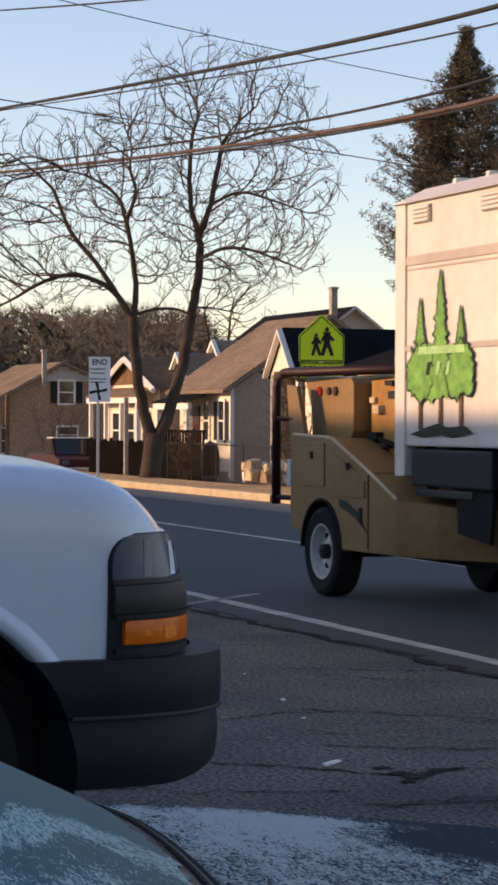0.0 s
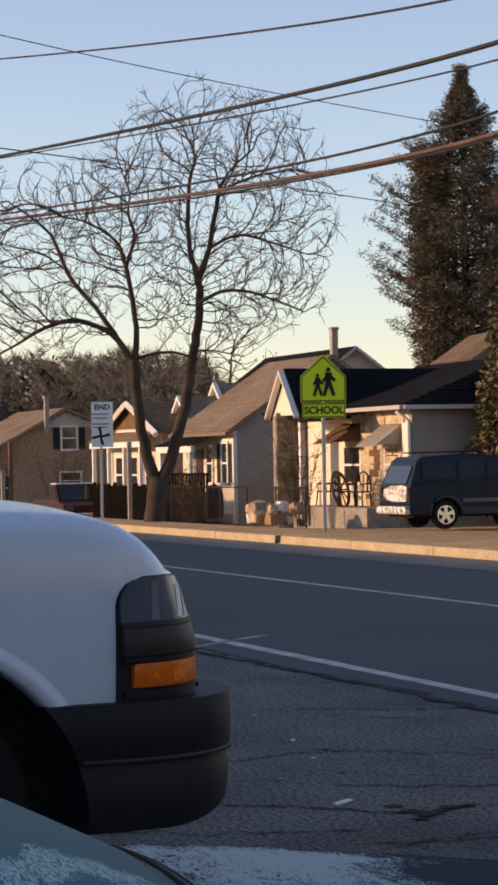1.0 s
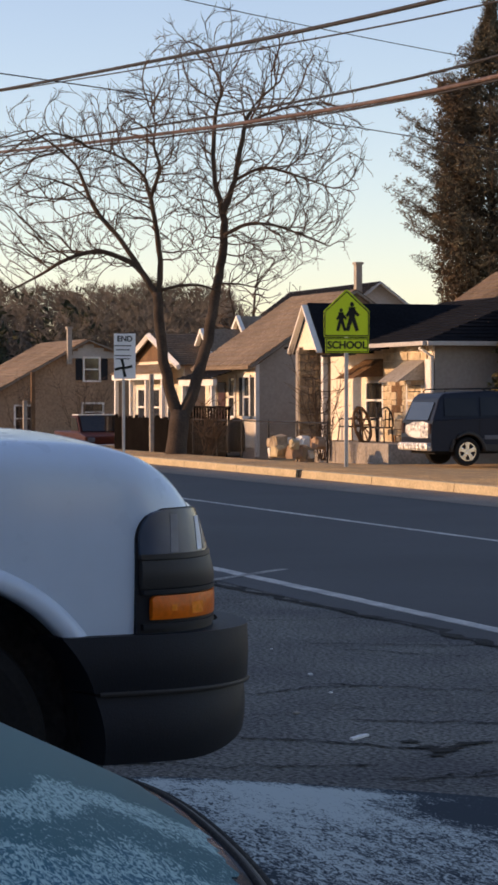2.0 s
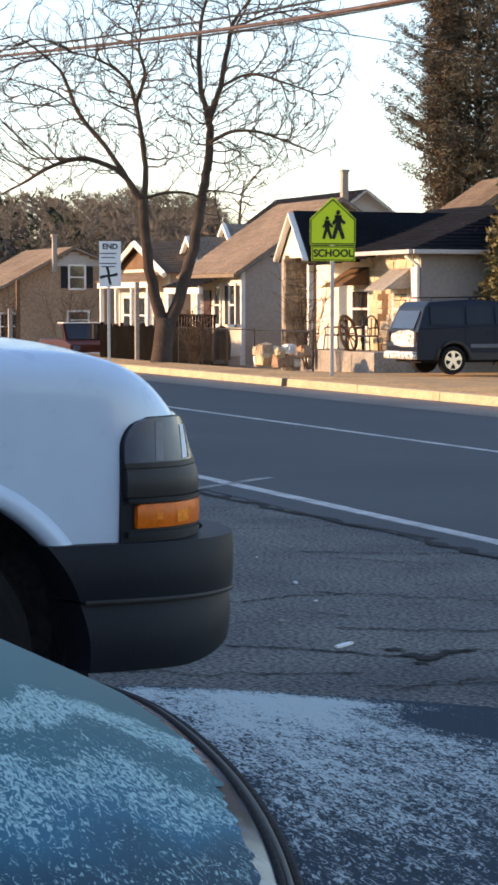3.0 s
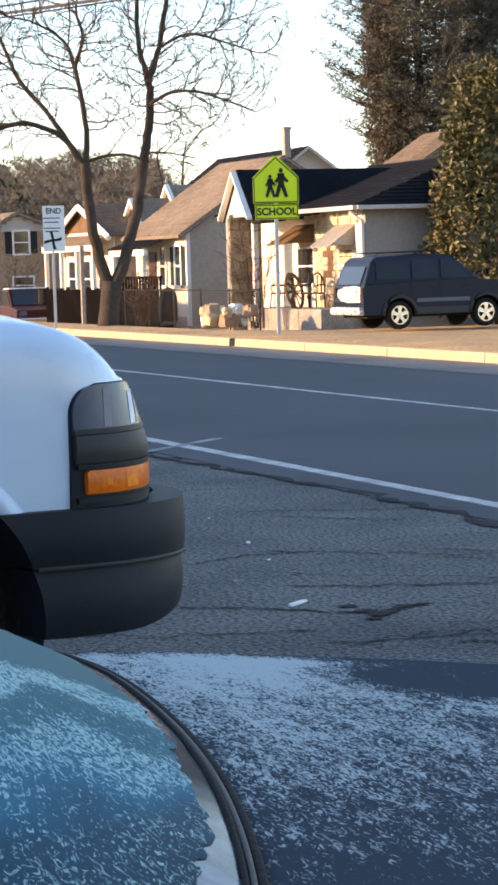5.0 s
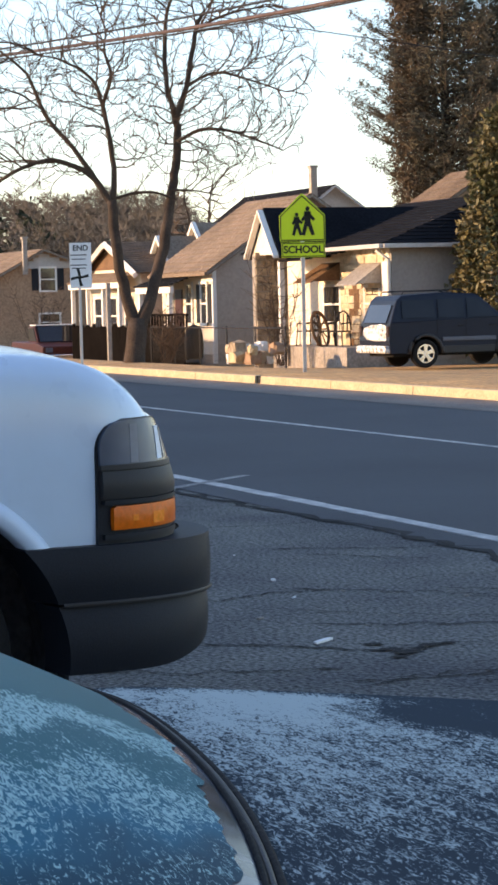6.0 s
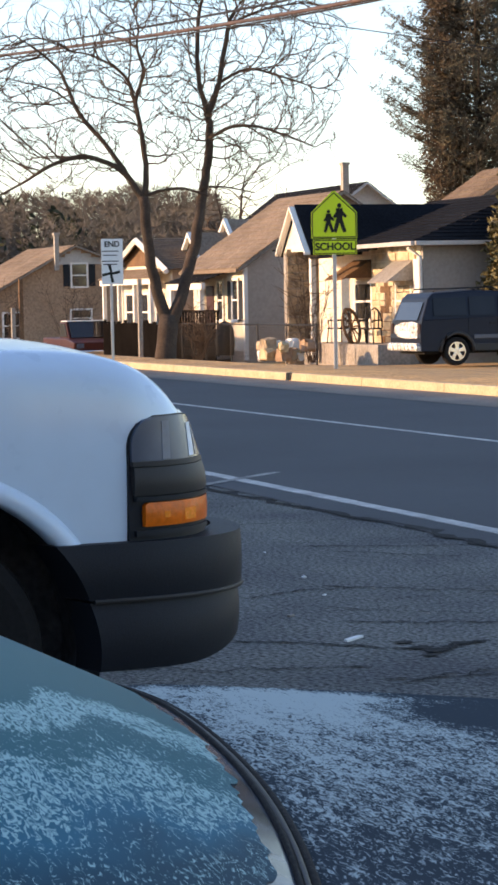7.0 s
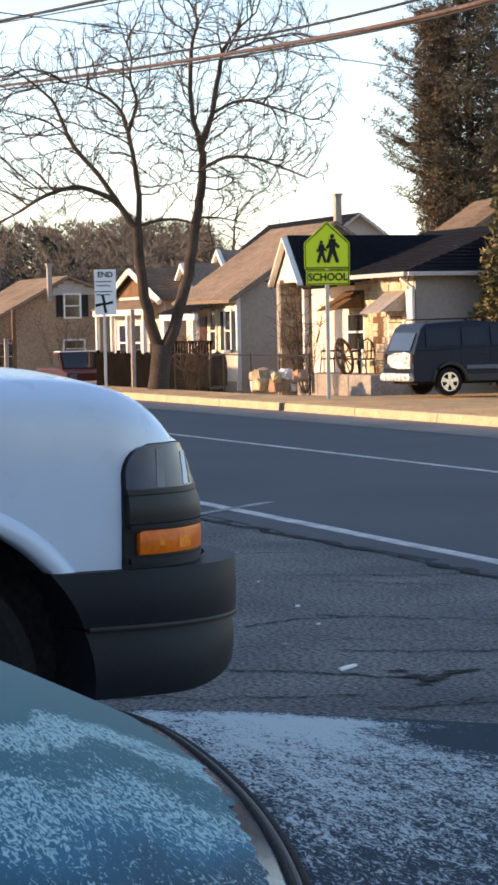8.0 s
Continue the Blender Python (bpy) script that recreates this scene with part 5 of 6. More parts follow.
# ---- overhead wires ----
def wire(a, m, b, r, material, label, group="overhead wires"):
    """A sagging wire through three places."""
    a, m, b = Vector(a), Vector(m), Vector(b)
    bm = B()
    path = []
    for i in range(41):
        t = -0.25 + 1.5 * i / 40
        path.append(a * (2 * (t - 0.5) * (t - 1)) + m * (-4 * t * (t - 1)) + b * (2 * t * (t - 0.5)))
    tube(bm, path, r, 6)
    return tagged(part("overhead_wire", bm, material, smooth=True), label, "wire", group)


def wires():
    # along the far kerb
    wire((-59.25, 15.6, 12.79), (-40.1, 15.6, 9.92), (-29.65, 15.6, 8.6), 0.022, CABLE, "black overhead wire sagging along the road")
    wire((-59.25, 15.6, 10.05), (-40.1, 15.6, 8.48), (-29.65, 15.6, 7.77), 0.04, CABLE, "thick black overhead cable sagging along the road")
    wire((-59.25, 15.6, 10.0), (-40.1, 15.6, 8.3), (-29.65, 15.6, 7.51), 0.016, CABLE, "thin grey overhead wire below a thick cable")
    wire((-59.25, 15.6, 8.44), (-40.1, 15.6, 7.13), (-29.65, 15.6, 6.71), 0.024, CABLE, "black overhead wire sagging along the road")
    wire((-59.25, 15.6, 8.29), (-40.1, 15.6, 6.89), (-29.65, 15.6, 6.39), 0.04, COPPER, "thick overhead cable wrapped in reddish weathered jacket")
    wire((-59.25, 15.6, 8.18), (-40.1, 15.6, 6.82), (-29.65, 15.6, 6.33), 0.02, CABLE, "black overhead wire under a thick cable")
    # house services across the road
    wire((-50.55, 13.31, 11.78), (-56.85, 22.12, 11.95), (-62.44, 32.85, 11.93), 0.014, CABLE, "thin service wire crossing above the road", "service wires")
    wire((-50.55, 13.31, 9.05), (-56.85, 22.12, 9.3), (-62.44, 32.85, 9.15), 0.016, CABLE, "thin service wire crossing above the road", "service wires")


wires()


# ---- wheels ----
def wheel(parent, m, r, width, rim_r, rim_mat, spokes=0, holes=0, outward=1):
    """A wheel whose axle is the local x axis; outward: the side on which its face lies."""
    o = outward
    w = width / 2
    bm = B()
    prof = [(rim_r * 0.98, -w * 0.8), (r * 0.86, -w), (r * 0.97, -w * 0.82), (r, -w * 0.5), (r, w * 0.5), (r * 0.97, w * 0.82), (r * 0.86, w), (rim_r * 0.98, w * 0.86)]
    lathe(bm, [(a, b * o) for a, b in prof], 40, caps=(True, False))
    tyre = part("wheel", bm, RUBBER, parent, smooth=False)
    soft(tyre, 30)
    tyre.matrix_basis = m
    bm = B()
    prof = [(rim_r, w * 0.9), (rim_r * 0.93, w * 0.88), (rim_r * 0.84, w * 0.2), (rim_r * 0.7, w * 0.1), (rim_r * 0.45, w * 0.34), (rim_r * 0.3, w * 0.36), (0.02, w * 0.36)] if holes else [(rim_r, w * 0.9), (rim_r * 0.93, w * 0.88), (rim_r * 0.88, w * 0.55), (rim_r * 0.72, w * 0.42), (0.02, w * 0.5)]
    lathe(bm, [(a, b * o) for a, b in prof], 40, caps=(False, True))
    rim = part("rim", bm, DARKSTEEL if spokes else rim_mat, tyre)
    soft(rim, 30)
    bm = B()
    lathe(bm, [(rim_r * 0.27, w * 0.3 * o), (rim_r * 0.27, w * 0.85 * o), (rim_r * 0.15, w * 0.95 * o)], 16)
    part("hub", bm, DARKSTEEL if holes else rim_mat, tyre)
    for i in range(holes):
        a = 2 * math.pi * i / holes
        bm = B()
        c = Vector((w * 0.12 * o, math.cos(a) * rim_r * 0.6, math.sin(a) * rim_r * 0.6))
        tube(bm, [c, c + Vector((w * 0.16 * o, 0, 0))], rim_r * 0.12, 10)
        part("hole", bm, RUBBER, tyre)
    if spokes:
        bm = B()
        lathe(bm, [(rim_r * 1.02, w * 0.80 * o), (rim_r * 1.0, w * 0.95 * o), (rim_r * 0.88, w * 0.95 * o), (rim_r * 0.86, w * 0.80 * o)], 40, caps=(False, False))
        part("rim_flange", bm, rim_mat, tyre)
    for i in range(spokes):
        a = 2 * math.pi * (i + 0.25) / spokes
        bm = B()
        c, s = math.cos(a), math.sin(a)
        p = [(rim_r * 0.15, -rim_r * 0.2), (rim_r * 0.6, -rim_r * 0.2), (rim_r * 0.96, -rim_r * 0.33), (rim_r * 0.96, rim_r * 0.33), (rim_r * 0.6, rim_r * 0.2), (rim_r * 0.15, rim_r * 0.2)]
        prism(bm, [(c * u - s * v, s * u + c * v) for u, v in p], "x", w * 0.66 * o, w * 0.93 * o, 0.006)
        part("spoke", bm, rim_mat, tyre)
    return tyre


# ---- white van ----
def van():
    v = thing("van", pose(-6.58, 2.10, 0), "white work van with black bumper parked facing the road", "van")
    # local: +y ahead, the near side lies at x = 0, the far side at x = -1.95
    WIDE = 1.95

    def nose(z):
        """How far ahead the front reaches at that height."""
        return 0.37 - 0.45 * max(0.0, z - 0.9) ** 1.3

    def inset(y, front, start=-0.05, deep=0.55, p=2.6):
        """How far the side has turned in, from the flank to the front."""
        t = min(max((y - start) / (front - start), 0.0), 1.0)
        return deep * (1 - (1 - t ** p) ** (1 / p))

    def top(y):
        """The height of the hood's line on the flank."""
        t = (y + 0.42) / 0.68
        return max(1.362 - 0.03 * t - 0.2 * t ** 4.3, 1.139) if t > 0 else 1.362 - 0.13 * t

    # flank and hood in one shell; rows run from the sill over the hood to the middle
    ys = [-1.35 + 0.025 * i for i in range(68)]
    ys = [y for y in ys if y < 0.18] + [0.2, 0.22, 0.24, 0.26, 0.275, 0.285, 0.295]
    bm = B()
    arch_y, arch_z, arch_r = -0.675, 0.37, 0.575
    grid = []
    for y in ys:
        zt = top(y)
        low = 0.74
        dy = abs(y - arch_y)
        if dy < arch_r:
            low = max(low, arch_z + math.sqrt(arch_r ** 2 - dy ** 2))
        row = []
        n = 16
        for i in range(n):
            z = low + (zt - 0.10 - low) * (i / (n - 1)) ** 1.6
            bulge = 0.012 * (1 - ((z - 1.0) / 0.35) ** 2)
            row.append((-inset(y, nose(z)) - 0.004 + bulge, y, z))
        x0 = row[-1][0]
        for i in range(1, 7):
            a = i / 6 * math.pi / 2
            row.append((x0 - 0.16 * (1 - math.cos(a)), y, zt - 0.10 + 0.10 * math.sin(a)))
        x1 = row[-1][0]
        for i in range(1, 6):
            f = i / 5
            row.append((x1 + (-WIDE / 2 - x1) * f, y, zt + 0.035 * math.sin(f * math.pi / 2)))
        grid.append(row)
    for sgn in (0, 1):
        vv = [[bm.verts.new((p[0] if not sgn else -WIDE - p[0], p[1], p[2])) for p in row] for row in grid]
        for a, b in zip(vv, vv[1:]):
            for k in range(len(a) - 1):
                bm.faces.new((a[k], b[k], b[k + 1], a[k + 1]))
    bmesh.ops.remove_doubles(bm, verts=bm.verts, dist=0.0005)
    bmesh.ops.recalc_face_normals(bm, faces=bm.faces)
    body = part("body", bm, VANPAINT, v)
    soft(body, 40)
    # cab and load space behind the hood
    bm = B()
    prism(bm, [(-5.2, 0.5), (-1.36, 0.5), (-1.36, 1.44), (-1.95, 2.1), (-2.3, 2.16), (-5.2, 2.16)], "x", -WIDE + 0.03, -0.02, 0.05)
    part("cab", bm, VANPAINT, v)
    bm = B()
    prism(bm, [(-1.34, 1.46), (-1.93, 2.08), (-1.95, 2.06), (-1.36, 1.44)], "x", -WIDE + 0.18, -0.17)
    part("windscreen", bm, DARKGLASS, v)
    bm = B()
    box(bm, -0.025, 0.0, -2.9, -2.0, 1.45, 1.95, 0.01)
    part("side_window", bm, DARKGLASS, v)
    bm = B()
    box(bm, -0.05, 0.16, -1.62, -1.54, 1.45, 1.72, 0.02)
    part("mirror", bm, TRIM, v)
    bm = B()
    box(bm, -WIDE + 0.12, -0.12, -1.42, -1.22, 1.43, 1.475, 0.01)
    part("cowl", bm, TRIM, v)

    def patch(name, y0, y1, z0, z1, out, material, front=None, parent=v, label="", ny=14, nz=6, thick=0.03, round_corner=0.0, swell=0.0, rise=0.0, fall=0.0, to_arch=False):
        """A curved piece that follows the van's corner; out: how proud it stands."""
        bm = B()
        rings = []
        for side in (out, out - thick):
            g = []
            for j in range(nz + 1):
                z = z0 + (z1 - z0) * j / nz
                f = (nose(z) if front is None else front) + 0.012
                e = min(y1, f)
                s = arch_y + math.sqrt(max(0.0, (arch_r - 0.012) ** 2 - (z - arch_z) ** 2)) if to_arch else y0
                if round_corner and z > z1 - round_corner:
                    q = (z - (z1 - round_corner)) / round_corner
                    s = y0 + round_corner * (1 - math.sqrt(max(0.0, 1 - q * q)))
                row = []
                for i in range(ny + 1):
                    t = 1 - (1 - i / ny) ** 1.7
                    y = s + (e - s) * t
                    w = swell * math.sin(math.pi * j / nz)
                    row.append(bm.verts.new((-inset(y, f) + side + w, y + (side - out) * 0.3, z + (rise * (1 - j / nz) - fall * j / nz) * max(0.0, t - 0.45) ** 2)))
                g.append(row)
            rings.append(g)
        for g in rings:
            for a, b in zip(g, g[1:]):
                for i in range(ny):
                    bm.faces.new((a[i], a[i + 1], b[i + 1], b[i]))
        ga, gb = rings
        for i in range(ny):
            bm.faces.new((ga[0][i], ga[0][i + 1], gb[0][i + 1], gb[0][i]))
            bm.faces.new((ga[-1][i], ga[-1][i + 1], gb[-1][i + 1], gb[-1][i]))
        for j in range(nz):
            bm.faces.new((ga[j][0], ga[j + 1][0], gb[j + 1][0], gb[j][0]))
            bm.faces.new((ga[j][-1], ga[j + 1][-1], gb[j + 1][-1], gb[j][-1]))
        bmesh.ops.recalc_face_normals(bm, faces=bm.faces)
        ob = part(name, bm, material, parent, label)
        return soft(ob, 50)

    unit = patch("lamp_surround", 0.0, 1, 0.735, 1.138, 0.016, TRIM, label="black plastic lamp surround", round_corner=0.1, nz=18, fall=0.06)
    patch("headlamp", 0.01, 1, 0.992, 1.135, 0.026, LENS, parent=unit, label="clear headlamp lens", round_corner=0.09, nz=14, fall=0.09)
    patch("lamp_rim", 0.012, 1, 0.978, 0.994, 0.034, TRIMGREY, parent=unit, nz=2)
    patch("grey_panel", 0.016, 1, 0.885, 0.975, 0.030, TRIMGREY, parent=unit, label="grey plastic panel", swell=0.008)
    # thin strips standing for streaks of light reflected in the lens
    for y0, y1, z0, z1, m in ((0.12, 0.15, 0.998, 1.12, LENSSOFT), (0.235, 0.262, 1.0, 1.105, LENSGLINT), (0.27, 0.28, 1.0, 1.098, LENSSOFT)):
        patch("lens_streak", y0, y1, z0, z1, 0.0275, m, parent=unit, ny=3, thick=0.004)
    patch("turn_lamp", 0.05, 0.40, 0.786, 0.862, 0.032, AMBER, parent=unit, label="amber turn signal lens", swell=0.004, round_corner=0.012, nz=12)
    patch("bulb_reflector", 0.20, 0.25, 0.798, 0.835, 0.0365, AMBERLIGHT, parent=unit, ny=3, thick=0.004)
    patch("bulb_reflector", 0.12, 0.14, 0.812, 0.832, 0.0360, AMBERLIGHT, parent=unit, ny=3, thick=0.004)
    patch("lamp_rim", 0.02, 1, 0.868, 0.882, 0.036, TRIM, parent=unit, nz=2)
    patch("lamp_rim", 0.02, 0.36, 0.756, 0.774, 0.03, TRIM, parent=unit, nz=2)
    # the front between the lamps
    bm = B()
    box(bm, -1.5, -0.45, 0.2, 0.34, 0.74, 1.1, 0.03)
    part("grille", bm, TRIM, v)
    # bumper: an upper and a lower band with a lip between them
    bump = patch("bumper", -0.27, 1, 0.565, 0.742, 0.05, TRIM, front=0.49, label="black plastic bumper", nz=10, ny=20, swell=0.012, thick=0.16, to_arch=True)
    # lip in lighter grey: the highlight along its edge is in the colour
    patch("bumper_lip", -0.13, 1, 0.553, 0.567, 0.052, TRIMGREY, front=0.497, parent=bump, nz=3, ny=20, swell=0.003)
    patch("bumper_skirt", -0.26, 1, 0.335, 0.555, 0.036, TRIM, front=0.48, parent=bump, nz=10, ny=20, swell=0.018, thick=0.14, rise=0.3, to_arch=True)
    bm = B()
    box(bm, -1.5, -0.45, 0.25, 0.47, 0.36, 0.74, 0.04)
    part("bumper_middle", bm, TRIM, v)
    # pressed lip round the wheel opening
    bm = B()
    rings = []
    for k in range(41):
        a = radians(32 + 116 * k / 40)
        rings.append([bm.verts.new((x, arch_y + (arch_r + r) * math.cos(a), arch_z + (arch_r + r) * math.sin(a))) for r, x in ((-0.012, -0.05), (-0.006, 0.016), (0.004, 0.026), (0.03, 0.028), (0.05, 0.022), (0.062, 0.006), (0.066, -0.012))])
    for p, q in zip(rings, rings[1:]):
        for k in range(6):
            bm.faces.new((p[k], p[k + 1], q[k + 1], q[k]))
    bmesh.ops.recalc_face_normals(bm, faces=bm.faces)
    soft(part("fender_lip", bm, VANPAINT, v), 50)
    # open wheel well: a lining, its back and the sill behind it
    bm = B()
    rings = []
    for k in range(33):
        a = radians(-8 + 196 * k / 32)
        rings.append([bm.verts.new((x, arch_y + (arch_r + 0.015) * math.cos(a), arch_z + (arch_r + 0.015) * math.sin(a))) for x in (-0.06, -0.3, -0.5)])
    for p, q in zip(rings, rings[1:]):
        for k in range(2):
            bm.faces.new((p[k], p[k + 1], q[k + 1], q[k]))
    bm.faces.new([r[2] for r in rings])
    bmesh.ops.recalc_face_normals(bm, faces=bm.faces)
    soft(part("wheel_well", bm, LINER, v), 40)
    bm = B()
    box(bm, -0.2, -0.03, -1.36, -1.22, 0.3, 0.76, 0.02)
    part("sill", bm, TRIM, v)
    for z, y in ((0.43, -0.09), (0.37, -0.085)):
        bm = B()
        box(bm, 0.02, 0.034, y, y + 0.012, z - 0.02, z + 0.02, 0.003)
        part("clip", bm, TRIMGREY, bump)
    wheel(v, pose(-0.14, -0.675, 0.4), 0.405, 0.25, 0.21, STEELRIM, holes=8)
    wheel(v, pose(-WIDE + 0.14, -0.675, 0.4, 0, 0, 180), 0.405, 0.24, 0.21, STEELRIM, holes=8)
    for x, a in ((-0.13, 0), (-WIDE + 0.13, 180)):
        wheel(v, pose(x, -4.1, 0.375, 0, 0, a), 0.37, 0.24, 0.21, STEELRIM, holes=8)


van()


# ---- frosted car in front ----
def frosted_car():
    # local: +x ahead along its length, +y to its far side; the origin lies under the middle of the windscreen's foot
    c = P(0.0085, 2.5)
    car = thing("car", Matrix.Translation(c) @ pose(0, 0, 0, 0, 0, TURN + 11.5), "dark blue car with frosted windscreen and hood, parked", "car")
    HALF = 0.74

    def foot(s):
        return (-0.008 - 0.07 * s * s - 0.33 * s ** 4) if s > 0 else (-0.008 - 0.14 * s * s), 0.968 - 0.012 * ((s + 0.1) / 0.75) ** 2

    def hood_z(x, s):
        e = max(0.0, abs(s + 0.13) - 0.74)
        return 0.968 - 0.085 * max(x, 0) - 0.03 * max(x, 0) ** 2 - 0.014 * ((s + 0.1) / 0.75) ** 2 - 1.6 * e ** 2.2
    bm = B()
    rows = []
    for i in range(29):
        f = i / 28
        row = []
        for j in range(41):
            s = -1.0 + (1.0 + HALF) * j / 40
            x = foot(s)[0] - 0.03 + (1.2 - foot(s)[0]) * f
            row.append(bm.verts.new((x, s, hood_z(x, s) - 0.004)))
        rows.append(row)
    for a, b in zip(rows, rows[1:]):
        for j in range(40):
            bm.faces.new((a[j], b[j], b[j + 1], a[j + 1]))
    bmesh.ops.recalc_face_normals(bm, faces=bm.faces)
    part("hood", bm, FROSTHOOD, car, "blue hood under white frost", smooth=True)
    bm = B()
    arch = lambda x0: [(x0 + 0.37 * math.cos(math.radians(k)), 0.31 + 0.37 * math.sin(math.radians(k))) for k in range(0, 181, 20)]
    prism(bm, [(-3.22, 0.3), (-3.28, 0.6), (-3.22, 0.88), (-3.0, 0.905), (-0.4, 0.9), (0.3, 0.87), (0.8, 0.80), (1.19, 0.73), (1.22, 0.3)] + arch(0.62) + arch(-2.0), "y", -0.98, 0.72)
    part("body", bm, FROSTHOOD, car)
    bm = B()
    box(bm, 1.18, 1.34, -0.95, 0.69, 0.3, 0.72, 0.05)
    part("front_bumper", bm, FROSTHOOD, car)
    bm = B()
    box(bm, -3.36, -3.2, -0.95, 0.69, 0.3, 0.62, 0.05)
    part("rear_bumper", bm, FROSTHOOD, car)
    for sg in (-1, 1):
        for x0, x1 in ((-1.28, -0.2), (-2.3, -1.3)):
            bm = B()
            yy = -0.13 + sg * 0.85
            prism(bm, [(x0 + (0 if x0 > -2 else 0.55), 0.36), (x1, 0.36), (x1, 0.885), (x0, 0.895), (x0, 0.36 if x0 > -2 else 0.72)], "y", yy - 0.008, yy + 0.008)
            door = part("door", bm, FROSTHOOD, car)
            bm = B()
            box(bm, x0 + 0.08, x0 + 0.24, yy + sg * 0.008 - 0.012, yy + sg * 0.008 + 0.012, 0.78, 0.81, 0.008)
            part("handle", bm, TRIM, door)

    def screen(s, v, lift=0.0):
        fx, fz = foot(s)
        return Vector((fx - 0.012 - 0.86 * v + 0.05 * v * v * (s / 0.8) ** 2 - 0.02 * v * s * s, s * (1 - 0.16 * v), fz + 0.004 + 0.46 * v - 0.05 * v * v - 0.05 * v * ((s + 0.13) / 0.8) ** 2 + lift))

    def screen_mesh(v0, v1, lift, nv, ragged=0.0, cols=56):
        bm = B()
        rows = []
        for i in range(nv + 1):
            row = []
            for j in range(cols + 1):
                s = -0.95 + 1.64 * j / cols
                lo = v0 + ragged * (0.5 + 0.4 * noise.noise(Vector((s * 6.1, 0.4, 2.0))) + 0.25 * noise.noise(Vector((s * 31.0, 1.4, 2.0)))) if ragged else v0
                row.append(bm.verts.new(screen(s, lo + (v1 - lo) * i / nv, lift)))
            rows.append(row)
        for a, b in zip(rows, rows[1:]):
            for j in range(cols):
                bm.faces.new((a[j], a[j + 1], b[j + 1], b[j]))
        bmesh.ops.recalc_face_normals(bm, faces=bm.faces)
        return bm
    glass_ob = part("windscreen", screen_mesh(0.0, 1.0, 0.0, 14), SCREENGLASS, car, "dark glossy windscreen glass", smooth=True)
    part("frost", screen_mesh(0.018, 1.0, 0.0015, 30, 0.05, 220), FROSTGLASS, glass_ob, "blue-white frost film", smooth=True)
    for name, at, lift, r, material, label in (("seal", -0.009, 0.002, 0.0056, RUBBER, "black rubber seal"), ("seal_lip", 0.001, 0.001, 0.0042, TRIMGREY, "grey glossy seal lip"), ("seal", 0.0095, 0.002, 0.0036, RUBBER, "black rubber seal")):
        bm = B()
        tube(bm, [screen(-0.95 + 1.64 * j / 56, at, lift) for j in range(57)], r, 8)
        part(name, bm, material, car, label, smooth=True)
    for s in (-0.95, 0.69):
        bm = B()
        tube(bm, [screen(s, k / 10, 0.0) for k in range(11)], 0.017, 8)
        part("pillar", bm, PILLAR, car, smooth=True)
    # roof, pillars, side and rear windows close the cabin
    bm = B()
    rows = []
    for i in range(15):
        f = i / 14
        x = -0.84 - 1.5 * f
        row = []
        for j in range(15):
            y = -0.11 + (j / 7 - 1) * (0.69 - 0.03 * f)
            row.append(bm.verts.new((x, y, 1.345 + 0.055 * (1 - (j / 7 - 1) ** 4) + 0.03 * math.sin(math.pi * f) - 0.04 * f * f)))
        rows.append(row)
    for p, q in zip(rows, rows[1:]):
        for j in range(14):
            bm.faces.new((p[j], p[j + 1], q[j + 1], q[j]))
    bmesh.ops.solidify(bm, geom=bm.faces[:], thickness=0.02)
    bmesh.ops.recalc_face_normals(bm, faces=bm.faces)
    part("roof", bm, FROSTHOOD, car, smooth=True)

    def sheet(name, corners, thick, material):
        bm = B()
        bm.faces.new([bm.verts.new(q) for q in corners])
        bmesh.ops.solidify(bm, geom=bm.faces[:], thickness=thick)
        bmesh.ops.recalc_face_normals(bm, faces=bm.faces)
        return part(name, bm, material, car)
    for sg in (-1, 1):
        lo, hi = -0.13 + sg * 0.83, -0.11 + sg * 0.675
        sheet("side_window", [(-1.27, lo, 0.9), (-0.3, lo, 0.9), (-0.92, hi, 1.35), (-1.27, hi, 1.35)], 0.006, DARKGLASS)
        sheet("side_window", [(-2.5, lo, 0.9), (-1.33, lo, 0.9), (-1.33, hi, 1.35), (-2.2, hi, 1.34)], 0.006, DARKGLASS)
        sheet("door_pillar", [(-1.34, lo + sg * 0.003, 0.9), (-1.26, lo + sg * 0.003, 0.9), (-1.26, hi + sg * 0.003, 1.35), (-1.34, hi + sg * 0.003, 1.35)], 0.02, PILLAR)
        sheet("rear_pillar", [(-2.98, lo, 0.9), (-2.48, lo, 0.9), (-2.18, hi, 1.35), (-2.4, hi, 1.32)], 0.02, FROSTHOOD)
        bm = B()
        box(bm, -3.275, -3.2, -0.13 + sg * 0.72 - 0.11, -0.13 + sg * 0.72 + 0.11, 0.64, 0.8, 0.02)
        part("tail_lamp", bm, REDLENS, car, "red tail lamp")
    sheet("rear_window", [(-2.93, -0.9, 0.9), (-2.93, 0.64, 0.9), (-2.35, 0.53, 1.335), (-2.35, -0.75, 1.335)], 0.006, DARKGLASS)
    for x in (0.62, -2.0):
        for sg in (-1, 1):
            wheel(car, pose(x, -0.13 + sg * 0.78, 0.31, 0, 0, 90 if sg > 0 else -90), 0.31, 0.2, 0.2, STEELRIM, spokes=5)


frosted_car()


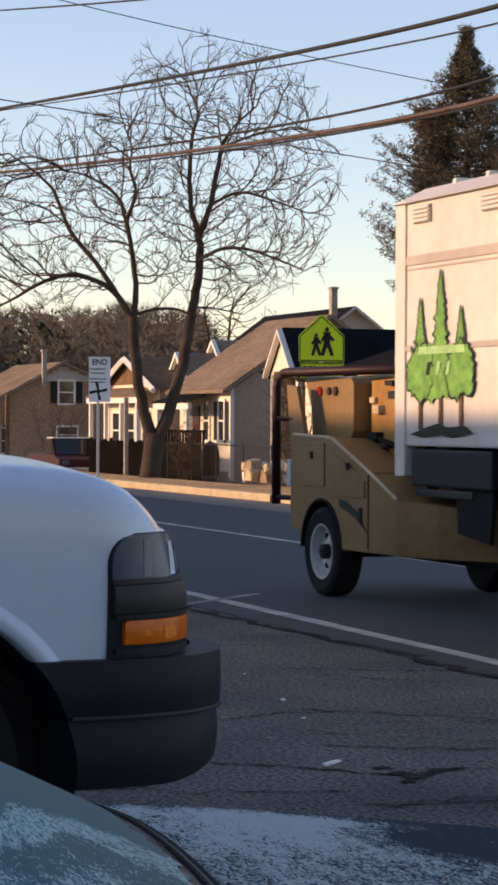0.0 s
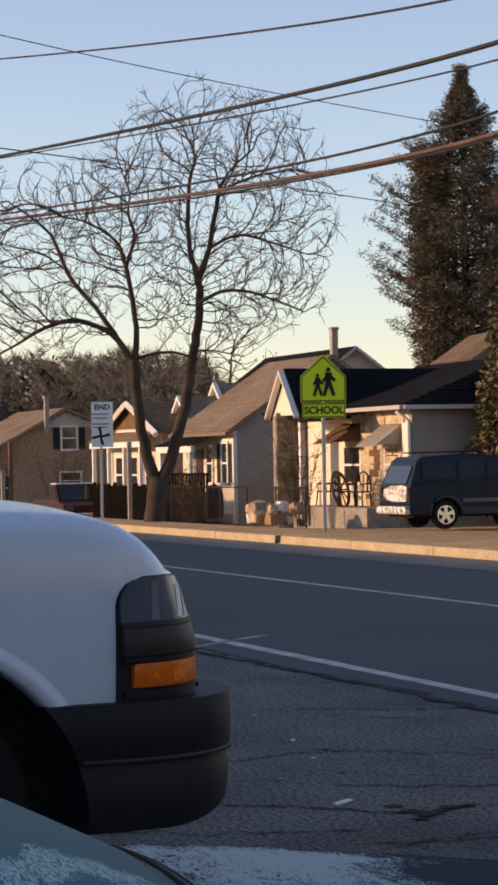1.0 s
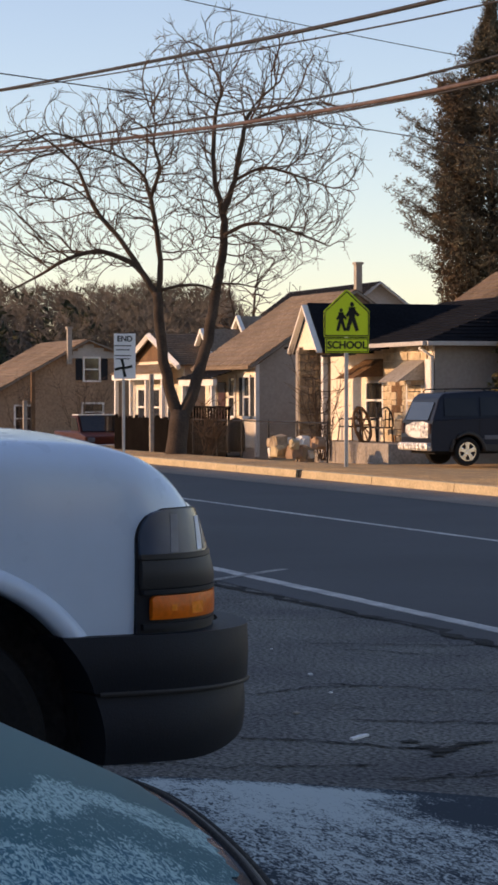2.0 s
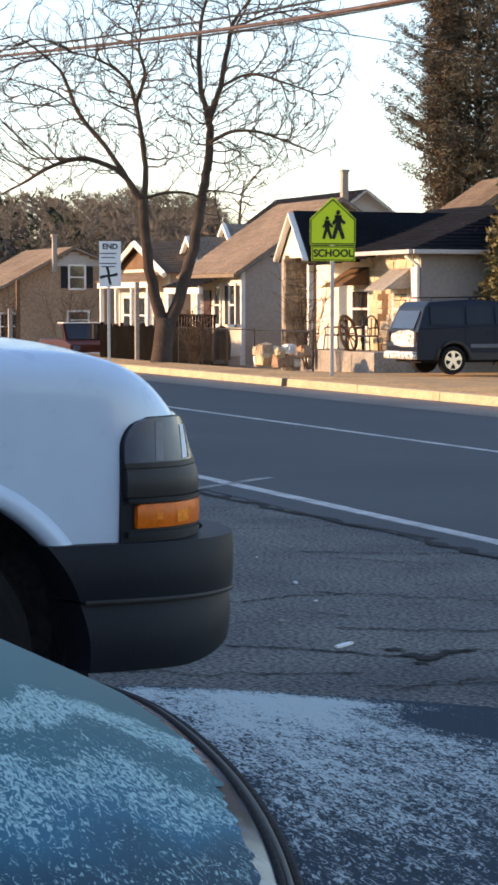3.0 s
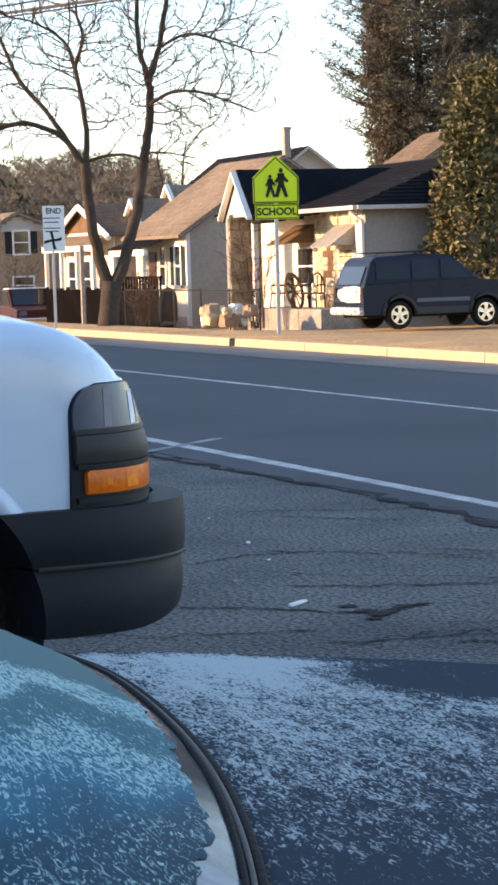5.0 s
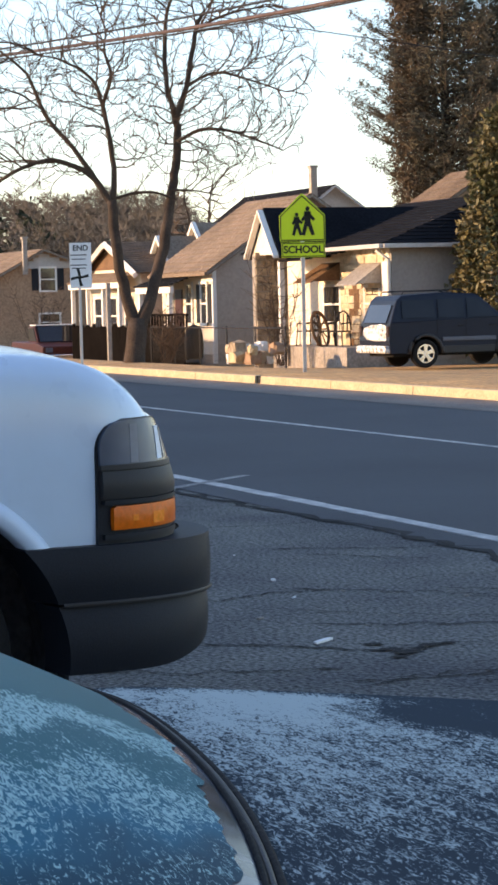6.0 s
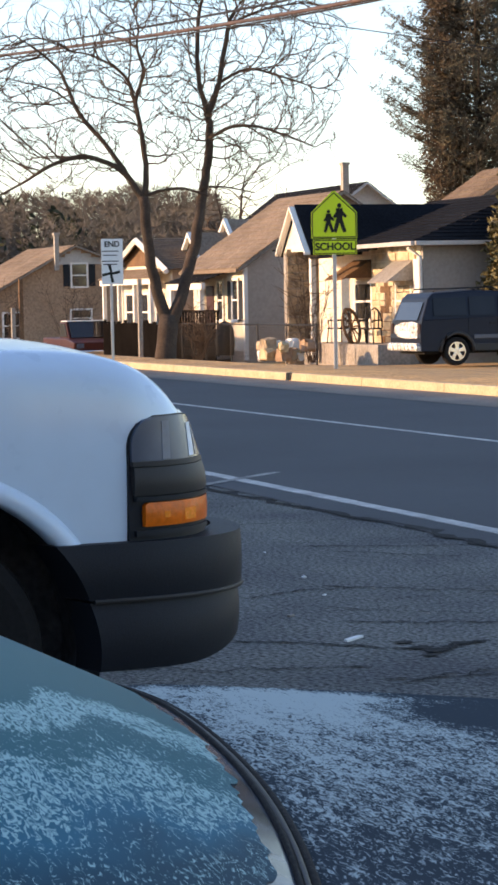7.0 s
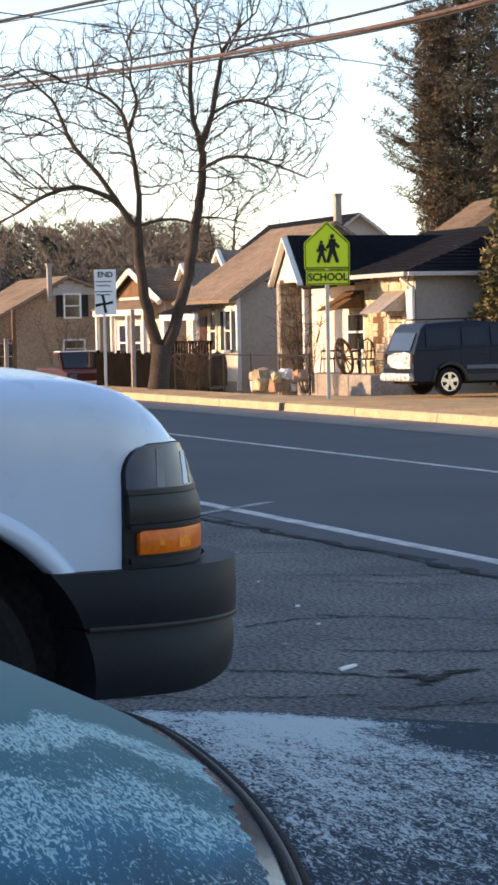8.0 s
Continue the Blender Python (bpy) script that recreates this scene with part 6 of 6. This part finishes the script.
# ---- navy sport utility in the drive ----
def suv():
    s = thing("sport_utility", Matrix.Translation(P(5.26, 54.7, -0.30)) @ pose(0, 0, 0, 0, 0, TURN + 20), "dark navy sport utility parked in the drive, sunlit tailgate", "car")
    W = 0.9
    bm = B()
    side = [(-0.95, 0.38), (-0.99, 0.7), (-0.95, 1.12), (2.2, 1.2), (2.95, 1.12), (3.12, 0.95), (3.15, 0.5), (3.1, 0.38), (2.84, 0.38), (2.78, 0.62), (2.6, 0.78), (2.2, 0.78), (2.02, 0.62), (1.96, 0.38),
            (0.44, 0.38), (0.38, 0.62), (0.2, 0.78), (-0.2, 0.78), (-0.38, 0.62), (-0.44, 0.38)]
    prism(bm, side, "y", -W, W)
    body = part("body", bm, SUVPAINT, s)
    bm = B()
    prism(bm, [(-0.95, 1.10), (-0.72, 1.68), (-0.58, 1.80), (0.6, 1.86), (1.4, 1.82), (1.58, 1.75), (2.25, 1.18)], "y", -W + 0.02, W - 0.02, 0.05)
    for v in bm.verts:
        if v.co.z > 1.2:
            v.co.y *= 1 - 0.16 * (v.co.z - 1.2) / 0.65
    part("cabin", bm, SUVPAINT, s)

    def pane(x0, x1, z0, z1, lean=0.0):
        bm = B()
        pts = [(x0, z0), (x1, z0), (x1 - lean, z1), (x0 + 0.02, z1)]
        prism(bm, pts, "y", -W - 0.006, -W + 0.03)
        for v in bm.verts:
            v.co.y *= 1 - 0.16 * max(0, v.co.z - 1.2) / 0.65
        part("side_window", bm, TINTGLASS, s)
    pane(-0.62, 0.28, 1.24, 1.68)
    pane(0.36, 1.08, 1.24, 1.70)
    pane(1.16, 2.02, 1.24, 1.70, 0.5)
    bm = B()
    prism(bm, [(-0.965, 1.14), (-0.79, 1.58), (-0.77, 1.56), (-0.94, 1.12)], "y", -0.64, 0.64)
    part("rear_window", bm, DARKGLASS, s)
    for y in (-0.8, 0.8):
        bm = B()
        box(bm, -1.0, -0.93, y - 0.06, y + 0.06, 0.8, 1.06, 0.02)
        part("tail_lamp", bm, DARKRED, s)
    bm = B()
    box(bm, -1.1, -0.9, -W + 0.05, W, 0.38, 0.58, 0.06)
    part("rear_bumper", bm, SUNGLARE, s, "rear bumper with sun glare put into its colour")
    bm = B()
    box(bm, -1.005, -0.96, -0.3, 0.3, 0.72, 0.86, 0.01)
    part("number_plate", bm, SIGNWHITE, s)
    bm = B()
    prism(bm, [(-0.7, 0.70), (-0.1, 0.68), (0.42, 0.72), (0.66, 0.84), (0.60, 1.0), (0.2, 1.08), (-0.42, 1.11), (-0.74, 1.06)], "x", -0.997, -0.965, 0.012)
    part("tailgate", bm, SUNGLARE, s, "tailgate panel with sun glare put into its colour")
    bm = B()
    box(bm, 0.46, 1.94, -W - 0.025, -W + 0.02, 0.66, 0.76, 0.015)
    part("side_moulding", bm, MOULDING, s, "grey side moulding")
    bm = B()
    box(bm, 0.46, 1.94, -W - 0.018, -W + 0.02, 0.36, 0.54, 0.015)
    part("sill_cladding", bm, TRIMGREY, s)
    for x in (0.98, 1.86):
        bm = B()
        box(bm, x - 0.09, x + 0.09, -W - 0.025, -W + 0.01, 1.02, 1.06, 0.008)
        part("door_handle", bm, TRIM, s)
    for x in (0.32, 1.12):
        bm = B()
        box(bm, x - 0.006, x + 0.006, -W - 0.004, -W + 0.01, 0.42, 1.18)
        part("door_gap", bm, RUBBER, s)
    for x in (0.0, 2.4):
        bm = B()
        arch = [(x + 0.46 * math.cos(a * math.pi / 10), 0.36 + 0.46 * math.sin(a * math.pi / 10)) for a in range(11)]
        tube(bm, [(q[0], -W - 0.01, q[1]) for q in arch], 0.05, 6)
        part("wheel_arch", bm, TRIMGREY, s, smooth=True)
    for y in (-0.62, 0.62):
        bm = B()
        tube(bm, [(-0.5, y, 1.83), (-0.45, y, 1.90), (1.1, y, 1.92), (1.25, y, 1.86)], 0.018, 6)
        part("roof_rail", bm, TRIM, s)
    for x in (0, 2.4):
        wheel(s, pose(x, -W + 0.12, 0.36, 0, 0, -90), 0.355, 0.24, 0.235, CHROME, spokes=5)
        wheel(s, pose(x, W - 0.12, 0.36, 0, 0, 90), 0.355, 0.24, 0.235, CHROME, spokes=5)
    bm = B()
    box(bm, -0.8, 3.0, -0.7, 0.7, 0.3, 0.5)
    part("underbody", bm, RUBBER, s)


suv()

# ---- passing truck and wood chipper ----
SPEED = 9.85
MOVERS = []


def chipper():
    c = thing("wood_chipper", pose(-16.95, 7.3, 0), "tan wood chipper on wheels towed behind a truck", "wood chipper")
    # local: +x ahead, near side at y = 0
    WID = 1.75
    bm = B()
    arch = [(0.44 * math.cos(math.pi * k / 10), 0.40 + 0.43 * math.sin(math.pi * k / 10)) for k in range(11)]
    prism(bm, [(-0.68, 0.55), (-0.5, 0.55)] + [(-0.46, 0.44)] + arch[::-1] + [(0.46, 0.42), (0.97, 0.42), (0.97, 1.07), (0.22, 1.335), (-0.6, 1.36), (-0.68, 1.35)], "y", 0.0, WID, 0.012)
    body = part("body", bm, GOLD, c)
    bm = B()
    prism(bm, [(0.97, 0.0), (1.45, 0.02), (1.9, 0.16), (2.5, 0.5), (2.9, 0.7), (2.9, 1.1), (2.5, 1.3), (1.9, 1.6), (0.97, WID)], "z", 0.42, 1.06, 0.015)
    for v in bm.verts:
        if v.co.z > 0.8:
            v.co.z = 1.06 - 0.4 * max(0, v.co.x - 0.97) if v.co.x < 1.5 else 0.86 - 0.06 * (v.co.x - 1.5)
    soft(part("nose", bm, GOLD, c), 40)
    # bright edges and panel lines
    for a, b in (((-0.6, 1.365), (0.22, 1.34)), ((0.22, 1.34), (0.97, 1.075)), ((0.97, 1.075), (1.5, 0.87))):
        bm = B()
        tube(bm, [(a[0], 0.0, a[1]), (b[0], 0.0, b[1])], 0.014, 6)
        part("edge_strip", bm, GOLDTRIM, c)
    for x0, x1, z0, z1 in ((-0.42, 0.08, 0.93, 1.3), (0.26, 0.9, 0.86, 1.22)):
        bm = B()
        if x0 > 0:
            prism(bm, [(x0, z0), (x1, z0), (x1, z0 + 0.14), (x0, z1)], "y", -0.012, 0.01, 0.004)
        else:
            box(bm, x0, x1, -0.012, 0.01, z0, z1, 0.004)
        d = part("panel", bm, GOLD, c)
        bm = B()
        box(bm, (x0 + x1) / 2 - 0.02, (x0 + x1) / 2 + 0.02, -0.03, -0.01, z1 - 0.14, z1 - 0.08)
        part("latch", bm, DARKSTEEL, d)
    bm = B()
    box(bm, 0.8, 0.84, -0.02, 0.01, 0.66, 0.78)
    part("latch", bm, DARKSTEEL, c)
    bm = B()
    prism(bm, [(0.38, 0.84), (0.55, 0.82), (0.75, 0.74), (0.95, 0.58), (0.74, 0.68), (0.55, 0.74), (0.4, 0.77)], "y", -0.006, 0.002)
    part("swoosh", bm, LOGODARK, c, "dark green painted swoosh")
    bm = B()
    box(bm, 0.955, 0.965, -0.006, 0.01, 0.45, 1.05)
    part("seam", bm, DARKSTEEL, c)
    # feed hopper, open to the rear
    for y in (0.06, WID - 0.1):
        bm = B()
        prism(bm, [(-0.72, 0.62), (-0.55, 0.62), (-0.5, 1.36), (-0.7, 1.78), (-0.92, 1.8)], "y", y, y + 0.04, 0.005)
        part("hopper_side", bm, GOLD, c)
    bm = B()
    prism(bm, [(-0.8, 1.3), (0.0, 1.3), (0.08, 1.4), (0.08, 1.8), (0.02, 1.85), (-0.95, 1.88), (-0.97, 1.84), (-0.84, 1.6)], "y", 0.26, WID - 0.25, 0.01)
    part("hopper_hood", bm, GOLD, c)
    bm = B()
    ring_pts = [(0.439 * math.cos(math.pi * k / 12), 0.40 + 0.429 * math.sin(math.pi * k / 12)) for k in range(13)]
    prism(bm, ring_pts + [(x * 0.955, 0.40 + (z - 0.40) * 0.955) for x, z in ring_pts[::-1]], "y", -0.006, 0.5)
    part("wheel_arch", bm, RUBBER, c)
    bm = B()
    prism(bm, ring_pts, "y", 0.3, 0.33)
    part("arch_back", bm, RUBBER, c)
    bm = B()
    box(bm, -0.4, 0.3, 0.5, 1.3, 1.8, 1.9, 0.03)
    part("feed_housing", bm, GOLD, c)
    for k, (x, r) in enumerate(((-0.62, 0.045), (-0.42, 0.035), (-0.28, 0.04))):
        bm = B()
        tube(bm, [(x, 0.24, 1.74), (x, 0.29, 1.74)], r, 10)
        part("tail_light", bm, REDLENS if k == 0 else DARKRED, c)
    # engine box and chute
    bm = B()
    box(bm, 0.12, 0.72, 0.4, 1.5, 1.2, 1.88, 0.03)
    part("engine_box", bm, AMBERPANEL, c, "sunlit orange engine box")
    bm = B()
    box(bm, 0.74, 1.2, 0.6, 1.4, 1.2, 1.7, 0.03)
    part("engine_box", bm, AMBERPANEL, c)
    bm = B()
    box(bm, 0.9, 1.25, 0.35, 0.6, 1.3, 1.58, 0.02)
    part("side_box", bm, GOLDTRIM, c)
    rnd = random.Random(41)
    for x, y, z in ((0.22, 0.39, 1.66), (0.34, 0.38, 1.58), (0.58, 0.39, 1.8), (0.66, 0.38, 1.7), (0.3, 0.38, 1.36), (0.5, 0.38, 1.28), (0.8, 0.58, 1.62), (0.95, 0.55, 1.72), (0.86, 0.56, 1.36), (1.02, 0.5, 1.28), (1.15, 0.4, 1.2), (1.3, 0.45, 1.1)):
        bm = B()
        w, d, hh = rnd.uniform(0.03, 0.08), rnd.uniform(0.02, 0.05), rnd.uniform(0.02, 0.05)
        box(bm, x - w, x + w, y - d, y + d, z - hh, z + hh, 0.008)
        part("engine_part", bm, rnd.choice((DARKSTEEL, DARKSTEEL, RUBBER, GOLDTRIM)), c)
    for pts in ([(0.2, 0.37, 1.24), (0.36, 0.36, 1.34), (0.6, 0.37, 1.3), (0.8, 0.4, 1.2)], [(0.78, 0.52, 1.5), (0.95, 0.5, 1.6), (1.12, 0.5, 1.45), (1.2, 0.45, 1.25)]):
        bm = B()
        tube(bm, pts, 0.02, 6)
        part("hose", bm, RUBBER, c, smooth=True)
    bm = B()
    tube(bm, [(0.75, 0.5, 1.4), (1.05, 0.35, 1.25), (1.3, 0.3, 1.12), (1.45, 0.35, 0.95)], 0.045, 8)
    part("hose", bm, DARKSTEEL, c, smooth=True)
    bm = B()
    tube(bm, [(0.3, 0.9, 1.8), (0.35, 0.9, 2.0), (0.6, 0.9, 2.1), (1.2, 0.9, 2.12)], 0.13, 10)
    part("discharge_chute", bm, GOLD, c, smooth=True)
    # safety bar
    bm = B()
    bar = [(-1.13, 0.05, 0.74), (-1.13, 0.05, 1.6), (-1.13, 0.05, 1.78), (-1.11, 0.055, 1.84), (-1.06, 0.06, 1.885), (-0.98, 0.07, 1.91), (1.15, 0.35, 1.91)]
    tube(bm, bar, 0.042, 8)
    part("safety_bar", bm, DARKRED, c, "dark red steel safety bar", smooth=True)
    bm = B()
    tube(bm, [(p[0], WID - p[1], p[2]) for p in bar], 0.042, 8)
    part("safety_bar", bm, DARKRED, c, "dark red steel safety bar", smooth=True)
    for z in (0.8, 1.5):
        bm = B()
        tube(bm, [(-1.13, 0.05, z), (-0.6, 0.1, z)], 0.025, 6)
        part("bar_bracket", bm, DARKRED, c)
    for y in (0.1, WID - 0.15):
        bm = B()
        box(bm, -1.02, -0.94, y, y + 0.1, 0.9, 1.14, 0.01)
        part("marker", bm, SIGNWHITE, c)
    bm = B()
    prism(bm, [(-1.0, 0.85), (-0.6, 0.72), (-0.6, 0.78), (-1.0, 0.92)], "y", 0.15, WID - 0.15)
    part("feed_table", bm, GOLD, c)
    # chassis and wheels
    bm = B()
    box(bm, -0.6, 2.6, 0.45, 0.57, 0.36, 0.46, 0.01)
    box(bm, -0.6, 2.6, WID - 0.57, WID - 0.45, 0.36, 0.46, 0.01)
    tube(bm, [(2.5, WID / 2, 0.45), (3.5, WID / 2, 0.5)], 0.06, 8)
    tube(bm, [(0, 0.2, 0.38), (0, WID - 0.2, 0.38)], 0.06, 8)
    part("chassis", bm, DARKSTEEL, c)
    wheel(c, pose(0, 0.115, 0.38, 0, 0, -90), 0.38, 0.25, 0.235, STEELRIM, holes=6)
    wheel(c, pose(0, WID - 0.115, 0.38, 0, 0, 90), 0.38, 0.25, 0.235, STEELRIM, holes=6)
    MOVERS.append((c, -16.95, 7.3))


chipper()


def truck():
    t = thing("chip_truck", pose(-15.7, 7.42, 0), "white box-bodied tree truck with a green three-tree emblem", "truck")
    WID, L, Z0, Z1 = 2.3, 4.6, 1.29, 3.22
    bm = B()
    box(bm, 0, L, 0, WID, Z0, Z1, 0.02)
    body = part("box_body", bm, TRUCKWHITE, t)
    # pressed bands, cap rail and corner post
    for z0, z1, out in ((2.7, 2.78, 0.012), (2.66, 2.68, 0.006), (2.03, 2.08, 0.01)):
        bm = B()
        box(bm, 0.0, L, -out, 0.01, z0, z1, 0.012)
        part("body_band", bm, ROADGRIME, body)
    bm = B()
    prism(bm, [(-0.05, Z1 - 0.03), (0.25, Z1 + 0.12), (WID - 0.25, Z1 + 0.12), (WID + 0.05, Z1 - 0.03)], "x", -0.03, L + 0.05, 0.01)
    part("roof_cap", bm, TRUCKWHITE, body)
    for k in range(7):
        bm = B()
        box(bm, 0.5 + k * 0.55, 0.56 + k * 0.55, 0.22, WID - 0.22, Z1 + 0.09, Z1 + 0.15, 0.015)
        part("roof_rib", bm, TRUCKWHITE, body)
    bm = B()
    box(bm, -0.02, 0.16, -0.02, 0.1, 1.05, Z1, 0.015)
    part("corner_post", bm, TRUCKWHITE, body)
    for x in (0.3, 1.45, 2.6, 3.7):
        bm = B()
        box(bm, x, x + 0.3, -0.02, 0.0, 3.02, 3.16, 0.006)
        vent = part("vent", bm, ROADGRIME, body)
        for i in range(4):
            bm = B()
            box(bm, x + 0.01, x + 0.29, -0.035, -0.018, 3.03 + 0.033 * i, 3.05 + 0.033 * i)
            part("vent_slat", bm, TRUCKWHITE, vent)
    for z in (3.05, 2.05):
        bm = B()
        box(bm, -0.05, 0.0, 0.02, 0.12, z, z + 0.08, 0.015)
        part("marker_lamp", bm, REDLENS, t)
    # emblem of three trees
    def rim(pts, y):
        """A dark line drawn round a shape of the emblem."""
        bm = B()
        for (xa, za), (xb, zb) in zip(pts, pts[1:] + pts[:1]):
            tube(bm, [(xa, y, za), (xb, y, zb)], 0.009, 4)
        for v in bm.verts:
            v.co.y = y + (v.co.y - y) * 0.12
        part("emblem_outline", bm, LOGODARK, t)

    def emblem(cx, z0, h, w, seed):
        rnd = random.Random(seed)
        left, right = [], []
        n = 15
        for i in range(n):
            f = i / n
            ww = w * (1 - f) ** 0.8 * (1.0 if i % 2 else 0.86)
            z = z0 + h * f
            right += [(cx + ww * rnd.uniform(0.85, 1.15), z), (cx + ww * 0.62, z + h / n * 0.55)]
            left += [(cx - ww * rnd.uniform(0.85, 1.15), z), (cx - ww * 0.62, z + h / n * 0.55)]
        pts = right + [(cx, z0 + h)] + left[::-1]
        bm = B()
        prism(bm, pts, "y", -0.0160, -0.0140)
        part("emblem_crown", bm, LOGOGREEN, t)
        rim(pts, -0.017)
        bm = B()
        prism(bm, [(cx - 0.03, 1.42), (cx + 0.03, 1.42), (cx + 0.018, z0 + 0.1), (cx - 0.018, z0 + 0.1)], "y", -0.0145, -0.0128)
        part("emblem_trunk", bm, WOOD, t)
    emblem(0.43, 1.80, 0.64, 0.17, 2)
    emblem(0.78, 1.72, 0.92, 0.22, 5)
    emblem(1.12, 1.80, 0.55, 0.16, 7)
    rnd = random.Random(12)
    for k, (cx, w) in enumerate(((0.45, 0.26), (0.66, 0.22), (0.9, 0.24), (1.12, 0.24))):
        pts = []
        for i in range(40):
            a = 2 * math.pi * i / 40
            pts.append((cx + w * math.cos(a) * rnd.uniform(0.8, 1.12), 1.86 + 0.22 * math.sin(a) * rnd.uniform(0.72, 1.2)))
        bm = B()
        prism(bm, pts, "y", -0.0195 - 0.001 * k, -0.0175 - 0.001 * k)
        part("emblem_bough", bm, LOGOGREEN, t)
        if k in (0, 3):
            rim(pts, -0.0205 - 0.001 * k)
    bm = B()
    box(bm, 0.42, 1.2, -0.0255, -0.0235, 2.0, 2.06, 0.0005)
    part("emblem_band", bm, LOGOLIGHT, t)
    for k in range(3):
        bm = B()
        prism(bm, [(0.55 + k * 0.17, 1.84), (0.60 + k * 0.17, 1.84), (0.64 + k * 0.17, 1.94), (0.58 + k * 0.17, 1.94)], "y", -0.0275, -0.0236)
        part("emblem_fleck", bm, LOGOLIGHT if k else LOGODARK, t)
    pts = [(0.25, 1.38), (0.5, 1.36), (0.8, 1.38), (1.0, 1.36), (1.32, 1.4), (1.2, 1.45), (0.9, 1.44), (0.75, 1.47), (0.5, 1.43)]
    bm = B()
    prism(bm, pts, "y", -0.0150, -0.0130)
    part("emblem_ground", bm, LOGODARK, t)
    # frame, tool box, wheels, cab
    bm = B()
    box(bm, 0.22, L + 2, 0.5, WID - 0.5, 0.86, 1.28, 0.01)
    part("chassis", bm, DARKSTEEL, t)
    bm = B()
    box(bm, 0.25, 1.6, 0.0, 0.5, 0.98, 1.27, 0.02)
    part("tool_box", bm, DARKSTEEL, t)
    bm = B()
    box(bm, 0.3, 1.25, 0.02, 0.06, 0.9, 0.96, 0.01)
    part("step_bar", bm, TRIMGREY, t)
    bm = B()
    prism(bm, [(0.98, 0.64), (1.5, 0.58), (1.55, 0.98), (0.95, 0.98)], "y", 0.04, 0.07)
    part("mud_flap", bm, RUBBER, t)
    for x in (2.35, 6.3):
        wheel(t, pose(x, 0.16, 0.47, 0, 0, -90), 0.47, 0.3, 0.27, STEELRIM, holes=8)
        wheel(t, pose(x, WID - 0.16, 0.47, 0, 0, 90), 0.47, 0.3, 0.27, STEELRIM, holes=8)
    bm = B()
    prism(bm, [(4.75, 0.6), (7.2, 0.6), (7.25, 1.3), (6.4, 1.45), (6.0, 2.3), (4.75, 2.35)], "y", 0.08, WID - 0.08, 0.05)
    part("cab", bm, TRUCKWHITE, t)
    bm = B()
    prism(bm, [(5.1, 1.5), (6.2, 1.5), (5.9, 2.15), (5.1, 2.15)], "y", 0.06, 0.09)
    part("cab_window", bm, DARKGLASS, t)
    MOVERS.append((t, -15.7, 7.42))


truck()
pickup()


# ---- moving things ----
def motions():
    for ob, x, y in MOVERS:
        walk(ob, [(0.0, pose(x, y, 0)), (2.0, pose(x + 2 * SPEED, y, 0)), (4.0, pose(x + 4 * SPEED, y, 0)), (6.0, pose(x + 6 * SPEED, y, 0)), (8.0, pose(x + 8 * SPEED, y, 0))])


motions()
